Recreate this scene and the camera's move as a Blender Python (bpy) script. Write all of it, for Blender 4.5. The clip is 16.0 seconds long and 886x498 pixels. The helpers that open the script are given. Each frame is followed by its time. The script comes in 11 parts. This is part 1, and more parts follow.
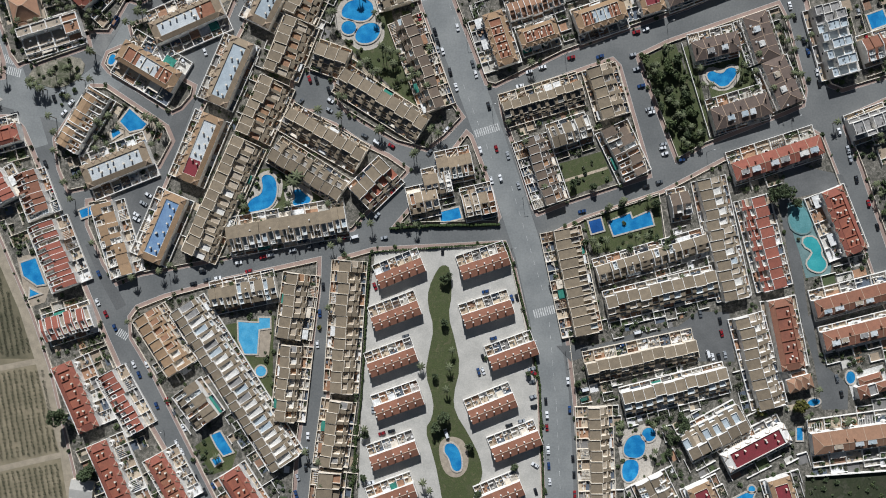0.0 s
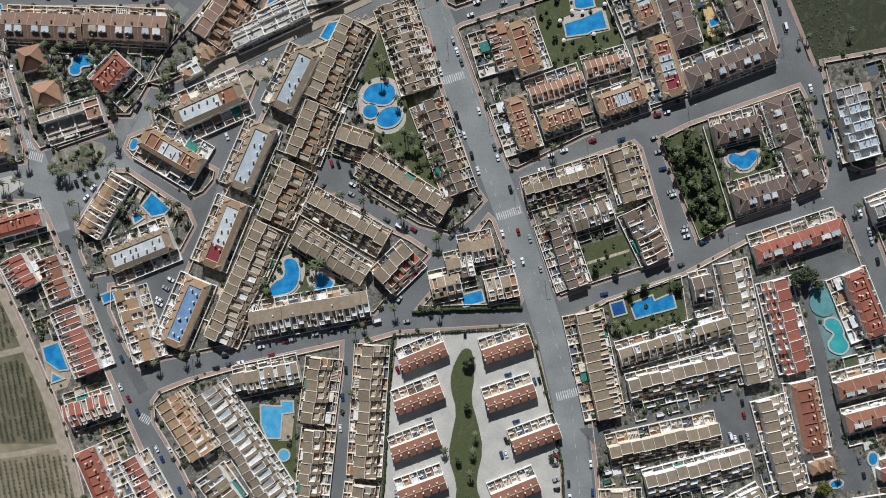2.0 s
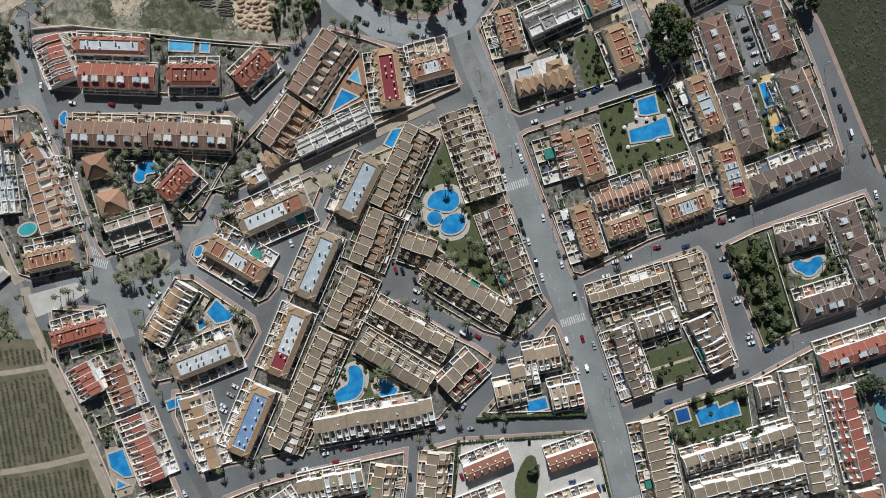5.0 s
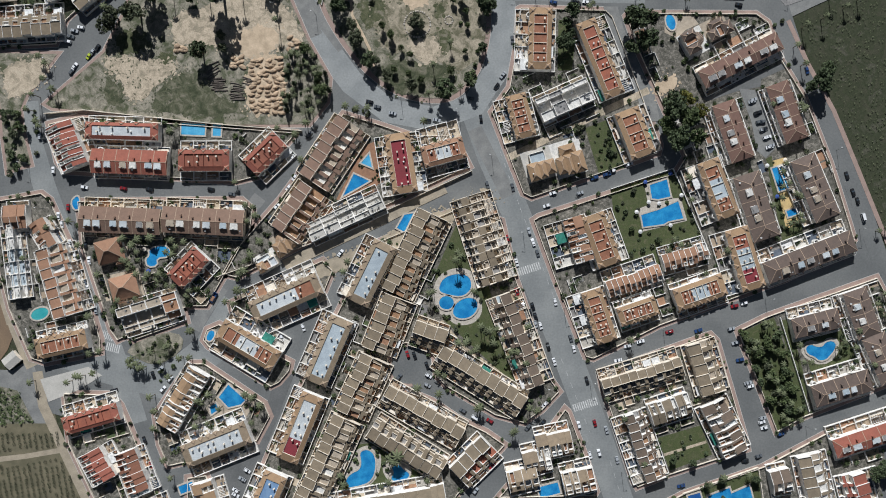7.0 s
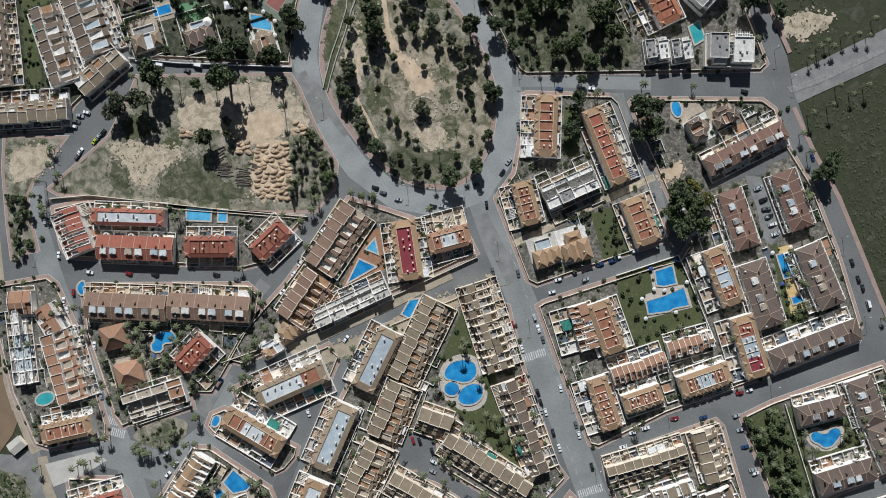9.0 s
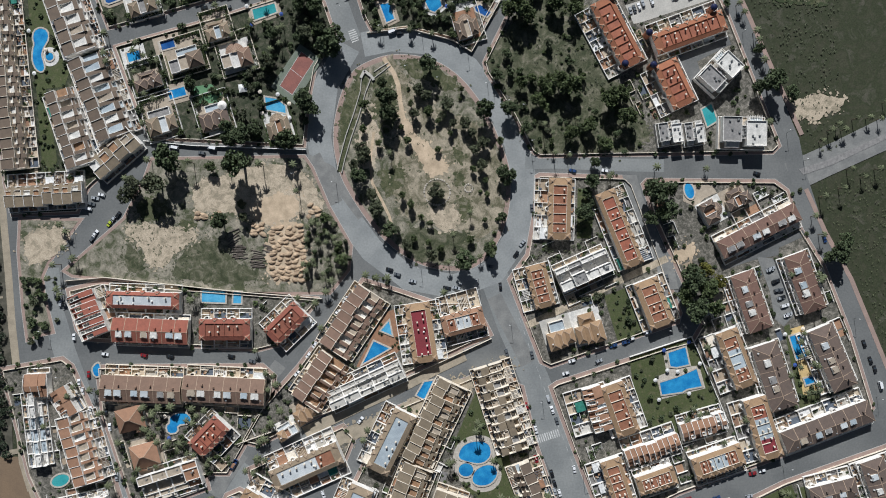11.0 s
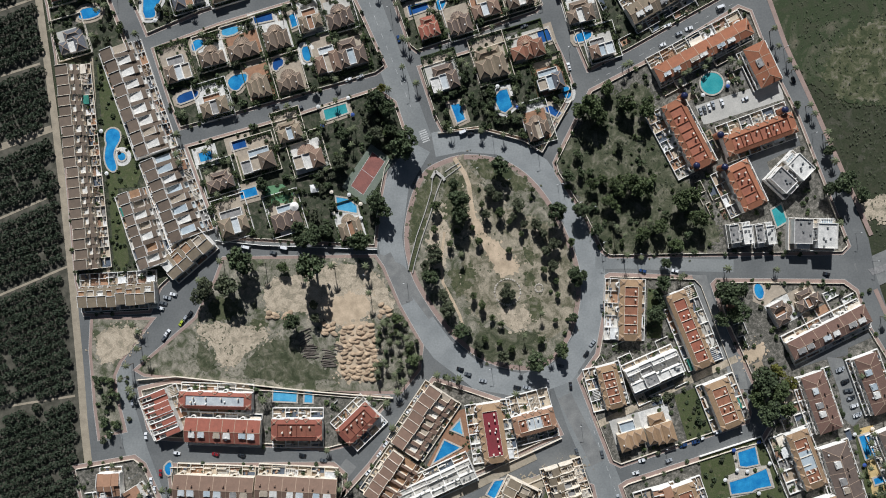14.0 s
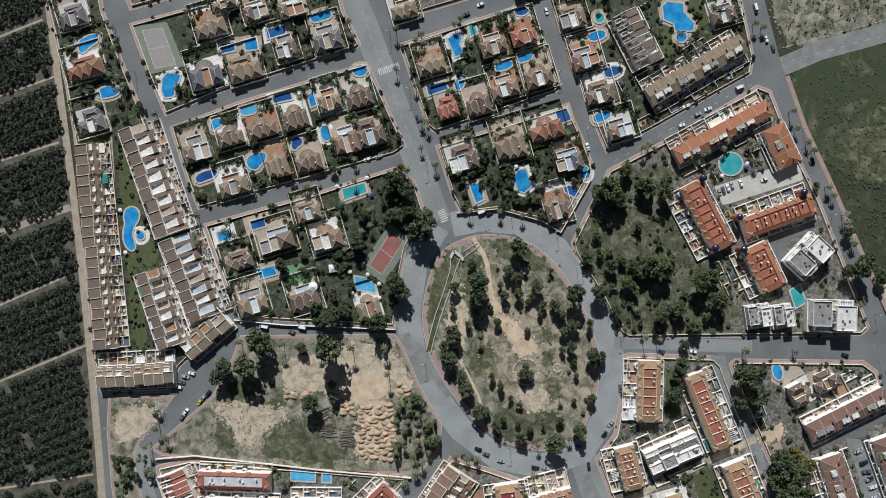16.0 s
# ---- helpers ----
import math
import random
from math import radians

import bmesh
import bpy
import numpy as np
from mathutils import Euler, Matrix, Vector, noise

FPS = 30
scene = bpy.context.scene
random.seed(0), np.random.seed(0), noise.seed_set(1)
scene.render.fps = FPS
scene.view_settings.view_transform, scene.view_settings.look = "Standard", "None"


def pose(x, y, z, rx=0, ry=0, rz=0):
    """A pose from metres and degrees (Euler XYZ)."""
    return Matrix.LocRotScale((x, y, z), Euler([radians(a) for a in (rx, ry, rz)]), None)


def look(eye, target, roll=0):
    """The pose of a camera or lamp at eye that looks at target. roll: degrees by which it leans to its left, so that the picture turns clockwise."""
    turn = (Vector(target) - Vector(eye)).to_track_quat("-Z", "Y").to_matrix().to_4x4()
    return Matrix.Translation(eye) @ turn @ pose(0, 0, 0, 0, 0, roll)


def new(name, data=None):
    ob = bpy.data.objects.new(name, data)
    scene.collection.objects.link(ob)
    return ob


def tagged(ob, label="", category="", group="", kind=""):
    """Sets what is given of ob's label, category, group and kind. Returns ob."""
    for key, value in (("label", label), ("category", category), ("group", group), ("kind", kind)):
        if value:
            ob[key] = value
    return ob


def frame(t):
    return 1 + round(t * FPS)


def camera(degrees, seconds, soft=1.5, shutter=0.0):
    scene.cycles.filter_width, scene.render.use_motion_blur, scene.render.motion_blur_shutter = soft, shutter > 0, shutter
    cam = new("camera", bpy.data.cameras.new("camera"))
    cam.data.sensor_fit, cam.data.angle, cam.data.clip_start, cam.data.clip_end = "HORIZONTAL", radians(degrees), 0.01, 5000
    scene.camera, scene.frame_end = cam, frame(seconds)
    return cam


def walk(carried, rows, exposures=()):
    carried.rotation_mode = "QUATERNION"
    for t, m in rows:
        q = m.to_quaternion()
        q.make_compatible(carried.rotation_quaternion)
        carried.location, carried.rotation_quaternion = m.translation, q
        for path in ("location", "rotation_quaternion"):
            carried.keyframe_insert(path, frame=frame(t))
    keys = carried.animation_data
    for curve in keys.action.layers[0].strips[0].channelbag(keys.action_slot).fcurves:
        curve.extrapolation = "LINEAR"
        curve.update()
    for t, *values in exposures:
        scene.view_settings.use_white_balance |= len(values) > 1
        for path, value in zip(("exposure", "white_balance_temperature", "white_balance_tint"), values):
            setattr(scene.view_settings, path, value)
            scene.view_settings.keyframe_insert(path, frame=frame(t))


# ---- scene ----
from mathutils.geometry import tessellate_polygon as tessellate

cam = camera(62.0, 16.0, soft=1.0)
# seconds, place in metres, turns in degrees: a drone high over the town, looking straight down
PATH = [
    (0.0, -0.2, 0.0, 430.01, -0.012, -0.0, -0.442),
    (0.5, -1.24, 12.93, 429.95, -0.014, 0.033, -0.513),
    (1.0, -3.52, 25.59, 430.03, 0.01, -0.013, -0.54),
    (1.5, -7.69, 37.06, 430.21, 0.073, -0.079, -0.601),
    (2.0, -13.52, 47.86, 430.45, 0.098, -0.104, -0.665),
    (2.5, -20.53, 57.92, 430.6, 0.118, -0.121, -0.668),
    (3.0, -28.14, 67.66, 430.64, 0.107, -0.096, -0.648),
    (3.5, -35.63, 77.29, 430.65, 0.115, -0.01, -0.656),
    (4.0, -41.15, 87.78, 430.58, 0.09, 0.075, -0.694),
    (6.5, -52.2, 146.97, 430.38, 0.151, 0.318, -0.682),
    (7.0, -53.11, 159.37, 430.33, 0.16, 0.351, -0.717),
    (7.5, -53.97, 171.6, 430.34, 0.199, 0.339, -0.679),
    (8.0, -54.76, 184.58, 430.3, 0.149, 0.332, -0.648),
    (8.5, -55.46, 196.83, 430.41, 0.186, 0.333, -0.657),
    (9.0, -56.14, 209.6, 430.55, 0.157, 0.297, -0.596),
    (11.5, -69.92, 267.81, 433.15, 0.187, 0.17, -0.705),
    (12.0, -76.88, 277.74, 433.68, 0.166, 0.152, -0.715),
    (12.5, -84.53, 287.16, 434.03, 0.153, 0.156, -0.697),
    (13.0, -92.77, 296.47, 434.28, 0.118, 0.138, -0.698),
    (13.5, -99.88, 306.05, 434.45, 0.153, 0.216, -0.678),
    (14.0, -104.95, 316.62, 434.55, 0.147, 0.248, -0.631),
    (14.5, -108.54, 327.89, 434.61, 0.163, 0.298, -0.616),
    (15.0, -111.26, 339.57, 434.58, 0.151, 0.297, -0.544),
    (15.5, -113.18, 351.61, 434.61, 0.147, 0.319, -0.549),
    (16.0, -114.79, 363.68, 434.74, 0.154, 0.325, -0.495),
]
walk(cam, [(t, pose(x, y, z, rx, ry, rz)) for t, x, y, z, rx, ry, rz in PATH])

# ---- light: a clear day, the sun beyond the top of the plan ----
SUN_UP, SUN_SIDE = 38.0, -6.0
sky_world = bpy.data.worlds.new("sky")
scene.world = sky_world
sky_world.use_nodes = True
sky = sky_world.node_tree.nodes.new("ShaderNodeTexSky")
sky.sky_type, sky.sun_disc = "NISHITA", False
sky.sun_elevation, sky.sun_rotation = radians(SUN_UP), radians(SUN_SIDE)
sky_world.node_tree.links.new(sky.outputs[0], sky_world.node_tree.nodes["Background"].inputs[0])
sky_world.node_tree.nodes["Background"].inputs[1].default_value = 0.028
lamp = bpy.data.lights.new("sun", "SUN")
lamp.energy, lamp.angle, lamp.color = 5.3, radians(0.55), (0.94, 0.965, 1.0)
new("sun", lamp).matrix_world = look((600 * math.cos(radians(SUN_UP)) * math.sin(radians(SUN_SIDE)), 600 * math.cos(radians(SUN_UP)) * math.cos(radians(SUN_SIDE)), 600 * math.sin(radians(SUN_UP))), (0, 0, 0))
scene.view_settings.exposure = 0.0


# ---- materials ----
def paint(name, color, other=None, size=3.0, fine=0.4, rough=0.85, bump=0.15, vary=0.12, metal=0.0, patchy=None):
    """A surface with two scales of variation (size and fine, in metres) between two colours (and a third in scattered spots), and a little shift from thing to thing."""
    mat = bpy.data.materials.new(name)
    mat.use_nodes = True
    nodes, links = mat.node_tree.nodes, mat.node_tree.links
    shader = nodes["Principled BSDF"]
    shader.inputs["Roughness"].default_value = rough
    shader.inputs["Metallic"].default_value = metal
    shader.inputs["Specular IOR Level"].default_value = 0.3
    place = nodes.new("ShaderNodeNewGeometry")
    big, small = nodes.new("ShaderNodeTexNoise"), nodes.new("ShaderNodeTexNoise")
    big.inputs["Scale"].default_value, big.inputs["Detail"].default_value = 1 / size, 5
    small.inputs["Scale"].default_value, small.inputs["Detail"].default_value = 1 / fine, 3
    for n in (big, small):
        links.new(place.outputs["Position"], n.inputs["Vector"])
    ramp = nodes.new("ShaderNodeValToRGB")
    ramp.color_ramp.elements[0].position, ramp.color_ramp.elements[1].position = 0.36, 0.64
    other = other or tuple(c * 0.72 for c in color)
    ramp.color_ramp.elements[0].color, ramp.color_ramp.elements[1].color = (*other, 1), (*color, 1)
    if patchy:
        big.inputs["Detail"].default_value, big.inputs["Roughness"].default_value, big.inputs["Distortion"].default_value = 9, 0.68, 0.7
        ramp.color_ramp.elements[0].position, ramp.color_ramp.elements[1].position = 0.40, 0.53
        spot = ramp.color_ramp.elements.new(0.66)
        spot.color = (*patchy, 1)
    links.new(big.outputs[0], ramp.inputs[0])
    hsv = nodes.new("ShaderNodeHueSaturation")
    links.new(ramp.outputs[0], hsv.inputs["Color"])
    info = nodes.new("ShaderNodeObjectInfo")
    grain = nodes.new("ShaderNodeMath")
    grain.operation = "MULTIPLY_ADD"
    links.new(small.outputs[0], grain.inputs[0])
    grain.inputs[1].default_value, grain.inputs[2].default_value = (1.1, 0.45) if patchy else (0.5, 0.75 - vary / 2)
    shift = nodes.new("ShaderNodeMath")
    shift.operation = "MULTIPLY_ADD"
    links.new(info.outputs["Random"], shift.inputs[0])
    shift.inputs[1].default_value = vary
    links.new(grain.outputs[0], shift.inputs[2])
    links.new(shift.outputs[0], hsv.inputs["Value"])
    links.new(hsv.outputs[0], shader.inputs["Base Color"])
    if bump:
        relief = nodes.new("ShaderNodeBump")
        relief.inputs["Strength"].default_value, relief.inputs["Distance"].default_value = bump, 0.1
        links.new(small.outputs[0], relief.inputs["Height"])
        links.new(relief.outputs[0], shader.inputs["Normal"])
    return mat


def tiles(name, color, other):
    """Clay roof tiles: uneven firing, dark lichen spots and the ripple of the courses."""
    other = tuple(0.55 * a + 0.45 * b for a, b in zip(color, other))
    return paint(name, color, other, size=2.4, fine=0.3, rough=0.9, bump=0.5, vary=0.26)


M = {}
M["meadow"] = paint("meadow", (0.031, 0.039, 0.018), (0.047, 0.049, 0.029), size=9, fine=0.8, bump=0.6, vary=0, patchy=(0.075, 0.072, 0.052))
M["greenfield"] = paint("green_field", (0.034, 0.05, 0.02), (0.05, 0.056, 0.03), size=16, fine=0.8, bump=0.6, vary=0, patchy=(0.12, 0.11, 0.076))
M["park_floor"] = paint("park_floor", (0.095, 0.097, 0.059), (0.041, 0.050, 0.024), size=6, fine=0.7, bump=0.5, vary=0, patchy=(0.198, 0.180, 0.135))
M["scrub"] = paint("scrub", (0.207, 0.192, 0.148), (0.068, 0.077, 0.041), size=7, fine=0.7, bump=0.5, vary=0, patchy=(0.333, 0.297, 0.234))
M["scrub_pale"] = paint("worn_park_soil", (0.270, 0.236, 0.173), (0.117, 0.110, 0.068), size=6, fine=0.6, bump=0.5, vary=0, patchy=(0.378, 0.324, 0.243))
M["weedy"] = paint("weedy_ground", (0.088, 0.092, 0.047), (0.041, 0.052, 0.022), size=5, fine=0.6, bump=0.5, vary=0, patchy=(0.189, 0.171, 0.126))
M["ridge"] = paint("ridge_tiles", (0.42, 0.31, 0.225), (0.33, 0.24, 0.175), size=1, fine=0.3)
M["ridge_pale"] = paint("pale_ridge_tiles", (0.56, 0.44, 0.34), (0.44, 0.34, 0.26), size=1, fine=0.3)
M["dome_blue"] = paint("blue_glazed_tiles", (0.022, 0.028, 0.075), (0.012, 0.016, 0.045), rough=0.25, bump=0.2, size=1, fine=0.3)
M["deck_teal"] = paint("blue_green_paving", (0.16, 0.25, 0.245), (0.12, 0.2, 0.2), size=4, fine=0.5, vary=0)
M["play_green"] = paint("artificial_turf", (0.09, 0.21, 0.105), (0.12, 0.24, 0.13), size=4, fine=0.5, vary=0)
M["dirt"] = paint("dirt", (0.55, 0.43, 0.305), (0.40, 0.31, 0.215), size=6, fine=0.8, vary=0)
M["heap"] = paint("heaped_soil", (0.46, 0.34, 0.23), (0.28, 0.205, 0.14), size=2.5, fine=0.5, bump=0.6, vary=0.3)
M["sand"] = paint("sand", (0.44, 0.365, 0.272), (0.265, 0.228, 0.165), size=5, fine=0.6, vary=0, patchy=(0.46, 0.39, 0.295))
M["brownfield"] = paint("ploughed_earth", (0.20, 0.14, 0.09), (0.17, 0.12, 0.08), size=8, fine=0.8, vary=0)
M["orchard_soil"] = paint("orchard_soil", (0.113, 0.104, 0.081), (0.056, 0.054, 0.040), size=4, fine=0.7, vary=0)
M["vine_soil"] = paint("vineyard_soil", (0.164, 0.144, 0.094), (0.108, 0.099, 0.063), size=7, fine=0.6, vary=0)
M["vine_soil_pale"] = paint("pale_vineyard_soil", (0.262, 0.222, 0.15), (0.185, 0.16, 0.105), size=9, fine=0.6, vary=0)
M["lawn"] = paint("lawn", (0.059, 0.077, 0.027), (0.079, 0.086, 0.041), size=4, fine=0.5, bump=0.4, vary=0, patchy=(0.113, 0.106, 0.059))
M["asphalt"] = paint("asphalt", (0.159, 0.163, 0.159), (0.122, 0.127, 0.126), size=22, fine=1.1, rough=0.8, vary=0)
M["asphalt_avenue"] = paint("avenue_asphalt", (0.236, 0.245, 0.239), (0.187, 0.197, 0.195), size=16, fine=1.1, rough=0.8, vary=0)
M["asphalt_pale"] = paint("sun_bleached_asphalt", (0.270, 0.281, 0.277), (0.216, 0.228, 0.227), size=14, fine=1.1, rough=0.8, vary=0)
M["asphalt_new"] = paint("newer_asphalt", (0.131, 0.133, 0.131), (0.106, 0.109, 0.108), size=10, fine=0.9, rough=0.8, vary=0)
M["asphalt_worn"] = paint("worn_asphalt", (0.225, 0.225, 0.214), (0.167, 0.169, 0.164), size=6, fine=0.9, vary=0)
M["pink_paving"] = paint("pink_paving", (0.333, 0.239, 0.203), (0.279, 0.207, 0.176), size=5, fine=0.5, vary=0)
M["yard_paving"] = paint("yard_paving", (0.140, 0.129, 0.109), (0.063, 0.062, 0.049), size=2.2, fine=0.5, vary=0, patchy=(0.270, 0.248, 0.211))
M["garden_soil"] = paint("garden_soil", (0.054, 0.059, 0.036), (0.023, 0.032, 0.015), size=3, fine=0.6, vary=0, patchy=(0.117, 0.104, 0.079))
M["concrete"] = paint("pale_concrete", (0.47, 0.45, 0.41), (0.40, 0.385, 0.35), size=8, fine=0.7, vary=0)
M["track"] = paint("gravel_track", (0.360, 0.306, 0.230), (0.279, 0.239, 0.180), size=4, fine=0.7, vary=0)
M["line"] = paint("road_marking", (0.62, 0.62, 0.60), (0.35, 0.35, 0.34), size=1.2, fine=0.4, vary=0)
M["kerb"] = paint("kerb_stone", (0.50, 0.47, 0.43), (0.42, 0.40, 0.37), size=2, fine=0.4, vary=0)
M["white"] = paint("white_render", (0.84, 0.815, 0.77), (0.69, 0.662, 0.615), size=2.5, fine=0.5)
M["cream"] = paint("cream_render", (0.78, 0.705, 0.595), (0.62, 0.545, 0.445), size=2.5, fine=0.5)
M["tan"] = tiles("tan_tiles", (0.230, 0.184, 0.129), (0.135, 0.110, 0.081))
M["paletan"] = tiles("pale_tan_tiles", (0.284, 0.219, 0.150), (0.180, 0.142, 0.103))
M["sandtile"] = tiles("sand_tiles", (0.333, 0.218, 0.128), (0.216, 0.149, 0.095))
M["brick"] = tiles("brick_orange_tiles", (0.324, 0.131, 0.072), (0.216, 0.095, 0.059))
M["deck_brick"] = paint("brick_orange_deck", (0.33, 0.125, 0.075), (0.26, 0.10, 0.065), size=3, fine=0.5)
M["brown"] = tiles("brown_tiles", (0.167, 0.126, 0.095), (0.106, 0.084, 0.068))
M["darkbrown"] = tiles("dark_brown_tiles", (0.140, 0.104, 0.086), (0.090, 0.072, 0.063))
M["redbrown"] = tiles("red_brown_tiles", (0.171, 0.101, 0.079), (0.117, 0.074, 0.059))
M["red"] = tiles("red_tiles", (0.306, 0.106, 0.074), (0.198, 0.077, 0.056))
M["rust"] = tiles("rust_tiles", (0.245, 0.112, 0.072), (0.162, 0.079, 0.054))
M["orange"] = tiles("orange_tiles", (0.324, 0.184, 0.117), (0.225, 0.131, 0.086))
M["clay"] = tiles("clay_tiles", (0.230, 0.149, 0.110), (0.158, 0.106, 0.081))
M["greytile"] = tiles("grey_tiles", (0.125, 0.13, 0.145), (0.08, 0.083, 0.095))
M["deck_white"] = paint("white_roof_coating", (0.53, 0.555, 0.56), (0.42, 0.45, 0.465), size=4, fine=0.6)
M["deck_pale"] = paint("pale_blue_roof_coating", (0.38, 0.435, 0.465), (0.31, 0.36, 0.395), size=4, fine=0.6)
M["deck_blue"] = paint("blue_roof_coating", (0.14, 0.24, 0.40), (0.19, 0.30, 0.45), size=4, fine=0.8)
M["deck_terra"] = paint("terracotta_deck", (0.297, 0.135, 0.081), (0.225, 0.099, 0.061), size=2.5, fine=0.4)
M["deck_ochre"] = paint("ochre_terrace_tiles", (0.310, 0.184, 0.106), (0.234, 0.135, 0.079), size=2.5, fine=0.4)
M["deck_rust"] = paint("rust_deck", (0.25, 0.095, 0.062), (0.19, 0.076, 0.052), size=4, fine=0.6)
M["deck_red"] = paint("red_deck", (0.315, 0.110, 0.068), (0.243, 0.088, 0.059), size=4, fine=0.6)
M["deck_maroon"] = paint("maroon_deck", (0.22, 0.035, 0.045), (0.17, 0.035, 0.04), size=4, fine=0.6)
M["floor_white"] = paint("white_floor_tiles", (0.66, 0.64, 0.60), (0.50, 0.49, 0.46), size=2, fine=0.5)
M["floor_terra"] = paint("terracotta_floor_tiles", (0.324, 0.180, 0.108), (0.261, 0.144, 0.090), size=2, fine=0.4)
M["floor_beige"] = paint("beige_floor_tiles", (0.396, 0.333, 0.259), (0.310, 0.261, 0.205), size=2, fine=0.4)
M["floor_grey"] = paint("grey_floor_tiles", (0.28, 0.27, 0.26), (0.20, 0.195, 0.19), size=2, fine=0.4)
M["floor_yellow"] = paint("yellow_paving", (0.55, 0.40, 0.18), (0.48, 0.35, 0.17), size=3, fine=0.5)
M["court_red"] = paint("red_court", (0.27, 0.11, 0.09), (0.22, 0.095, 0.08), size=5, fine=0.8)
M["court_green"] = paint("green_court", (0.155, 0.185, 0.14), (0.18, 0.2, 0.165), size=5, fine=0.8)
M["court_grey"] = paint("faded_court", (0.29, 0.25, 0.24), (0.25, 0.24, 0.22), size=5, fine=0.8)
M["glass"] = paint("window_glass", (0.03, 0.04, 0.05), rough=0.08, bump=0, vary=0.02)
M["wood"] = paint("timber", (0.20, 0.12, 0.07), size=1, fine=0.2)
M["log"] = paint("grey_logs", (0.15, 0.125, 0.105), (0.085, 0.072, 0.062), size=1.5, fine=0.3)
M["metal"] = paint("painted_steel", (0.20, 0.21, 0.21), rough=0.5, bump=0, size=1)
M["cloth_white"] = paint("white_canvas", (0.75, 0.75, 0.73), size=1.5, fine=0.4, vary=0.05)
M["cloth_green"] = paint("green_canvas", (0.04, 0.22, 0.17), size=1.5, fine=0.4)
M["cloth_blue"] = paint("blue_canvas", (0.05, 0.10, 0.32), size=1.5, fine=0.4)
M["trunk"] = paint("bark", (0.14, 0.105, 0.075), size=0.5, fine=0.15)
M["leaf_dark"] = paint("dark_leaves", (0.092, 0.12, 0.057), (0.05, 0.068, 0.036), size=1.3, fine=0.5, bump=0, vary=0.3)
M["leaf_green"] = paint("green_leaves", (0.105, 0.135, 0.054), (0.055, 0.075, 0.034), size=1.3, fine=0.5, bump=0, vary=0.3)
M["leaf_olive"] = paint("olive_leaves", (0.108, 0.12, 0.068), (0.06, 0.072, 0.044), size=1.0, fine=0.5, bump=0, vary=0.35)
M["leaf_palm"] = paint("palm_fronds", (0.14, 0.155, 0.085), (0.08, 0.095, 0.05), size=1.0, fine=0.4, bump=0, vary=0.25)
M["leaf_yellow"] = paint("yellow_green_leaves", (0.16, 0.15, 0.035), (0.08, 0.085, 0.02), size=1.0, fine=0.4, bump=0, vary=0.3)
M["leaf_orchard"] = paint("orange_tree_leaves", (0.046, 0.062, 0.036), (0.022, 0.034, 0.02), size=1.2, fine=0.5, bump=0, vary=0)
M["leaf_vine"] = paint("vine_leaves", (0.052, 0.062, 0.032), (0.03, 0.04, 0.02), size=1.2, fine=0.4, bump=0, vary=0)
M["flower"] = paint("bougainvillea", (0.28, 0.03, 0.14), (0.10, 0.06, 0.04), size=0.8, fine=0.3, bump=0)
M["hedge"] = paint("hedge", (0.05, 0.075, 0.022), (0.028, 0.045, 0.015), size=1, fine=0.4, bump=0.8)
M["tyre"] = paint("rubber", (0.02, 0.02, 0.02), bump=0, size=1)
M["stone"] = paint("pale_stone", (0.50, 0.46, 0.40), (0.38, 0.34, 0.29), size=1, fine=0.3)
for hue, rgb in (("white", (0.75, 0.76, 0.77)), ("silver", (0.36, 0.38, 0.40)), ("grey", (0.11, 0.12, 0.13)), ("black", (0.02, 0.021, 0.023)),
                 ("blue", (0.025, 0.06, 0.16)), ("red", (0.24, 0.02, 0.025)), ("lime", (0.42, 0.50, 0.06)), ("green", (0.04, 0.13, 0.10))):
    M["car_" + hue] = paint("car_paint_" + hue, rgb, tuple(0.93 * c for c in rgb), rough=0.25, bump=0, vary=0.05, size=2)


def mixed_floors(name, colors):
    """Patio floors: each piece takes one of several colours by its own chance, with grain over it."""
    mat = paint(name, (0.5, 0.5, 0.5), (0.42, 0.42, 0.42), size=2.0, fine=0.5, vary=0)
    nodes, links = mat.node_tree.nodes, mat.node_tree.links
    piece, ramp, mix = nodes.new("ShaderNodeNewGeometry"), nodes.new("ShaderNodeValToRGB"), nodes.new("ShaderNodeMix")
    ramp.color_ramp.interpolation = "CONSTANT"
    for i, c in enumerate(colors):
        e = ramp.color_ramp.elements[i] if i < 2 else ramp.color_ramp.elements.new(i / len(colors))
        e.position, e.color = i / len(colors), (*c, 1)
    links.new(piece.outputs["Random Per Island"], ramp.inputs[0])
    mix.data_type, mix.blend_type = "RGBA", "MULTIPLY"
    mix.inputs["Factor"].default_value = 1.0
    shader = nodes["Principled BSDF"]
    gray = shader.inputs["Base Color"].links[0].from_socket
    links.new(gray, mix.inputs["A"])
    links.new(ramp.outputs[0], mix.inputs["B"])
    links.new(mix.outputs["Result"], shader.inputs["Base Color"])
    return mat


M["patio"] = mixed_floors("patio_floors", [(1.15, 1.1, 1.0), (0.72, 0.42, 0.26), (1.0, 0.83, 0.62), (0.42, 0.4, 0.38), (1.4, 1.38, 1.35), (0.7, 0.55, 0.4), (0.15, 0.2, 0.09), (0.5, 0.3, 0.2), (0.8, 0.75, 0.66), (0.2, 0.24, 0.3)])


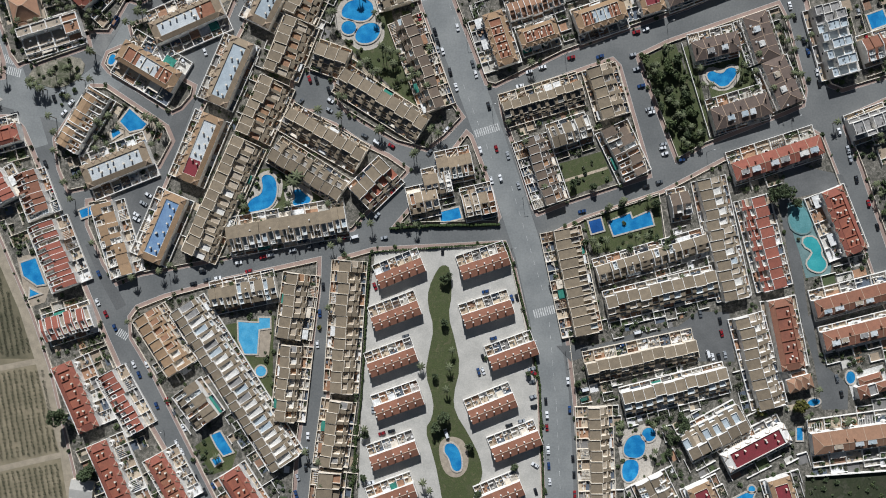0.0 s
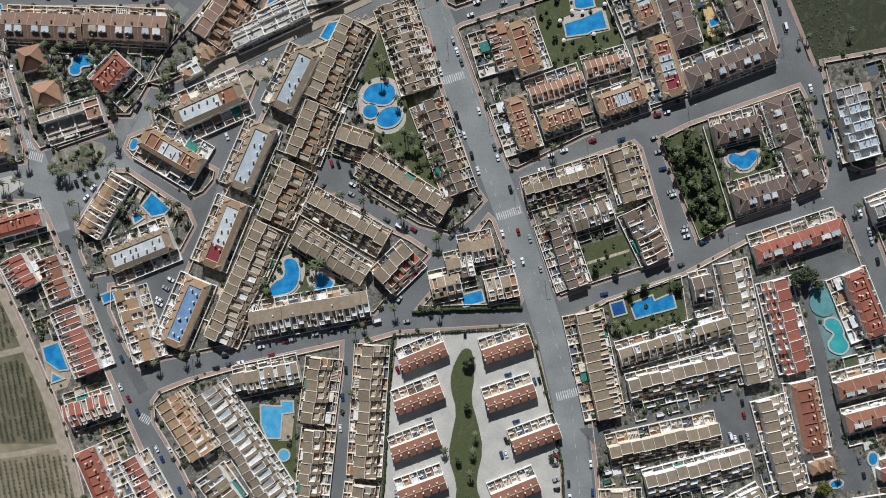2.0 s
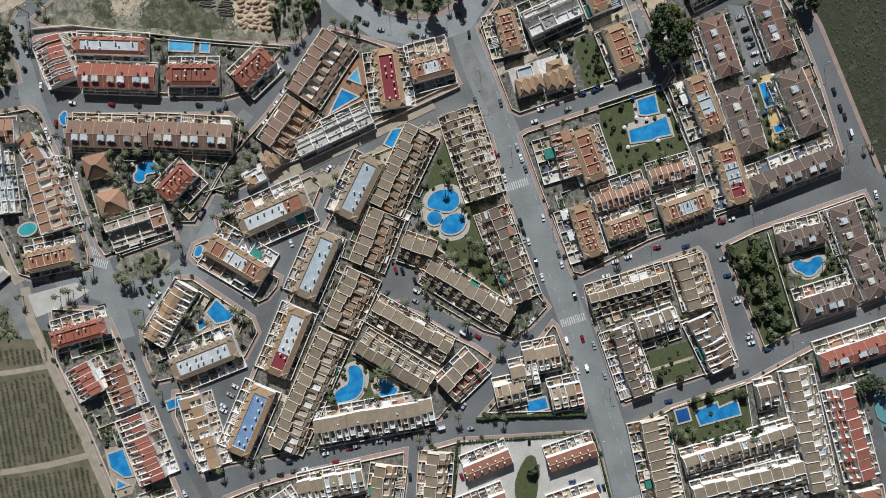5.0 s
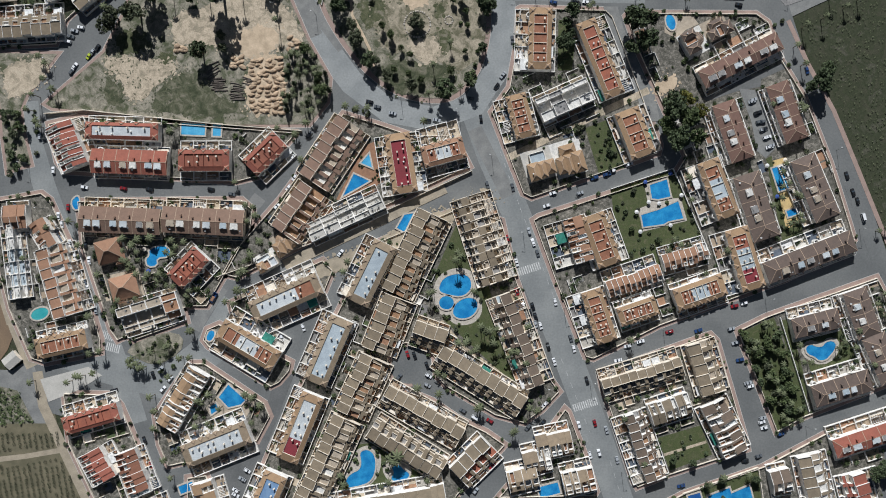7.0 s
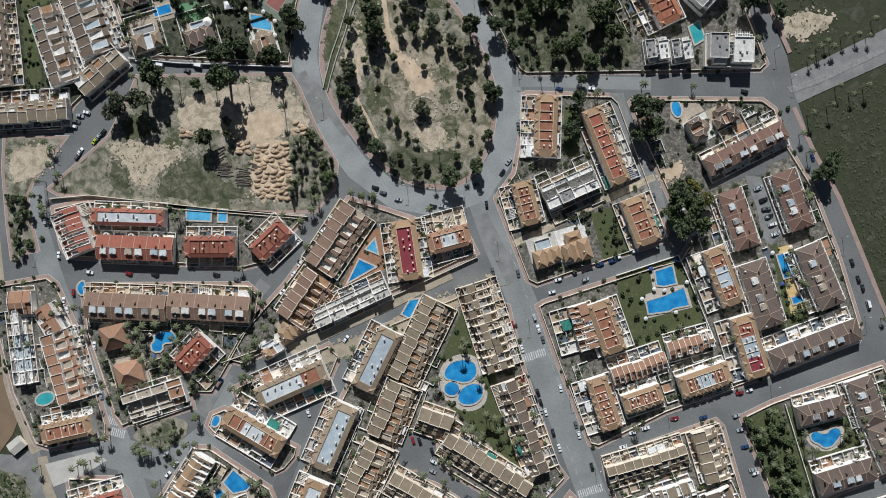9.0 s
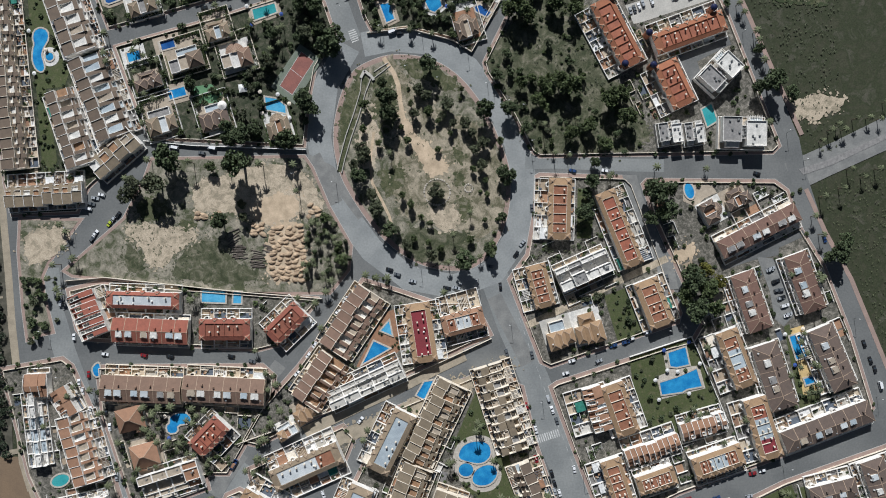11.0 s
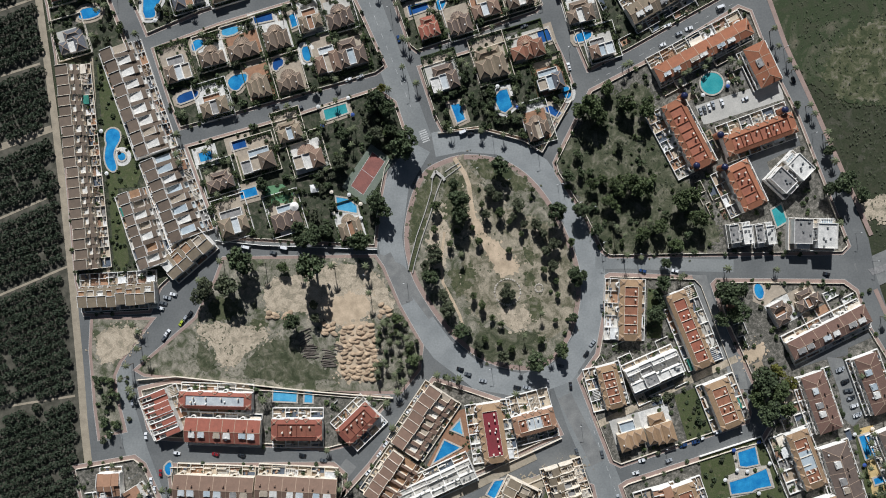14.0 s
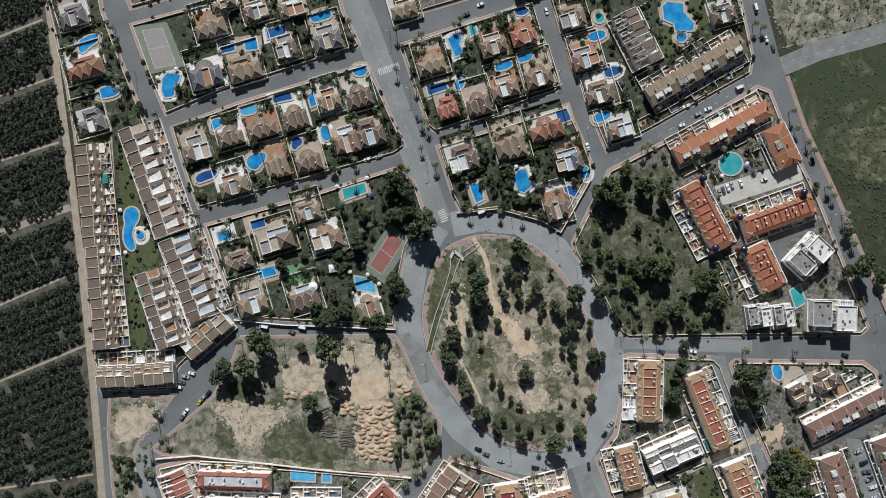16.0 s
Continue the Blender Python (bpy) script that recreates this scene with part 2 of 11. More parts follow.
def water(name, deep, pale, size):
    """Clear pool water over a painted floor: blue that shifts with the depth, a glossy skin with small ripples."""
    mat = paint(name, deep, pale, size=size, fine=0.8, rough=0.06, bump=0, vary=0.15)
    nodes, links = mat.node_tree.nodes, mat.node_tree.links
    ripple, relief = nodes.new("ShaderNodeTexNoise"), nodes.new("ShaderNodeBump")
    ripple.inputs["Scale"].default_value = 1.6
    relief.inputs["Strength"].default_value, relief.inputs["Distance"].default_value = 0.12, 0.05
    links.new(ripple.outputs[0], relief.inputs["Height"])
    links.new(relief.outputs[0], nodes["Principled BSDF"].inputs["Normal"])
    return mat


M["water_blue"] = water("pool_water", (0.012, 0.165, 0.40), (0.03, 0.27, 0.52), 5)
M["water_pale"] = water("pale_pool_water", (0.05, 0.29, 0.50), (0.10, 0.38, 0.58), 5)
M["water_cyan"] = water("turquoise_pool_water", (0.03, 0.27, 0.29), (0.06, 0.34, 0.35), 7)
# muted teal: shallow water with the shade of a tree put into its colour
M["water_teal"] = water("shaded_shallow_pool_water", (0.10, 0.26, 0.27), (0.14, 0.32, 0.33), 4)
M["water_deep"] = water("deep_pool_water", (0.015, 0.07, 0.22), (0.025, 0.10, 0.29), 7)


# ---- geometry ----
class Geo:
    """Corners and faces gathered for one mesh."""

    def __init__(self):
        self.v, self.f = [], []

    def face(self, *pts):
        n = len(self.v)
        self.v.extend(pts)
        self.f.append(tuple(range(n, n + len(pts))))

    def box(self, x0, y0, z0, x1, y1, z1, bevel=0.0):
        b = bevel
        n = len(self.v)
        self.v += [(x0, y0, z0), (x1, y0, z0), (x1, y1, z0), (x0, y1, z0), (x0, y0, z1 - b), (x1, y0, z1 - b), (x1, y1, z1 - b), (x0, y1, z1 - b)]
        self.f += [(n, n + 3, n + 2, n + 1), (n, n + 1, n + 5, n + 4), (n + 1, n + 2, n + 6, n + 5), (n + 2, n + 3, n + 7, n + 6), (n + 3, n, n + 4, n + 7)]
        top = n + 4
        if b:
            self.v += [(x0 + b, y0 + b, z1), (x1 - b, y0 + b, z1), (x1 - b, y1 - b, z1), (x0 + b, y1 - b, z1)]
            self.f += [(n + 4 + i, n + 4 + (i + 1) % 4, n + 8 + (i + 1) % 4, n + 8 + i) for i in range(4)]
            top = n + 8
        self.f.append((top, top + 1, top + 2, top + 3))
        return self

    def tube(self, x, y, z0, z1, r0, r1, sides=8, cap=True):
        n = len(self.v)
        for z, r in ((z0, r0), (z1, r1)):
            self.v += [(x + r * math.cos(6.2832 * i / sides), y + r * math.sin(6.2832 * i / sides), z) for i in range(sides)]
        self.f += [(n + i, n + (i + 1) % sides, n + sides + (i + 1) % sides, n + sides + i) for i in range(sides)]
        if cap:
            self.f.append(tuple(n + sides + i for i in range(sides)))
        return self

    def slab(self, pts, z0, z1):
        """A plate with the outline pts (a plain polygon, of any shape)."""
        area = sum(a[0] * b[1] - b[0] * a[1] for a, b in zip(pts, pts[1:] + pts[:1]))
        pts = list(pts) if area > 0 else list(reversed(pts))
        n, k = len(self.v), len(pts)
        self.v += [(x, y, z1) for x, y in pts] + [(x, y, z0) for x, y in pts]
        from_flat = [Vector((x, y, 0)) for x, y in pts]
        for a, b, c in tessellate([from_flat]):
            (ax, ay), (bx, by), (cx, cy) = pts[a], pts[b], pts[c]
            up = (bx - ax) * (cy - ay) - (by - ay) * (cx - ax) > 0
            self.f.append((n + a, n + b, n + c) if up else (n + a, n + c, n + b))
        self.f += [(n + k + i, n + k + (i + 1) % k, n + (i + 1) % k, n + i) for i in range(k)]
        return self

    def mesh(self, name, material):
        me = bpy.data.meshes.new(name)
        me.from_pydata(self.v, [], self.f)
        me.materials.append(material)
        return me


def part(name, geo, material, parent, label=""):
    ob = new(name, geo if isinstance(geo, bpy.types.Mesh) else geo.mesh(name, M[material]))
    ob.parent = parent
    return tagged(ob, label)


def base(name, x, y, turn, label, category, group="", kind=""):
    """The Empty at the foot of a thing."""
    ob = new(name)
    ob.matrix_basis = pose(x, y, 0, 0, 0, turn)
    return tagged(ob, label, category, group, kind)


def inset(pts, d):
    """The outline moved d metres to its inside (outside: minus)."""
    area = sum(a[0] * b[1] - b[0] * a[1] for a, b in zip(pts, pts[1:] + pts[:1]))
    s, out, k = (1 if area > 0 else -1), [], len(pts)
    for i in range(k):
        p, q, r = Vector(pts[i - 1]), Vector(pts[i]), Vector(pts[(i + 1) % k])
        a, b = (q - p).normalized(), (r - q).normalized()
        na, nb = Vector((-a.y, a.x)) * s, Vector((-b.y, b.x)) * s
        m = na + nb
        m = m / max(0.35, m.length_squared) * 2 if m.length > 0.1 else na
        out.append(tuple(q + m * d))
    return out


def rounded(pts, steps=2):
    """The outline with its corners cut round."""
    for _ in range(steps):
        out = []
        for a, b in zip(pts, pts[1:] + pts[:1]):
            out += [(0.75 * a[0] + 0.25 * b[0], 0.75 * a[1] + 0.25 * b[1]), (0.25 * a[0] + 0.75 * b[0], 0.25 * a[1] + 0.75 * b[1])]
        pts = out
    return pts


def oval(x, y, rx, ry, turn=0, k=20):
    c, s = math.cos(radians(turn)), math.sin(radians(turn))
    return [(x + c * rx * math.cos(a) - s * ry * math.sin(a), y + s * rx * math.cos(a) + c * ry * math.sin(a)) for a in (6.28319 * i / k for i in range(k))]


def oblong(x, y, lx, ly, turn=0):
    c, s = math.cos(radians(turn)), math.sin(radians(turn))
    return [(x + c * u * lx / 2 - s * v * ly / 2, y + s * u * lx / 2 + c * v * ly / 2) for u, v in ((-1, -1), (1, -1), (1, 1), (-1, 1))]


def pairs(text):
    """Places written as x,y x,y ..."""
    return [tuple(float(v) for v in p.split(",")) for p in text.split()]


LEVEL = [0]
KEEP_OFF = []


def ragged(pts, step=2.2, amount=2.6):
    """The outline broken into small uneven bays, as bare ground and weeds meet."""
    out = []
    for a, b in zip(pts, pts[1:] + pts[:1]):
        a, b = Vector((*a, 0)), Vector((*b, 0))
        k = max(1, int((b - a).length / step))
        for i in range(k):
            q = a.lerp(b, i / k)
            out.append((q.x + amount * (noise.noise(q * 0.35) + 0.6 * noise.noise(q * 0.9)), q.y + amount * (noise.noise(q * 0.35 + Vector((7, 3, 5))) + 0.6 * noise.noise(q * 0.9 + Vector((2, 9, 4))))))
    return out


def keep_off(pts):
    """Notes an outline on which nothing is planted by chance."""
    xs, ys = [p[0] for p in pts], [p[1] for p in pts]
    KEEP_OFF.append((min(xs), min(ys), max(xs), max(ys), pts))


def free(x, y):
    return not any(a < x < c and b < y < d and inside(pts, x, y) for a, b, c, d, pts in KEEP_OFF)


FRAYED = ("bare_sand", "grass_patch", "dirt_path", "sand_patch", "dry_field", "green_field", "dry_ground", "dirt_strip")
PAVED = ("street", "car_park", "plaza", "tennis_court", "lawn", "pool_terrace", "park_ground", "dirt_strip", "field", "dry_ground", "bare_sand", "grass_patch")
TAKEN = []
DECKS = []
BLOCKS = []
FRINGE = []


def take(pts):
    """Notes an outline that the yards leave free."""
    xs, ys = [p[0] for p in pts], [p[1] for p in pts]
    TAKEN.append((min(xs), min(ys), max(xs), max(ys), pts))


def fray(geo, pts, top):
    """Small uneven scraps along the edge of a patch, fewer the farther out, so that it runs out into its neighbour."""
    rng = random.Random(round(pts[0][0] * 7 + pts[0][1]))
    count = 0
    for a, b in zip(pts, pts[1:] + pts[:1]):
        for _ in range(3):
            t, far = rng.random(), abs(rng.gauss(0, 2.6)) * rng.choice([1, 1, -0.2])
            dx, dy = b[0] - a[0], b[1] - a[1]
            ln = max(0.1, math.hypot(dx, dy))
            x, y = a[0] + dx * t, a[1] + dy * t
            side = 1 if not inside(pts, x + dy / ln * 0.4, y - dx / ln * 0.4) else -1
            x, y, r = x + side * far * dy / ln, y - side * far * dx / ln, rng.uniform(0.25, 1.2) * (1.25 if far < 2 else 0.7)
            n, z, k = len(geo.v), top + 0.001 * (count % 12 + 1), rng.choice([6, 7, 8])
            turn, flat = rng.uniform(0, 6), rng.uniform(0.45, 1.0)
            for i in range(k):
                q, e = 6.2832 * i / k, r * rng.uniform(0.5, 1.2)
                u, v = e * math.cos(q), e * flat * math.sin(q)
                geo.v.append((x + u * math.cos(turn) - v * math.sin(turn), y + u * math.sin(turn) + v * math.cos(turn), z))
            geo.f.append(tuple(range(n, n + k)))
            count += 1


def sheet(name, pts, material, label, category, z=0.17, thick=0.12, kind="structure", soft=0):
    """A piece of ground: each lies a few millimetres above the one before."""
    LEVEL[0] += 1
    if name in ("street", "car_park", "plaza", "tennis_court"):
        keep_off(pts)
    pts = rounded(pts, soft) if soft else pts
    if name in FRAYED:
        pts = ragged(pts)
    geo, top = Geo().slab(pts, z - thick, z + 0.0012 * LEVEL[0]), z + 0.0012 * LEVEL[0]
    if name in FRAYED:
        fray(geo, pts, top)
    if name in PAVED:
        take(pts)
    if name in ("street", "car_park", "plaza"):
        DECKS.append((pts, top))
    return tagged(new(name, geo.mesh(name, M[material])), label, category, kind=kind)


def block(pts, walk_width, walk_material="pink_paving", yard="yard_paving", soft=0):
    """A street block: kerb, pavement and the ground of the plots, one step above the road."""
    pts = rounded(pts, soft) if soft else pts
    top = tagged(new("pavement", Geo().slab(inset(pts, 0.25), 0, 0.15).mesh("pavement", M[walk_material])), "paved pavement behind a raised kerb", "pavement", kind="structure")
    tagged(new("kerb", Geo().slab(pts, -0.05, 0.13).mesh("kerb", M["kerb"])), "pale stone kerb along the street", "kerb", kind="structure")
    plots = inset(pts, walk_width)
    sheet("plot_ground", plots, yard, "ground of the plots behind the pavement", "ground")
    if yard in ("yard_paving", "garden_soil"):
        BLOCKS.append((inset(pts, walk_width + 0.6), yard))
        wall_line(plots + plots[:1], 1.3, 0.3, "cream", "cream rendered wall between the plots and the pavement")
    return top


def strip(pts, width, z0, z1, geo=None):
    """A band of the given width along a line."""
    geo = geo or Geo()
    left, right = [], []
    for i, p in enumerate(pts):
        a, b = Vector(pts[max(0, i - 1)]), Vector(pts[min(len(pts) - 1, i + 1)])
        d = (b - a).normalized()
        left.append((p[0] - d.y * width / 2, p[1] + d.x * width / 2))
        right.append((p[0] + d.y * width / 2, p[1] - d.x * width / 2))
    return geo.slab(left + right[::-1], z0, z1)


def lane(name, pts, width, material, label, z=0.05):
    LEVEL[0] += 1
    return tagged(new(name, strip(pts, width, 0, z + 0.0012 * (LEVEL[0] if name != "worn_patch" else 22 + LEVEL[0] % 8)).mesh(name, M[material])), label, "road", kind="structure")


def crosswalk(x, y, turn, stripes, pitch, length):
    """White bars across the road."""
    root = base("zebra_crossing", x, y, turn, "worn white zebra crossing painted on asphalt", "zebra crossing", kind="structure")
    for i in range(stripes):
        u = (i - stripes / 2 + 0.5) * pitch
        part("stripe", Geo().box(u - pitch * 0.27, -length / 2, 0.02, u + pitch * 0.27, length / 2, 0.075), "line", root)


def dashes(pts, length=3.0, gap=4.5, width=0.16, solid=False, z=0.078):
    """A painted line along the road, whole or broken."""
    geo = Geo()
    for a, b in zip(pts, pts[1:]):
        a, b = Vector(a), Vector(b)
        d, s = (b - a).normalized(), 0.0
        while s < (b - a).length - 0.5:
            e = (b - a).length if solid else min(s + length, (b - a).length)
            strip([tuple(a + d * s), tuple(a + d * e)], width, 0.03, z, geo)
            s = e + gap
    tagged(new("lane_marking", geo.mesh("lane_marking", M["line"])), "worn white lane marking on asphalt", "road marking", kind="structure")


def wall_line(pts, height=1.7, thick=0.35, material="white", label="white rendered boundary wall", name="boundary_wall", z=0.0):
    geo = Geo()
    for a, b in zip(pts, pts[1:]):
        strip([a, b], thick, z, z + height, geo)
    return tagged(new(name, geo.mesh(name, M[material])), label, "hedge" if "hedge" in name else "wall")


def hedge_line(pts, height=2.0, thick=1.6):
    rng, geo = random.Random(round(pts[0][0])), Geo()
    for a, b in zip(pts, pts[1:]):
        a, b = Vector(a), Vector(b)
        k = max(2, int((b - a).length / 1.1))
        for i in range(k):
            p = a.lerp(b, (i + 0.5) / k)
            r = thick * rng.uniform(0.42, 0.62)
            geo.tube(p.x + rng.uniform(-0.2, 0.2), p.y + rng.uniform(-0.2, 0.2), 0, height * rng.uniform(0.55, 0.8), r, r * 1.1, 7, False)
            geo.tube(geo.v[-1][0] - r * 1.1 * math.cos(5.3856), geo.v[-1][1] - r * 1.1 * math.sin(5.3856), height * 0.55, height * rng.uniform(0.85, 1.1), r * 1.1, r * 0.5, 7)
    return tagged(new("hedge", geo.mesh("hedge", M["hedge"])), "clipped dark green hedge", "hedge")


# ---- buildings ----
def cells(xs, ys, kind):
    """A house as a grid of cells, each with its own roof or floor height; walls close every step between them. Gives {surface: Geo}."""
    made = {}
    nx, ny = len(xs) - 1, len(ys) - 1
    grid = [[kind(0.5 * (xs[i] + xs[i + 1]), 0.5 * (ys[j] + ys[j + 1]), i, j) for j in range(ny)] for i in range(nx)]
    wall = made.setdefault("wall", Geo())
    for i in range(nx):
        for j in range(ny):
            key, high = grid[i][j]
            corner = [(xs[i], ys[j]), (xs[i + 1], ys[j]), (xs[i + 1], ys[j + 1]), (xs[i], ys[j + 1])]
            own = [high(x, y) for x, y in corner]
            made.setdefault(key, Geo()).face(*[(x, y, z) for (x, y), z in zip(corner, own)])
            for e, (di, dj) in enumerate(((0, -1), (1, 0), (0, 1), (-1, 0))):
                a, b = e, (e + 1) % 4
                inside = 0 <= i + di < nx and 0 <= j + dj < ny
                low = [grid[i + di][j + dj][1](*corner[c]) if inside else -0.4 for c in (a, b)]
                if own[a] > low[0] + 0.002 or own[b] > low[1] + 0.002:
                    la, lb = min(low[0], own[a]), min(low[1], own[b])
                    both = inside and key == "roof" and grid[i + di][j + dj][0] == "roof"
                    (made["roof"] if both else wall).face((*corner[a], la), (*corner[b], lb), (*corner[b], own[b]), (*corner[a], own[a]))
    return made


def chimney_mesh(size=0.55, height=1.3):
    return Geo().box(-size / 2, -size / 2, -0.8, size / 2, size / 2, height - 0.25).box(-size * 0.68, -size * 0.68, height - 0.25, size * 0.68, size * 0.68, height, 0.08)


def dish_mesh():
    """A shallow dish tilted to the south on a short post."""
    geo = Geo().tube(0, 0, -0.2, 0.55, 0.05, 0.05, 6)
    n = len(geo.v)
    geo.v += [(0, 0.1, 0.75)] + [(0.55 * math.cos(0.5236 * i), 0.5 * math.sin(0.5236 * i), 0.85 + 0.3 * math.sin(0.5236 * i)) for i in range(12)]
    geo.f += [(n, n + 1 + i, n + 1 + (i + 1) % 12) for i in range(12)]
    return geo


SHARED = {}


def shared(key, make, material):
    """One mesh for all alike pieces."""
    if key not in SHARED:
        SHARED[key] = make().mesh(key[0] if isinstance(key, tuple) else key, M[material])
    return SHARED[key]


def window_mesh():
    return Geo().box(-0.65, -0.06, -0.6, 0.65, 0.06, 0.6, 0.02)


NAMES = {"redbrown": "red-brown", "paletan": "pale-tan", "tan": "tan", "sandtile": "sand-coloured", "brown": "brown", "darkbrown": "dark brown", "red": "red", "rust": "rust-red", "orange": "orange", "brick": "brick-orange", "clay": "clay-brown", "greytile": "grey", "white": "white"}


def gardens(root, rng, n, w, edge, side, deep, wall="white", scallop=False):
    """The walled patios along one side of a row: floors, one comb of walls, and here and there an awning, a pergola or shrubs."""
    floors, out, t, lift = Geo(), edge + side * deep, 0.15, rng.uniform(0, 0.08)
    comb = [(0.0 - t, out), (0.0 - t, edge + side * 0.02)]
    for k in range(n):
        u0, u1 = k * w, (k + 1) * w
        y0, y1 = sorted((edge, out))
        split = rng.choice([0.5, 1.0, 0.35])
        cut = edge + side * deep * split
        floors.box(u0, *((y0, 0, u1, cut) if side > 0 else (cut, 0, u1, y1)), 0.34 + lift + 0.004 * (k % 3))
        if split < 1:
            floors.box(u0, *((cut, 0, u1, y1) if side > 0 else (y0, 0, u1, cut)), 0.36 + lift + 0.004 * (k % 3))
        for _ in range(rng.choice([2, 4, 7]) if deep > 3 else 2):
            u, v, q, p, z = rng.uniform(u0 + 0.8, u1 - 0.8), edge + side * deep * rng.uniform(0.15, 0.85), rng.uniform(0.25, 0.75), rng.uniform(0.2, 0.6), rng.uniform(0.5, 1.1)
            floors.box(u - q, v - p, 0.3, u + q, v + p, 0.35 + z)
        mid, reach = edge + side * deep * rng.uniform(0.35, 0.65), u0 + w * rng.uniform(0.3, 0.75)
        comb += [(u0 + t, edge + side * 0.02)]
        if deep > 4.5:
            comb += [(u0 + t, mid - side * 0.13), (reach, mid - side * 0.13), (reach, mid + side * 0.13), (u0 + t, mid + side * 0.13)]
        gate = u0 + w * rng.uniform(0.5, 0.8)
        comb += [(u0 + t, out - side * 0.35), (u1 - t, out - side * 0.35), (u1 - t, edge + side * 0.02)]
        if scallop and k % 2 == 0:
            r, cx = min(1.6, w * 0.32), u0 + w / 2
            arc = [(cx + q * math.cos(math.pi * i / 8), edge + side * (0.02 + q * math.sin(math.pi * i / 8))) for q, steps in ((r, range(9)), (r - 0.4, range(8, -1, -1))) for i in steps]
            part("curved_wall", Geo().slab(arc, 0, 3.9), wall, root, "curved white balcony wall")
        luck = rng.random()
        if luck < 0.10:
            v0, v1 = sorted((edge, edge + side * deep * 0.55))
            part("awning", Geo().box(u0 + 0.4, v0, 2.5, u1 - 0.4, v1, 2.62), rng.choice(["cloth_white", "cream", "cloth_green", "cream", "floor_terra", "cloth_white", "cloth_white"]), root, "stretched canvas awning")
        elif luck < 0.20 and deep > 3.5:
            teeth = [(u0 + 0.4, edge), (u0 + 0.4, edge + side * deep * 0.7)]
            for i in range(6):
                q = u0 + 0.4 + (w - 1.0) * i / 6
                teeth += [(q + 0.22, edge + side * deep * 0.7), (q + 0.22, edge + side * 0.3), (q + (w - 1.0) / 6, edge + side * 0.3), (q + (w - 1.0) / 6, edge + side * deep * 0.7)]
            teeth += [(u1 - 0.4, edge + side * deep * 0.7), (u1 - 0.4, edge)]
            part("pergola", Geo().slab(teeth, 2.45, 2.62), rng.choice(["white", "wood", "cream"]), root, "slatted pergola against the house")
    comb += [(n * w + t, edge + side * 0.02), (n * w + t, out)]
    tagged(part("patio_floor", floors, "patio", root, "patio floors in white, beige and terracotta tiles"), kind="stuff")
    part("garden_wall", Geo().slab(comb, 0, 1.85 + lift), wall, root, "white rendered garden walls")


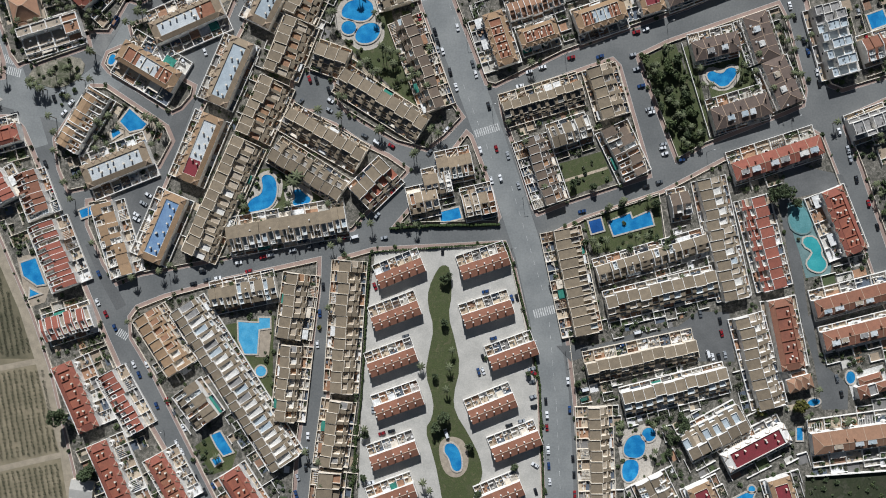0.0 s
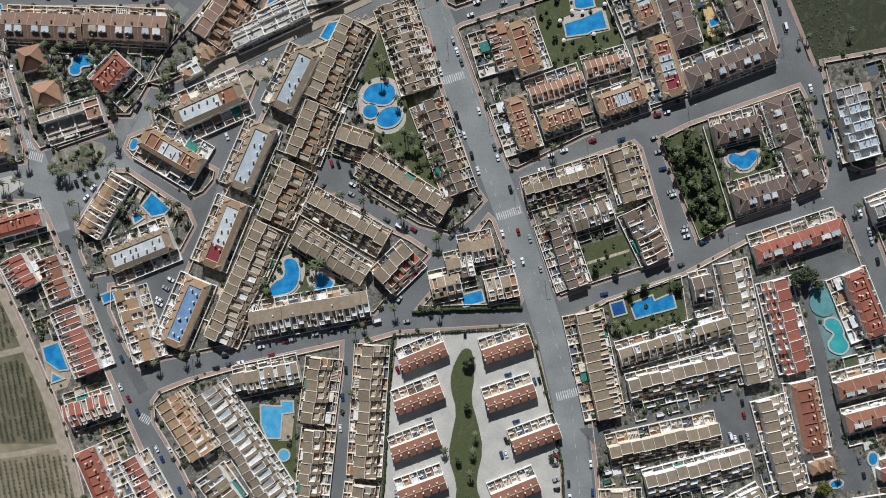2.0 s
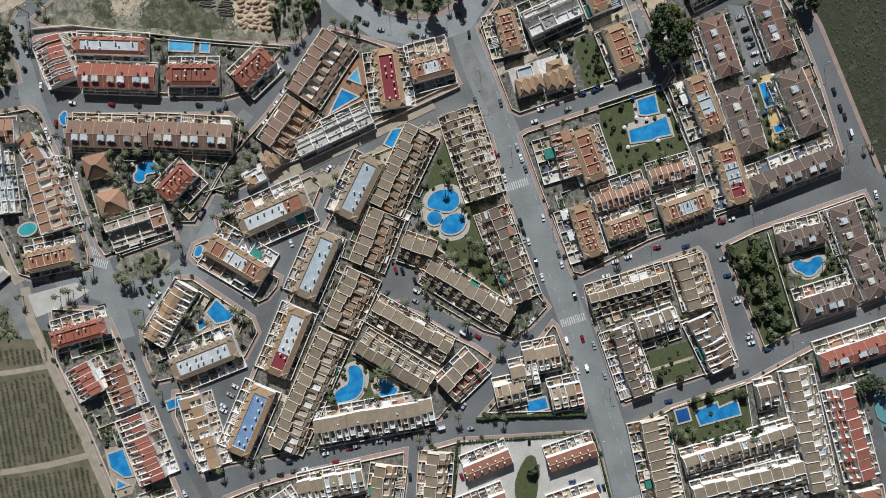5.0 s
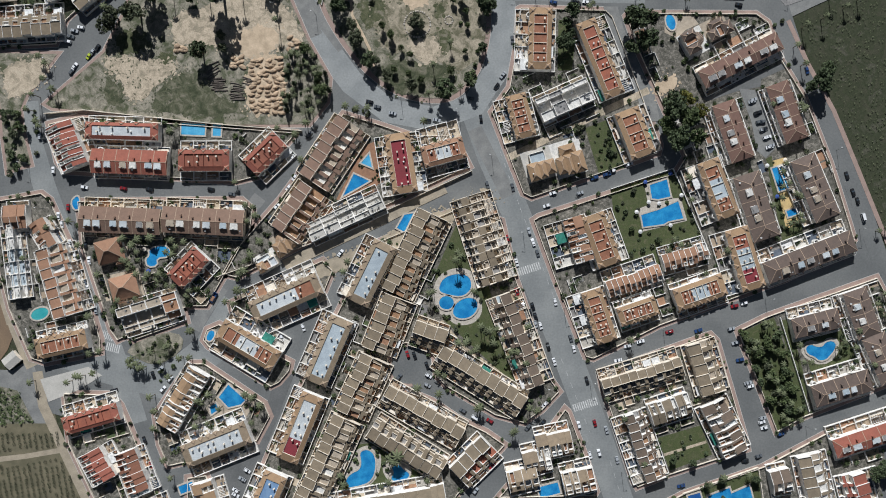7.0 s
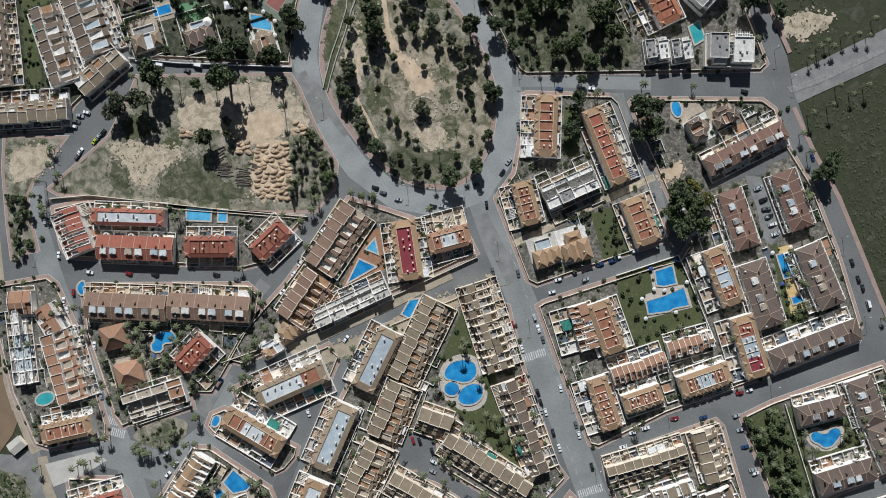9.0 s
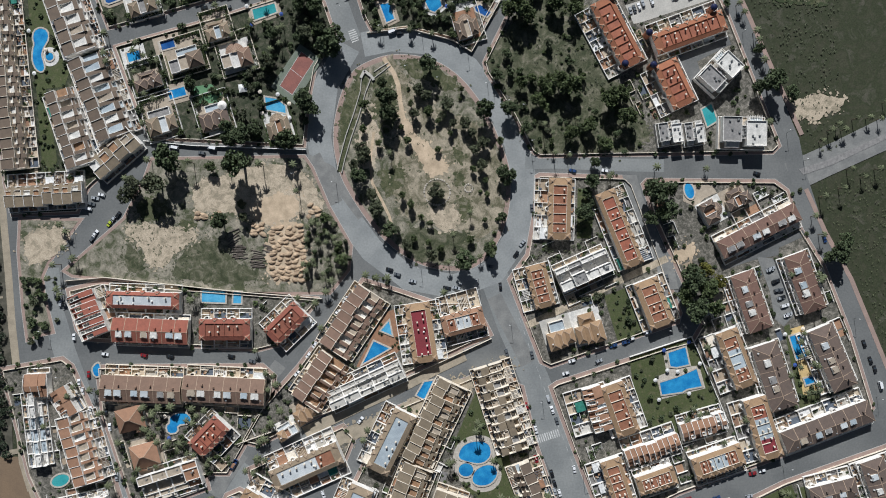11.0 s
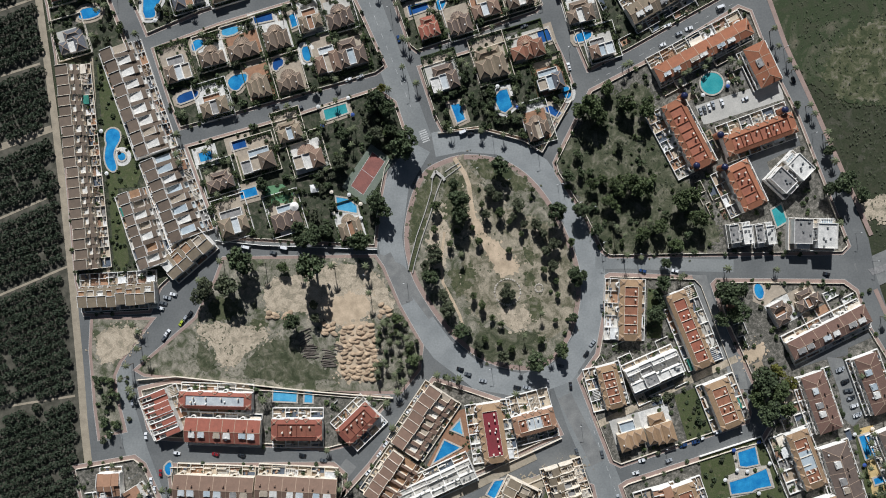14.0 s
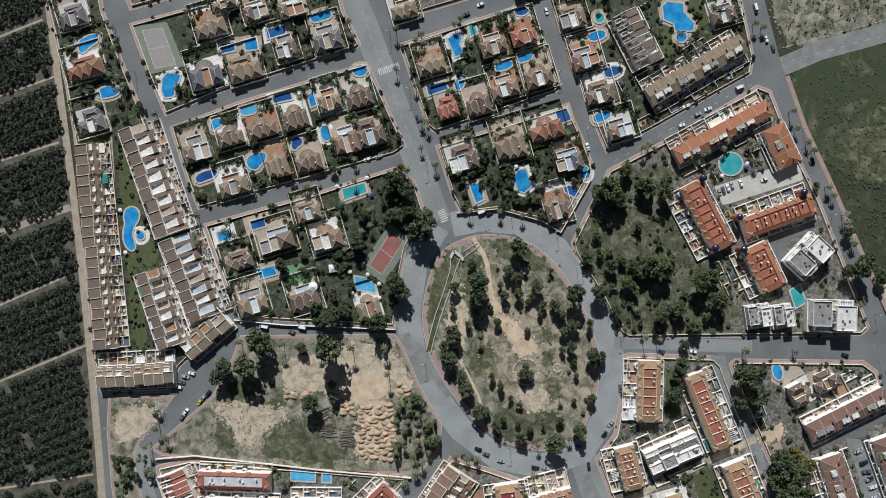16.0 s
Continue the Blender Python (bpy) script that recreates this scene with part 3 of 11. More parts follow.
def house_cells(rng, style, w, h2, ry, high, roofz, open_side, amount, dark, verge):
    """One house of a terrace: a stepped tile roof with roof terraces let into it behind rendered parapets."""
    if style == "gable":
        return cells([0, w], [-h2, ry, h2], lambda x, y, i, j: ("roof", lambda x, y: roofz(y)))
    if style == "saw":
        sg, drop, deep = open_side, rng.uniform(0.5, 1.5), rng.uniform(0.8, 2.6)
        v1, v2, lap = h2 - 2 * h2 * rng.uniform(0.22, 0.36), h2 - 0.2, rng.random() < amount

        def stepped(x, y, i, j):
            v = sg * y
            if x < 0.2 or v < -v2:
                return "wall", lambda x, y: high + 0.5 - 0.12 * sg * y
            if v < v1:
                return "roof", lambda x, y: high - 0.12 * sg * y
            if lap and 0.2 < x < w * 0.62:
                return ("wall", lambda x, y: high - deep + 0.9) if v > v2 or x > w * 0.62 - 0.25 else ("open", lambda x, y: high - deep)
            return "roof", lambda x, y: high - drop - 0.2 * sg * y

        return cells([0, 0.2, w * 0.62 - 0.25, w * 0.62, w], sorted([-h2, sg * -v2, sg * v1, sg * v2, h2]), stepped)
    if style == "step":
        sg, t, drop = open_side, 0.22, rng.choice([0.0, 0.3, -0.3])
        a, b, c = -ry + h2 * rng.uniform(-0.06, 0.06), h2 * rng.uniform(0.5, 0.64), w * rng.uniform(0.54, 0.7)
        low, yard = high - (rng.uniform(2.2, 2.8) if rng.random() < dark else rng.uniform(0.9, 1.5)), h2 * rng.uniform(0.76, 0.84)

        def terraced(x, y, i, j):
            v = sg * y
            if v < a:
                return ("wall", lambda x, y: high + 0.45 + 0.13 * (sg * y + h2)) if x < t or v > a - t else ("roof", lambda x, y: high + drop * 0.5 + 0.13 * (sg * y + h2))
            if v < b:
                if x < c:
                    return "open", lambda x, y: low
                return ("wall", lambda x, y: low + 0.9) if x < c + t else ("roof", lambda x, y: high + 0.3 + drop - 0.17 * (sg * y - a))
            if x < c:
                if v > yard:
                    return ("wall", lambda x, y: low - 1.2) if x < t or v > h2 - t else ("open", lambda x, y: low - 2.2)
                return ("wall", lambda x, y: low + 0.8) if v < b + t else ("roof", lambda x, y: low + 0.3 - 0.2 * (sg * y - b))
            return "roof", lambda x, y: high - 0.5 + drop - 0.17 * (sg * y - a)

        return cells([0, t, c, c + t, w], sorted([-h2, sg * (a - t), sg * a, sg * b, sg * (b + t), sg * yard, sg * (h2 - t), h2] if sg > 0 else [h2, -(a - t), -a, -b, -(b + t), -yard, -(h2 - t), -h2]), terraced)
    depth, t = 2 * h2, 0.26
    s = open_side if rng.random() < 0.92 else -open_side
    bays = max(1, round(w / (6.5 if style == "white" else 4.2)))
    wb = w / bays
    v_ridge = h2 + s * ry
    zones = [0.0, max(v_ridge, depth * rng.uniform(0.40, 0.56)), depth * rng.uniform(0.68, 0.88), depth]
    if style == "white":
        zones = [0.0, depth * rng.uniform(0.2, 0.42), depth * rng.uniform(0.5, 0.8), depth]
    cut, plan, xs = [], [], set()
    for k in range(bays):
        u0 = k * wb
        a = u0 + wb * (0.0 if style == "white" else rng.uniform(0.12, 0.32) if amount >= 1.2 else rng.uniform(0.24, 0.5))
        cut.append(a)
        xs |= {u0, u0 + t, a, a + t, u0 + wb - t, u0 + wb}
        here = {"party": rng.random() < 0.6, "lift": rng.choice([0, 0, -0.55, 0.45]), "strip": rng.choice([0, -0.4, -0.8, -1.3])}
        for z in (0, 1, 2):
            if style == "white":
                here[z] = ("open", high - rng.choice([0.4, -0.9, 2.8, 3.1, 1.6]))
            elif z == 0:
                here[z] = ("open", high - 0.6) if rng.random() < amount * 0.22 else ("roof", 0.0)
            elif z == 1:
                here[z] = ("open", high - (2.3 if rng.random() < dark else 0.3)) if rng.random() < amount + 0.12 else ("roof", -rng.choice([0.0, 0.6, 1.1]))
            else:
                here[z] = ("open", high - rng.choice([0.8, 2.6])) if rng.random() < amount * 0.75 else ("roof", -rng.choice([0.6, 1.2, 1.8]))
        plan.append(here)
    vs = {t, zones[0], zones[1], zones[2], zones[3], v_ridge, zones[1] + t, zones[2] - t, zones[2] + t, zones[1] - t, depth - t}
    ys = sorted(round(-s * h2 + s * v, 4) for v in vs)
    xs = sorted(round(x, 4) for x in xs)
    xs = [x for i, x in enumerate(xs) if i == 0 or x - xs[i - 1] > 0.002]

    def kind(x, y, i, j):
        v = h2 + s * y
        bay = min(bays - 1, int(x / wb))
        here, z = plan[bay], sum(v > q for q in zones[1:3])
        if verge and x - bay * wb < t and (x < t or verge > 1 and v > t):
            return "wall", lambda x, y: roofz(y) + 0.4
        if style != "white" and x < cut[bay]:
            if z and here["party"] and x - bay * wb < t:
                return "wall", lambda x, y: roofz(y) + 0.35
            return "roof", lambda x, y: roofz(y) + here["lift"] + (here["strip"] if z == 2 else 0)
        what, level = here[z]
        if what == "roof":
            return "roof", lambda x, y: roofz(y) + here["lift"] + level
        left = cut[bay] if style != "white" else bay * wb
        edge = x - left < t or (bay + 1) * wb - x < t or v - zones[z] < t or zones[z + 1] - v < t
        return ("wall", lambda x, y: level + (1.0 if style != "white" else 0.75)) if edge else ("open", lambda x, y: level)

    made = cells(xs, ys, kind)
    for bay in range(bays):
        left = cut[bay] if style != "white" else bay * wb
        for z in (0, 1, 2):
            what, level = plan[bay][z]
            room, deep = (bay + 1) * wb - left - 2 * t, zones[z + 1] - zones[z] - 2 * t
            for _ in range(rng.choice([0, 1, 1, 2]) if what == "open" and room > 1.0 and deep > 1.0 else 0):
                q = rng.uniform(0.2, 0.38)
                u, v = left + t + rng.uniform(q, room - q), zones[z] + t + rng.uniform(q, deep - q)
                made.setdefault("open", Geo()).box(u - q, -s * h2 + s * v - q, level - 0.1, u + q, -s * h2 + s * v + q, level + rng.uniform(0.5, 1.0))
    return made


def row(style, x1, y1, x2, y2, depth, n, left=0, right=0, tile="tan", high=6.0, ridge=0.5, open_side=-1, amount=0.7, deck=("deck_white",), wall="white", seed=0, stagger=0.5, dark=0.5, skirt=0.2, hips=True):
    """A terrace of n houses from one end to the other. left, right: the depth of the patios on each side."""
    rng = random.Random(seed)
    length, turn = math.hypot(x2 - x1, y2 - y1), math.degrees(math.atan2(y2 - y1, x2 - x1))
    w, h2 = length / n, depth / 2
    hue = NAMES[tile]
    keep_off(oblong((x1 + x2) / 2, (y1 + y2) / 2, length + 1.5, depth + 1.5, turn))
    what = {"tile": f"terrace of white houses with {hue} tiled roofs and roof terraces", "gable": f"terrace of low houses under one {hue} tiled gable roof",
            "flat": f"terrace of houses with a coated flat roof inside {hue} tiled eaves", "white": "modern white flat-roofed block with roof terraces", "step": f"stepped terrace houses with {hue} tiled roofs and orange terraces", "saw": f"terrace of stepped houses with {hue} single-pitch tile roofs",
            "hip": f"white terraced houses under a {hue} tiled hipped roof"}[style]
    root = base("terraced_houses", x1, y1, turn, what, "building")
    for side in (1, -1):
        FRINGE.append((x1, y1, turn, length, n, side, h2 + (left if side > 0 else right)))
    ca, sa, off = math.cos(radians(turn)), math.sin(radians(turn)), (left - right) / 2
    take(oblong((x1 + x2) / 2 - sa * off, (y1 + y2) / 2 + ca * off, length + 0.6, depth + left + right, turn))
    rise = (0.34 if style == "hip" else 0.27) * h2
    ry = h2 - ridge * depth

    def roofz(y):
        return high + rise * (1 - (y - ry) / (h2 - ry) if y > ry else 1 - (ry - y) / (ry + h2))

    if style in ("tile", "gable", "white", "saw", "step"):
        variants, verge = [], style == "tile" and rng.choice([0, 0, 1, 1, 2])
        for v in range(4 if style != "gable" else 1):
            tone = rng.choice(deck if deck[0] != "deck_white" else (["floor_white", "floor_grey", "concrete"] if wall == "white" else ["floor_beige", "floor_white"]) if style == "white" else ["floor_white", "deck_pale", "deck_white", "floor_beige", "floor_grey", "floor_beige", "floor_terra"])
            made = house_cells(rng, style, w, h2, ry, high, roofz, open_side, amount, dark, verge)
            variants.append((made["wall"].mesh("wall", M[wall]), made["roof"].mesh("roof", M["deck_white" if style == "white" else tile]) if "roof" in made else None,
                             made["open"].mesh("roof_terrace", M[tone]) if "open" in made else None))
        for k in range(n):
            walls, roof, terrace = variants[-1] if rng.random() < 0.1 else rng.choice(variants)
            house = part("house", walls, "", root)
            house.matrix_basis = pose(k * w, 0 if style not in ("tile", "saw", "step") else rng.uniform(-stagger, stagger) * (0.5 if style == "saw" else 1), 0 if style == "gable" else rng.uniform(-0.3, 0.3))
            if roof:
                part("roof", roof, "", house, f"{hue} clay tile roof" if style != "white" else "white coated flat roof")
            if terrace:
                tagged(part("roof_terrace", terrace, "", house), "small tiled roof terraces", kind="stuff")
            for i in range(2 if style == "gable" else int(style != "step" and rng.random() < 0.22)):
                c = part("chimney", shared(("chimney", wall), chimney_mesh, wall), "", house, "rendered chimney with a cap")
                u, v = w * (rng.uniform(0.2, 0.9) if style != "gable" else 0.04), (ry + (-1) ** i * depth * 0.17 if style == "gable" else ry - open_side * depth * rng.uniform(0.02, 0.25))
                c.matrix_basis = pose(u, v, (roofz(v) if style != "white" else high - 0.4) + 0.1)
            for _ in range(3 if style == "white" else 0):
                box = part("air_conditioner", shared("air_conditioner", lambda: Geo().box(-0.5, -0.4, 0, 0.5, 0.4, 0.9, 0.05), "metal"), "", house, "grey rooftop air conditioner")
                box.matrix_basis = pose(w * rng.uniform(0.1, 0.9), h2 * rng.uniform(-0.85, 0.85), high + 0.4)
            if style == "white":
                win = part("window", shared("window", window_mesh, "glass"), "", house, "dark glazed window")
                win.matrix_basis = pose(w * 0.55, open_side * (h2 + 0.03), high * 0.45)
        if style == "gable":
            top = roofz(ry)
            part("ridge_cap", Geo().box(0, ry - 0.2, top - 0.1, length, ry + 0.2, top + 0.1, 0.06), "ridge_pale", root, "course of pale ridge tiles")
        part("end_wall", Geo().box(length, -h2, -0.4, length + 0.3, h2, high + (0.1 if style != "white" else 0.7)), wall, root)
    elif style == "hip":
        geo, y0, y1, lines = Geo(), -h2 - 0.3, h2 + 0.3, []
        top, end = high + rise, min(0.42 * depth, 0.2 * length) if hips else -0.3
        p, q = (end, ry, top), (length - end, ry, top)
        corner = [(-0.3, y0, high), (length + 0.3, y0, high), (length + 0.3, y1, high), (-0.3, y1, high)]
        for face in ((corner[0], corner[1], q, p), (corner[2], corner[3], p, q), (corner[1], corner[2], q), (corner[3], corner[0], p)):
            geo.face(*face)
        geo.face(*[(u, v, high - 0.12) for u, v, _ in corner[::-1]])
        for a, b in zip(corner, corner[1:] + corner[:1]):
            geo.face((a[0], a[1], high - 0.12), (b[0], b[1], high - 0.12), b, a)
        lines = [(p, q), (p, corner[0]), (p, corner[3]), (q, corner[1]), (q, corner[2])]
        for k in range(1, n):
            if end < k * w < length - end:
                lines += [((k * w, ry, top), (k * w, y0, high)), ((k * w, ry, top), (k * w, y1, high))]
        ridged(geo, lines, tile, root, f"{hue} hipped roof of clay tiles with pale ridges", 0.15)
        slope = rise / (h2 + open_side * -ry + 0.3)
        for k in range(n):
            house = part("house", Geo().box(k * w, -h2, -0.4, (k + 1) * w, h2, high - 0.11), wall, root)
            wide, a, b = w * rng.uniform(0.44, 0.56), 0.35, 0.35 + min(3.6, (h2 - open_side * ry) * rng.uniform(0.45, 0.6))
            u0 = k * w + (rng.uniform(0.06, 0.12) if k % 2 else rng.uniform(0.34, 0.4)) * w
            v0, v1 = sorted((ry + open_side * a, ry + open_side * b))
            if amount > 0 and end * 0.7 < u0 and u0 + wide < length - end * 0.7:
                floor, t = top - slope * b + 0.12, 0.2
                low = floor - 1.2
                ring = Geo().box(u0 - t, v0 - t, low, u0 + wide + t, v0, floor + 0.75).box(u0 - t, v1, low, u0 + wide + t, v1 + t, floor + 0.75).box(u0 - t, v0, low, u0, v1, floor + 0.75).box(u0 + wide, v0, low, u0 + wide + t, v1, floor + 0.75)
                rim = part("parapet", ring, wall, house, "white rendered parapet")
                deck_top = Geo().box(u0, v0, low, u0 + wide, v1, max(floor, top - slope * a + 0.05))
                deck_top.box(u0 + wide * 0.3, v0 + 0.3, low, u0 + wide * 0.55, v0 + 0.8, top + 0.35)
                tagged(part("roof_terrace", deck_top, rng.choice(["floor_white", "deck_pale", "floor_grey", "floor_beige", "deck_white"]), rim, "small tiled roof terrace"), kind="stuff")
            for luck, key, make, mat, says in ((0.75, ("stack", tile), lambda: chimney_mesh(0.75, 1.5), "ridge" if tile in ("sandtile", "tan") else tile, "square chimney with a cap"),
                                               (0.55, ("satellite_dish",), dish_mesh, "cloth_white", "white satellite dish on a short post")):
                if rng.random() < luck:
                    v = ry + open_side * (rng.uniform(-0.22, -0.08) if key[0] == "stack" else rng.uniform(0.25, 0.4)) * depth
                    c = part("chimney" if key[0] == "stack" else "satellite_dish", shared(key, make, mat), "", house, says)
                    c.matrix_basis = pose(k * w + w * rng.uniform(0.25, 0.9), v, top - slope * abs(v - ry) + 0.1)
        if not hips:
            for u in (0.0, length - 0.3):
                gable = Geo()
                gable.v = [(u, -h2, high - 0.11), (u, h2, high - 0.11), (u, ry, top - 0.2), (u + 0.3, -h2, high - 0.11), (u + 0.3, h2, high - 0.11), (u + 0.3, ry, top - 0.2)]
                gable.f = [(0, 2, 1), (3, 4, 5), (0, 3, 5, 2), (1, 2, 5, 4)]
                part("gable_wall", gable, wall, root)
        v0, v1 = open_side * (h2 + 0.02), open_side * (h2 + 1.7)
        comb = [(0.0, v1), (0.0, v0)]
        for k in range(n):
            comb += [(k * w + 0.12, v0), (k * w + 0.12, v1 - open_side * 0.2), ((k + 1) * w - 0.12, v1 - open_side * 0.2), ((k + 1) * w - 0.12, v0)]
        ledge = Geo().slab(comb + [(length, v0), (length, v1)], 2.8, 4.0)
        part("balcony", ledge, wall, root, "white rendered balconies along the front")
    else:
        e, s, up = min(4.2, 0.13 * length), depth * skirt, 1.1
        marks = [length * (i + 1) / len(deck) for i in range(len(deck) - 1)]

        def kind(x, y, i, j):
            if e < x < length - e and abs(y) < h2 - s:
                return "deck" + str(sum(x > m for m in marks)), lambda x, y: high + 0.55
            return "roof", lambda x, y: high + up * min(1, x / e, (length - x) / e, (h2 - abs(y)) / s)

        made = cells([0, e, *marks, length - e, length], [-h2, -h2 + s, h2 - s, h2], kind)
        part("wall", made["wall"], wall, root)
        part("roof", made["roof"], tile, root, f"{hue} tiled eaves")
        coated = deck[0] in ("deck_white", "deck_pale", "deck_blue")
        z0, t, a = high + 0.5, 0.14, h2 - s
        curb = [(e, -a), (length - e, -a), (length - e, a), (e, a), (e, -a + t), (e + t, -a + t), (e + t, a - t), (length - e - t, a - t), (length - e - t, -a + t)]
        for k in range(n - 1, 0, -1):
            if not coated and deck[0] != "deck_maroon":
                u, reach = e + (length - 2 * e) * k / n, rng.choice([0.9 * a, 0.9 * a, 0.3 * a])
                curb += [(u + 0.12, -a + t), (u + 0.12, reach), (u - 0.12, reach), (u - 0.12, -a + t)]
        part("deck_curb", Geo().slab(curb + [(e, -a + t * 0.9)], z0, z0 + (0.5 if coated else 0.75)), "cream" if tile in ("sandtile", "orange") else tile, root, "low rendered curb round the roof deck")
        for i, d in enumerate(deck):
            part("roof_deck", made["deck" + str(i)], d, root, d.replace("deck_", "") + " coated flat roof")
        for gx in (e * 0.5, length - e * 0.5):
            for sg in (-1, 1):
                g, q = Geo(), min(e, h2) * 0.44
                ridged(g, hip(g, gx - q, sg * (h2 - q) - q, gx + q, sg * (h2 - q) + q, high + 0.12, 1.25, 0.15), tile, root, f"{hue} tiled corner roof", name="corner_roof")
        front = 1 if left >= right else -1
        for k in range(1, n):
            u, q, g = e + (length - 2 * e) * k / n, min(1.5, w * 0.26), Geo()
            y0, y1 = sorted((front * (h2 + 0.5), front * (h2 - s * 1.05)))
            ridged(g, hip(g, u - q, y0, u + q, y1, high + 0.12, 0.95, 0.1), tile, root, f"{hue} tiled dormer roof", name="dormer")
        for k in range(n):
            u = e + (length - 2 * e) * (k + 0.5) / n
            for v in [a * 0.55] * (rng.random() < 0.85) + [-a * 0.3] * (rng.random() < 0.45):
                c = part("chimney", shared(("flue", wall), lambda: chimney_mesh(0.7, 1.9), "cream"), "", root, "rendered chimney with a cap")
                c.matrix_basis = pose(u + rng.uniform(-1, 1), v, high + 0.4)
            if rng.random() < 0.2:
                c = part("water_tank", shared("water_tank", lambda: Geo().tube(0, 0, 0, 1.0, 0.5, 0.5, 12).tube(0, 0, 1.0, 1.2, 0.5, 0.2, 12), "white"), "", root, "round white water tank")
                c.matrix_basis = pose(u + rng.uniform(-2, 2), h2 * rng.uniform(-0.4, 0.4), high + 0.5)
    for side, deep in ((1, left), (-1, right)):
        if deep > 0.5:
            gardens(root, rng, n, w, side * h2, side, deep, wall, style == "hip" or style == "flat" and side * (left - right) > 0)
    return root


def turret(x, y, size=2.0, high=8.6):
    """A round corner tower under a dark blue glazed dome."""
    root = base("corner_turret", x, y, 0, "round brick-orange turret under a dark blue glazed dome", "tower")
    part("drum", Geo().tube(0, 0, -0.3, high, size, size, 16), "brick", root)
    dome = Geo()
    for i in range(4):
        a, b = math.pi / 2 * i / 4, math.pi / 2 * (i + 1) / 4
        dome.tube(0, 0, high + 1.9 * math.sin(a), high + 1.9 * math.sin(b), 2.1 * math.cos(a), max(0.02, 2.1 * math.cos(b)), 16, i == 3)
    part("dome", dome, "dome_blue", root, "dark blue glazed dome")


def hip(geo, x0, y0, x1, y1, z, rise, over=0.5):
    """A hipped roof with eaves over the walls. Gives the ends of its ridge and hips."""
    x0, y0, x1, y1 = x0 - over, y0 - over, x1 + over, y1 + over
    lx, ly = x1 - x0, y1 - y0
    if lx >= ly:
        p, q = (x0 + ly / 2, (y0 + y1) / 2, z + rise), (x1 - ly / 2 + 0.001, (y0 + y1) / 2, z + rise)
        geo.face((x0, y0, z), (x1, y0, z), q, p), geo.face((x1, y1, z), (x0, y1, z), p, q)
        geo.face((x1, y0, z), (x1, y1, z), q), geo.face((x0, y1, z), (x0, y0, z), p)
        lines = [(p, q), (p, (x0, y0, z)), (p, (x0, y1, z)), (q, (x1, y0, z)), (q, (x1, y1, z))]
    else:
        p, q = ((x0 + x1) / 2, y0 + lx / 2, z + rise), ((x0 + x1) / 2, y1 - lx / 2 + 0.001, z + rise)
        geo.face((x1, y0, z), (x1, y1, z), q, p), geo.face((x0, y1, z), (x0, y0, z), p, q)
        geo.face((x0, y0, z), (x1, y0, z), p), geo.face((x1, y1, z), (x0, y1, z), q)
        lines = [(p, q), (p, (x0, y0, z)), (p, (x1, y0, z)), (q, (x0, y1, z)), (q, (x1, y1, z))]
    geo.face((x0, y0, z), (x0, y1, z), (x1, y1, z), (x1, y0, z))
    return lines


def ridged(geo, lines, tile, parent, label, wide=0.17, name="roof"):
    """A roof part with a course of paler tiles over its ridge and hips."""
    n = len(geo.f)
    for a, b in lines:
        a, b = Vector(a), Vector(b)
        side = Vector((a.y - b.y, b.x - a.x, 0)).normalized() * wide
        top = Vector((0, 0, 0.07))
        geo.face(tuple(a + top - side), tuple(a + top + side), tuple(b + top + side), tuple(b + top - side))
        geo.face(tuple(a), tuple(a + top + side), tuple(a + top - side))
    mesh = geo.mesh(name, M[tile])
    mesh.materials.append(M["ridge"])
    mesh.polygons.foreach_set("material_index", np.array([0] * n + [1] * (len(geo.f) - n), dtype=np.int32))
    return part(name, mesh, "", parent, label)


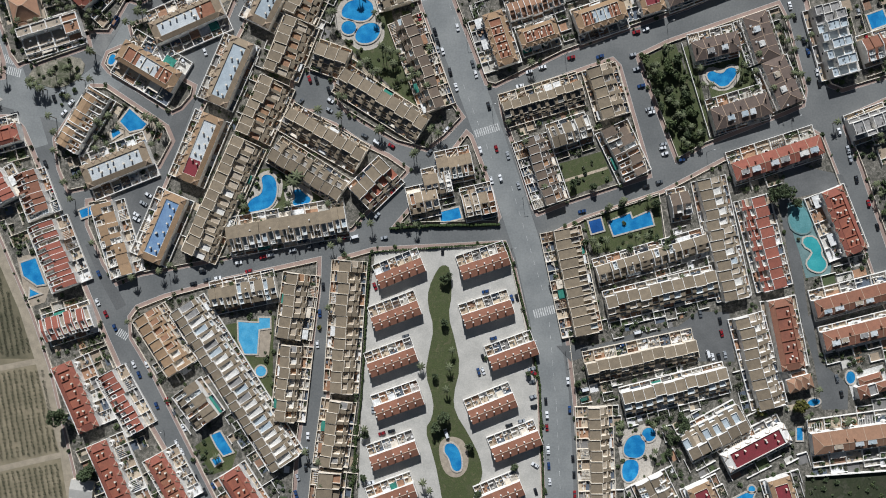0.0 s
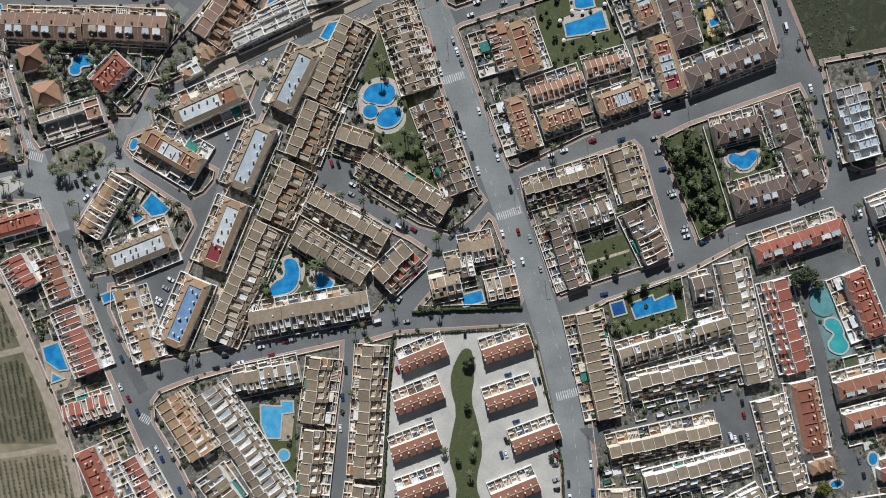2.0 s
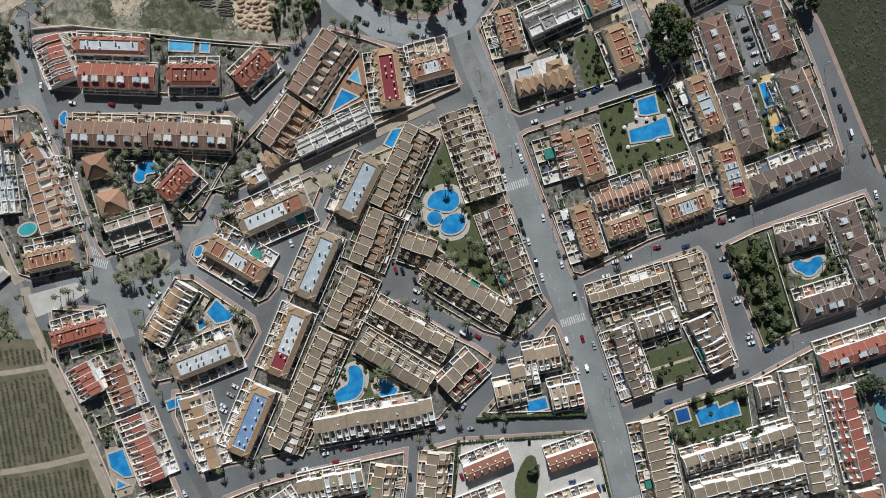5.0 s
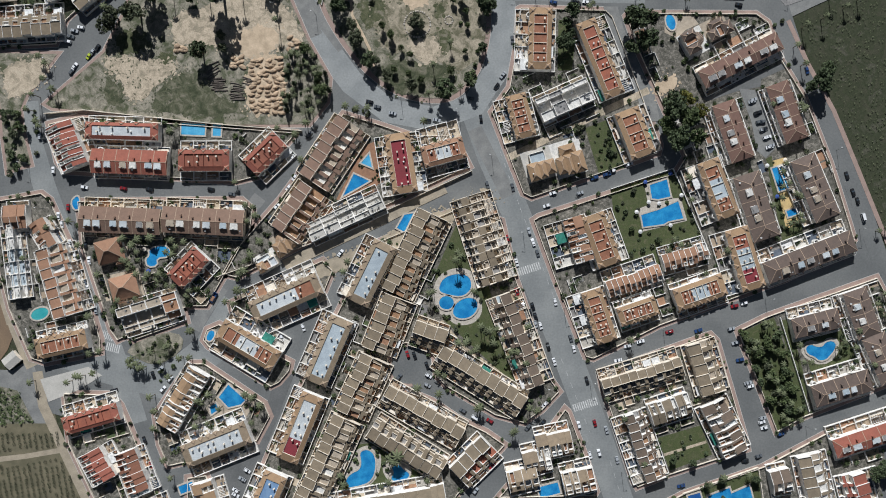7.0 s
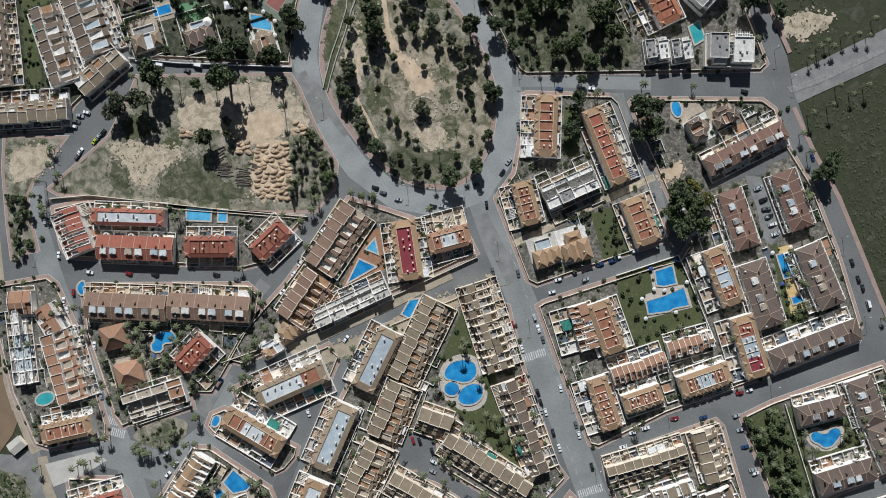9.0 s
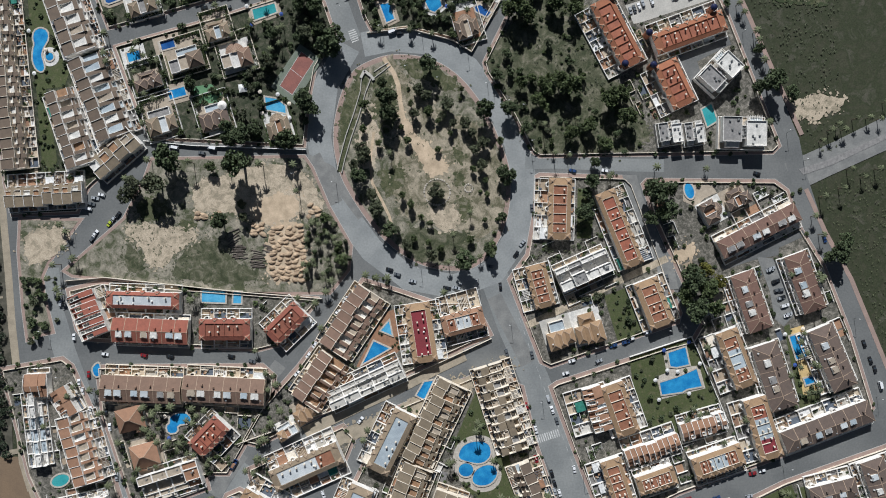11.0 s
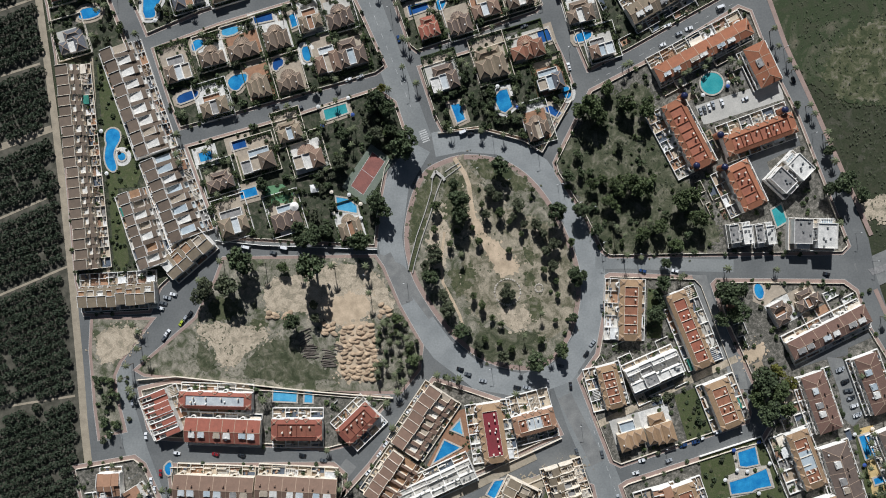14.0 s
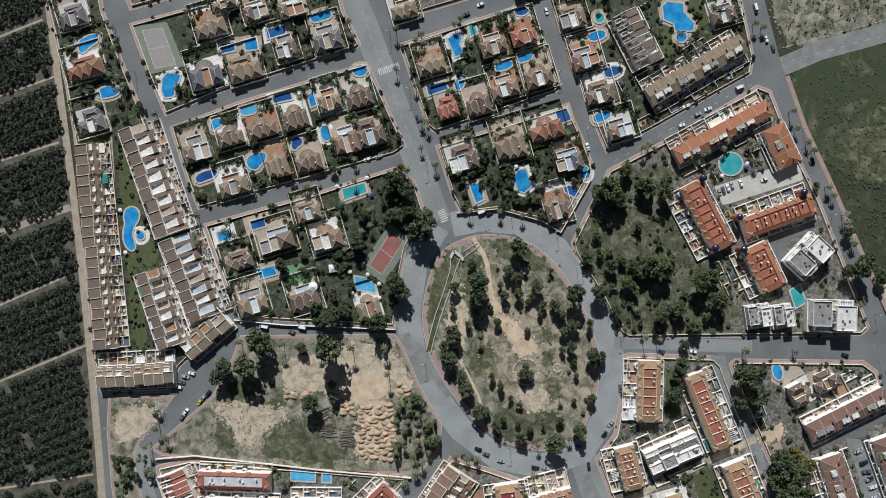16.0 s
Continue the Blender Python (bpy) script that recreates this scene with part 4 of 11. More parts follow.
def villa(x, y, turn, w, d, tile="tan", high=4.2, seed=0, tower=False, plain=False, fan=False, single=False):
    """A detached house: wings under hipped roofs, a white roof terrace between them, often a fan-shaped roof over the front room."""
    rng = random.Random(seed)
    w, d = w * 0.93, d * 0.93
    root = base("villa", x, y, turn, f"detached white villa with {NAMES[tile]} hipped tile roofs and a terrace", "house")
    fx, j = rng.choice([-1, 1]), rng.uniform(-0.06, 0.06)
    keep_off(oblong(x, y, w + 0.8, d + 0.8, turn))
    coat = rng.choice(["white", "cream", "white"])
    LEVEL[0] += 1
    part("paved_apron", Geo().box(-w / 2 - rng.uniform(0.6, 2.0), -d / 2 - rng.uniform(0.4, 1.0), 0, w / 2 + rng.uniform(0.6, 2.5), d / 2 + rng.uniform(1.5, 4.0), 0.2 + 0.0012 * LEVEL[0]), rng.choice(["floor_beige", "floor_white", "floor_beige", "concrete", "floor_terra"]), root, "tiled terrace round the house")
    take(oblong(x, y, w + 4, d + 4, turn))

    def room(x0, y0, x1, y1, z, roofed):
        x0, x1 = sorted((fx * x0 * w, fx * x1 * w))
        y0, y1 = y0 * d, y1 * d
        body = part("wall", Geo().box(x0, y0, -0.3, x1, y1, z), coat, root)
        if roofed:
            geo = Geo()
            ridged(geo, hip(geo, x0, y0, x1, y1, z + 0.01, 0.37 * min(x1 - x0, y1 - y0), 0.4), tile, root, f"{NAMES[tile]} hipped tile roof")
        else:
            t = 0.28
            part("terrace", Geo().box(x0 + t, y0 + t, z, x1 - t, y1 - t, z + 0.06), rng.choice(["floor_white", "deck_white", "floor_terra", "floor_beige", "deck_pale", "floor_grey"]), body, "tiled roof terrace")
            ring = [(x0, y0), (x1, y0), (x1, y1), (x0, y1), (x0, y0 + t), (x0 + t, y0 + t), (x0 + t, y1 - t), (x1 - t, y1 - t), (x1 - t, y0 + t), (x0, y0 + t - 0.01)]
            part("parapet", Geo().slab(ring, z, z + 0.95), "white", body)
        return body, x0, y0, x1, y1

    if single:
        body, x0, y0, x1, y1 = room(-0.5, -0.5, 0.5, 0.5, high, True)
        room(0.1, -0.64, 0.4, -0.5, high - 1.2, True)
        c = part("chimney", shared(("chimney", "white"), chimney_mesh, "white"), "", root, "rendered chimney with a cap")
        c.matrix_basis = pose(0.2 * w, 0.1 * d, high + 1.6)
        return root
    front = rng.uniform(0.12, 0.24)
    body, x0, y0, x1, y1 = room(-0.5, -0.5, -0.13 + j, front, high + rng.uniform(0.3, 1.4), True)
    room(0.15 + j, -0.5 + rng.choice([0, 0.1]), 0.5, front - rng.uniform(0, 0.1), high + rng.uniform(-0.8, 0.3), not plain or rng.random() < 0.4)
    room(-0.13 + j, -0.48, 0.15 + j, front - 0.02, high + rng.choice([-0.4, 0.1]), rng.random() < (0.15 if plain else 0.4))
    if fan:
        r, cy = min(0.34 * w, 0.4 * d), (front - 0.04) * d
        rim, geo = [(r * math.cos(math.pi * i / 12), cy + r * math.sin(math.pi * i / 12)) for i in range(13)], Geo()
        hall = part("front_room", Geo().slab([(0.93 * u, cy + 0.93 * (v - cy)) for u, v in rim], -0.3, high - 0.55), coat, root, "round front room")
        for p, q in zip(rim, rim[1:]):
            geo.face((0, cy, high + 0.9), (*p, high - 0.5), (*q, high - 0.5))
        ridged(geo, [((0, cy, high + 0.9), (*p, high - 0.48)) for p in rim], tile, hall, "fan-shaped tile roof with pale ribs", 0.1)
    else:
        room(-0.42 + rng.choice([0, 0.1]), front, 0.2 + rng.uniform(0, 0.2), 0.5, 3.0, rng.random() < 0.35)
    c = part("chimney", shared(("chimney", "white"), chimney_mesh, "white"), "", root, "rendered chimney with a cap")
    c.matrix_basis = pose(0.7 * x0 + 0.3 * x1, 0.6 * y0 + 0.4 * y1, high + 1.6)
    for v in (y1 + 0.03,):
        win = part("window", shared("window", window_mesh, "glass"), "", body, "dark glazed window")
        win.matrix_basis = pose(0.5 * (x0 + x1), v, 2.4)
    door = part("door", shared("door", lambda: Geo().box(-0.5, -0.05, 0, 0.5, 0.05, 2.05, 0.02), "wood"), "", body, "timber door")
    door.matrix_basis = pose(0.75 * x0 + 0.25 * x1, y0 - 0.03, 0.2)
    if tower:
        r, u, v = min(w, d) * 0.17, -fx * w * 0.42, 0.3 * d
        tw = part("turret", Geo().tube(u, v, -0.3, high + 1.6, r, r, 14, False), "white", root)
        part("turret_roof", Geo().tube(u, v, high + 1.6, high + 2.9, r + 0.3, 0.1, 14), "white" if seed % 2 else tile, tw, "small conical roof")
    return root


def modern(x, y, turn, w, d, high, seed):
    """A modern white house: stacked flat-roofed volumes with parapets, terraces, a slatted pergola and roof plant."""
    rng = random.Random(seed)
    root = base("modern_house", x, y, turn, "modern white flat-roofed house with stacked terraces and parapets", "house")
    keep_off(oblong(x, y, w + 1, d + 1, turn))
    take(oblong(x, y, w + 2, d + 2, turn))
    for u0, v0, u1, v1, z, floor in ((-0.5, -0.5, 0.5, 0.5, 0.36, "floor_beige"), (-0.46, -0.3, -0.06, 0.46, 0.94, "floor_grey"), (0.04, -0.42, 0.46, 0.34, 1.0, "floor_white"),
                                     (-0.1, -0.2, 0.1, 0.2, 0.84, "floor_grey"), (-0.36, -0.46, -0.08, -0.24, 0.68, "floor_white"), (0.12, 0.3, 0.4, 0.48, 0.7, "deck_pale")):
        x0, y0, x1, y1, top, t = u0 * w, v0 * d, u1 * w, v1 * d, z * high, 0.25
        body = part("wall", Geo().box(x0, y0, -0.3, x1, y1, top), "white", root)
        part("roof_terrace", Geo().box(x0 + t, y0 + t, top, x1 - t, y1 - t, top + 0.06), floor, body, "tiled flat roof terrace")
        ring = [(x0, y0), (x1, y0), (x1, y1), (x0, y1), (x0, y0 + t), (x0 + t, y0 + t), (x0 + t, y1 - t), (x1 - t, y1 - t), (x1 - t, y0 + t), (x0, y0 + t - 0.01)]
        part("parapet", Geo().slab(ring, top, top + 0.9), "white", body)
        for v in (y0 - 0.03, y1 + 0.03):
            win = part("window", shared("window", window_mesh, "glass"), "", body, "dark glazed window")
            win.matrix_basis = pose((x0 + x1) / 2, v, top - 1.4)
        if z > 0.8:
            for i in range(5):
                box = part("air_conditioner", shared("air_conditioner", lambda: Geo().box(-0.5, -0.4, 0, 0.5, 0.4, 0.9, 0.05), "metal"), "", body, "grey rooftop air conditioner")
                box.matrix_basis = pose(rng.uniform(x0 + 1, x1 - 1), rng.uniform(y0 + 1, y1 - 1), top + 0.05)
    for i in range(7):
        u = w * (0.06 + 0.05 * i)
        part("pergola_beam", Geo().box(u, 0.3 * d, high - 0.3, u + 0.25, 0.5 * d, high), "white", root)


def gazebo(x, y, turn, size=4.5):
    """A garden pavilion: four posts under a pale canvas pyramid."""
    root = base("gazebo", x, y, turn, "white canvas garden gazebo on four posts", "gazebo")
    for sx in (-1, 1):
        for sy in (-1, 1):
            part("post", Geo().box(sx * size * 0.45 - 0.06, sy * size * 0.45 - 0.06, 0, sx * size * 0.45 + 0.06, sy * size * 0.45 + 0.06, 2.4), "white", root)
    geo = Geo()
    hip(geo, -size / 2, -size / 2, size / 2, size / 2, 2.35, 1.0, 0.1)
    part("canopy", geo, "cloth_white", root, "white canvas canopy")


def plot(x, y, turn, w, d, material="floor_beige", seed=0):
    """A walled garden plot."""
    rng = random.Random(seed)
    LEVEL[0] += 1
    root = base("garden_plot", x, y, turn, "paved and planted villa garden inside a white wall", "garden", kind="structure")
    part("paving", Geo().box(-w / 2, -d / 2, 0, w / 2, d / 2, 0.17 + 0.0012 * LEVEL[0]), material, root)
    lw = w * rng.uniform(0.15, 0.35)
    lx = rng.choice([-1, 1]) * (w / 2 - lw / 2 - 0.4)
    part("lawn", Geo().box(lx - lw / 2, -d / 2 + 0.4, 0, lx + lw / 2, d * rng.uniform(0.0, 0.4), 0.175 + 0.0012 * LEVEL[0]), rng.choice(["lawn", "lawn", "meadow", "yard_paving"]), root)
    a, b, t = w / 2, d / 2, 0.16
    ring = [(-a - t, -b - t), (a + t, -b - t), (a + t, b + t), (-a - t, b + t), (-a - t, -b), (-a + t, -b + t), (-a + t, b - t), (a - t, b - t), (a - t, -b + t), (-a - t, -b + t * 0.9)]
    part("garden_wall", Geo().slab(ring, 0, 1.8), rng.choice(["white", "cream", "hedge"]), root)
    blobs, ca, sa = [], math.cos(radians(turn)), math.sin(radians(turn))
    for side in rng.sample([(-1, 0), (1, 0), (0, -1), (0, 1)], 3):
        for j in range(15):
            v = (j / 14 - 0.5) * 0.92
            u = (side[0] * (w / 2 - 1.1), v * d) if side[0] else (v * w, side[1] * (d / 2 - 1.1))
            if free(x + ca * u[0] - sa * u[1], y + sa * u[0] + ca * u[1]) and rng.random() < 0.85:
                blobs.append((*u, rng.uniform(0.8, 1.9), rng.uniform(0.8, 1.6), 1.0))
    if blobs:
        tagged(part("shrub_bed", leaf_mass(rng, blobs, 34 * len(blobs), 0.34), rng.choice(["leaf_dark", "hedge", "leaf_green"]), root, "dense hedge and shrubs along the garden wall"), kind="stuff")


POOLSIDE = []


def pool(pts, tone="water_blue", coping="stone", rim=0.9, soft=0, deck=0.0):
    """A swimming pool: raised coping round the water."""
    pts = rounded(pts, soft) if soft else pts
    area = sum(a[0] * b[1] - b[0] * a[1] for a, b in zip(pts, pts[1:] + pts[:1]))
    pts = pts if area > 0 else pts[::-1]
    cx, cy = sum(p[0] for p in pts) / len(pts), sum(p[1] for p in pts) / len(pts)
    pts = [(px - cx, py - cy) for px, py in pts]
    outer = inset(pts, -rim)
    keep_off([(px + cx, py + cy) for px, py in inset(pts, -rim - 0.8)])
    take([(px + cx, py + cy) for px, py in inset(pts, -rim - 1.5)])
    if abs(area) > 150 and len(POOLSIDE) < 40:
        POOLSIDE.extend([(px + cx, py + cy) for px, py in inset(pts, -rim - 1.6)][::max(1, len(pts) // 3)])
    root = base("swimming_pool", cx, cy, 0, "blue-water swimming pool with a pale stone coping", "swimming pool")
    k, g = len(pts), Geo()
    for i in range(k):
        a, b, c, d = pts[i], pts[(i + 1) % k], outer[(i + 1) % k], outer[i]
        g.face((*d, 0.5), (*c, 0.5), (*b, 0.5), (*a, 0.5))
        g.face((*a, 0.5), (*b, 0.5), (*b, 0.1), (*a, 0.1))
        g.face((*c, 0.5), (*d, 0.5), (*d, -0.25), (*c, -0.25))
    root.location.z = 0.3
    part("coping", g, coping, root, "pale stone coping")
    if deck:
        LEVEL[0] += 1
        part("deck", Geo().slab(inset(pts, -rim - deck), -0.3, 0.05 + 0.0005 * LEVEL[0]), ["floor_beige", "floor_beige", "floor_white"][LEVEL[0] % 3], root, "pale tiled pool terrace")
    part("water", Geo().slab(inset(pts, -0.05), 0.1, 0.4), tone, root, "clear blue pool water")
    return root


# ---- plants ----
def leaf_mass(rng, blobs, count, size):
    """Many small leaf clumps over a few uneven lobes."""
    geo = Geo()
    for _ in range(count):
        x, y, z, r, f = rng.choice(blobs)
        v = Vector((rng.gauss(0, 1), rng.gauss(0, 1), rng.gauss(0, 1))).normalized() * r * rng.uniform(0.72, 1.06)
        c = Vector((x + v.x, y + v.y, z + v.z * f))
        a = Vector((rng.gauss(0, 1), rng.gauss(0, 1), rng.gauss(0, 0.6))).normalized()
        b = a.cross(Vector((rng.gauss(0, 1), rng.gauss(0, 1), rng.gauss(0, 1)))).normalized()
        s = size * rng.uniform(0.6, 1.3)
        geo.face(tuple(c + a * s), tuple(c + b * s), tuple(c - a * s * 0.9), tuple(c - b * s))
    return geo


def tree_proto(kind, seed, fine=False):
    """Trunk and crown meshes of one tree, about one metre in crown radius for every metre of scale."""
    rng = random.Random(seed)
    trunk = Geo()
    if kind == "palm":
        trunk.tube(0, 0, 0, 1.0, 0.05, 0.035, 7)
        crown = Geo()
        for i in range(26):
            a, lift = 6.2832 * i / 26 * 1.618 * 6, rng.uniform(-0.25, 0.75)
            reach = rng.uniform(0.75, 1.05)
            last = None
            for j in range(5):
                t = j / 4
                rr, zz = reach * t, lift * 0.55 * t - 0.75 * t * t * (1 - 0.35 * lift)
                wd = 0.11 * math.sin(math.pi * min(0.97, 0.12 + 0.85 * t)) + 0.01
                c = Vector((rr * math.cos(a), rr * math.sin(a), zz))
                side = Vector((-math.sin(a), math.cos(a), 0)) * wd
                now = (tuple(c + side - Vector((0, 0, wd * 0.5))), tuple(c), tuple(c - side - Vector((0, 0, wd * 0.5))))
                if last:
                    crown.face(last[0], now[0], now[1], last[1]), crown.face(last[1], now[1], now[2], last[2])
                last = now
        crown.tube(0, 0, -0.25, 0.05, 0.08, 0.13, 7)
        return trunk, crown
    if kind == "cypress":
        trunk.tube(0, 0, 0, 0.6, 0.12, 0.1, 6)
        return trunk, leaf_mass(rng, [(0, 0, 0.8 + 0.55 * i, 0.75 - 0.12 * i, 1.1) for i in range(6)], 320, 0.22)
    if kind == "shrub":
        trunk.tube(0, 0, 0, 0.5, 0.07, 0.05, 6)
        return trunk, leaf_mass(rng, [(rng.uniform(-0.35, 0.35), rng.uniform(-0.35, 0.35), 0.6, rng.uniform(0.45, 0.7), 0.8) for _ in range(4)], 105, 0.26)
    trunk.tube(0, 0, 0, 0.75, 0.09, 0.06, 8)
    for i in range(4):
        a = 6.28 * i / 4 + rng.uniform(-0.4, 0.4)
        p = Vector((0.4 * math.cos(a), 0.4 * math.sin(a), 1.15))
        n = len(trunk.v)
        trunk.v += [(0.04, 0, 0.55), (-0.02, 0.035, 0.55), (-0.02, -0.035, 0.55), tuple(p)]
        trunk.f += [(n, n + 1, n + 3), (n + 1, n + 2, n + 3), (n + 2, n, n + 3)]
    blobs = [(0, 0, 1.15, 0.6, 0.8)]
    for i in range(8):
        a, r = rng.uniform(0, 6.28), rng.uniform(0.3, 0.68)
        blobs.append((r * math.cos(a), r * math.sin(a), rng.uniform(0.8, 1.35), rng.uniform(0.26, 0.44), 0.85))
    if fine:
        trunk.v = [(u, v, w * 1.25) for u, v, w in trunk.v]
        for i in range(9):
            a, r = rng.uniform(0, 6.28), rng.uniform(0.1, 0.75)
            blobs.append((r * math.cos(a), r * math.sin(a), rng.uniform(1.0, 1.5), rng.uniform(0.2, 0.34), 0.85))
        return trunk, leaf_mass(rng, [(u, v, w * 1.25, r, f * 1.1) for u, v, w, r, f in blobs], 1700, 0.085)
    return trunk, leaf_mass(rng, blobs, 520, 0.118)


PROTO = {}
LEAFNAME = {"leaf_dark": "dark green", "leaf_green": "green", "leaf_olive": "grey-green", "leaf_palm": "green", "leaf_yellow": "yellow-green", "flower": "magenta-flowered"}


def tree(kind, x, y, r, leaf, rng, tall=1.0, z=0.0):
    """One tree of crown radius r; for a palm the crown stands on a trunk of the height tall."""
    key = (kind, leaf, rng.randrange(3))
    if key not in PROTO:
        trunk, crown = tree_proto(kind, key[2] * 71 + len(kind) * 13, True)
        PROTO[key] = (trunk.mesh("trunk", M["trunk"]), crown.mesh("crown", M[leaf]))
    names = {"palm": "palm_tree", "broad": "tree", "shrub": "shrub", "cypress": "cypress"}
    says = {"palm": "palm with arching fronds on a slender trunk", "broad": f"broad {LEAFNAME[leaf]} leafy tree", "shrub": f"rounded {LEAFNAME[leaf]} leafy garden shrub", "cypress": "slim dark green cypress tree"}
    if kind == "shrub":
        ob = tagged(new("shrub", PROTO[key][1]), says[kind], "shrub")
        ob.matrix_basis = pose(x, y, z - 0.1 * r, 0, 0, rng.uniform(0, 360)) @ Matrix.Diagonal((r, r, r * tall, 1))
        return ob
    root = base(names[kind], x, y, rng.uniform(0, 360), says[kind], {"palm": "palm tree", "broad": "tree", "shrub": "shrub", "cypress": "tree"}[kind])
    root.location.z = z
    trunk, crown = part("trunk", PROTO[key][0], "", root), part("crown", PROTO[key][1], "", root)
    if kind == "palm":
        trunk.matrix_basis = Matrix.Diagonal((4.5, 4.5, tall, 1))
        crown.matrix_basis = pose(0, 0, tall) @ Matrix.Diagonal((r, r, r, 1))
    else:
        for o in (trunk, crown):
            o.matrix_basis = Matrix.Diagonal((r * rng.uniform(0.9, 1.1), r * rng.uniform(0.9, 1.1), r * tall, 1))
    return root


def palms(places, tall=7.0, r=2.6, seed=0):
    rng = random.Random(seed)
    for x, y in pairs(places):
        tree("palm", x, y, r * rng.uniform(0.85, 1.15), "leaf_palm", rng, tall * rng.uniform(0.8, 1.2))


def trees(places, leaf="leaf_dark", seed=0, tall=1.0):
    """Broad trees written as x,y,radius."""
    rng = random.Random(seed)
    for x, y, r in pairs(places):
        tree("broad" if r > 1.7 else "shrub", x, y, r, leaf, rng, tall * rng.uniform(0.95, 1.2))


def inside(pts, x, y):
    hit = False
    for (ax, ay), (bx, by) in zip(pts, pts[1:] + pts[:1]):
        if (ay > y) != (by > y) and x < (bx - ax) * (y - ay) / (by - ay) + ax:
            hit = not hit
    return hit


GROVE = {}


def scatter(pts, count, sizes, leaves, seed, kinds=("broad",), tall=1.0):
    """Trees and shrubs too many to count, strewn over a piece of ground: one object for each kind of leaf."""
    rng = random.Random(seed)
    xs, ys = [p[0] for p in pts], [p[1] for p in pts]
    heap = {}
    while count > 0:
        x, y = rng.uniform(min(xs), max(xs)), rng.uniform(min(ys), max(ys))
        if not inside(pts, x, y):
            continue
        count -= 1
        if not free(x, y):
            continue
        kind, r, leaf = rng.choice(kinds), rng.uniform(*sizes), rng.choice(leaves)
        if kind == "palm":
            leaf, r = "leaf_palm", 2.3
        elif kind == "broad" and r < 1.85:
            kind = "shrub"
        key = (kind, rng.randrange(3))
        if key not in GROVE:
            GROVE[key] = [g for g in tree_proto(kind, key[1] * 71 + len(kind) * 13 + 5)]
        trunk, crown = GROVE[key]
        high = rng.uniform(4, 8) if kind == "palm" else 0.0
        a, up = rng.uniform(0, 6.28), tall * rng.uniform(0.85, 1.15)
        c, s = math.cos(a) * r, math.sin(a) * r
        for geo, mat in ((crown, leaf), (trunk, "trunk")):
            to = heap.setdefault(mat, Geo())
            n = len(to.v)
            if kind == "palm" and mat == "trunk":
                to.v += [(x + 4 * u, y + 4 * v, w * high + 0.1) for u, v, w in geo.v]
            else:
                to.v += [(x + c * u - s * v, y + s * u + c * v, high + 0.1 + w * r * up) for u, v, w in geo.v]
            to.f += [tuple(n + i for i in f) for f in geo.f]
    if not heap:
        return
    whole, slots = Geo(), []
    for mat, geo in heap.items():
        n = len(whole.v)
        whole.v += geo.v
        whole.f += [tuple(n + i for i in f) for f in geo.f]
        slots += [len(geo.f)]
    mesh = whole.mesh("garden_trees", M[next(iter(heap))])
    for mat in list(heap)[1:]:
        mesh.materials.append(M[mat])
    mesh.polygons.foreach_set("material_index", np.repeat(np.arange(len(slots)), slots).astype(np.int32))
    tagged(new("garden_trees", mesh), "mixed green trees, palms and shrubs", "vegetation", kind="stuff")


def weeds(pts, count, sizes, leaf, seed, label="low tufts of weeds and scrub"):
    """Low plants that nobody could count, as one object."""
    rng, geo = random.Random(seed), Geo()
    xs, ys = [p[0] for p in pts], [p[1] for p in pts]
    while count > 0:
        x, y = rng.uniform(min(xs), max(xs)), rng.uniform(min(ys), max(ys))
        if inside(pts, x, y):
            s = rng.uniform(*sizes)
            for _ in range(5):
                a = rng.uniform(0, 6.28)
                c = Vector((x + rng.gauss(0, s * 0.5), y + rng.gauss(0, s * 0.5), 0.2 + s * rng.uniform(0.1, 0.7)))
                u, v = Vector((math.cos(a), math.sin(a), rng.uniform(-0.4, 0.4))) * s * 0.55, Vector((-math.sin(a), math.cos(a), rng.uniform(-0.4, 0.4))) * s * 0.4
                geo.face(tuple(c + u), tuple(c + v), tuple(c - u), tuple(c - v))
            count -= 1
    tagged(new("scrub_tufts", geo.mesh("scrub_tufts", M[leaf])), label, "vegetation", kind="stuff")


def near_line(p, a, b):
    d = b - a
    return (p - a - d * min(1, max(0, (p - a).dot(d) / d.length_squared))).length


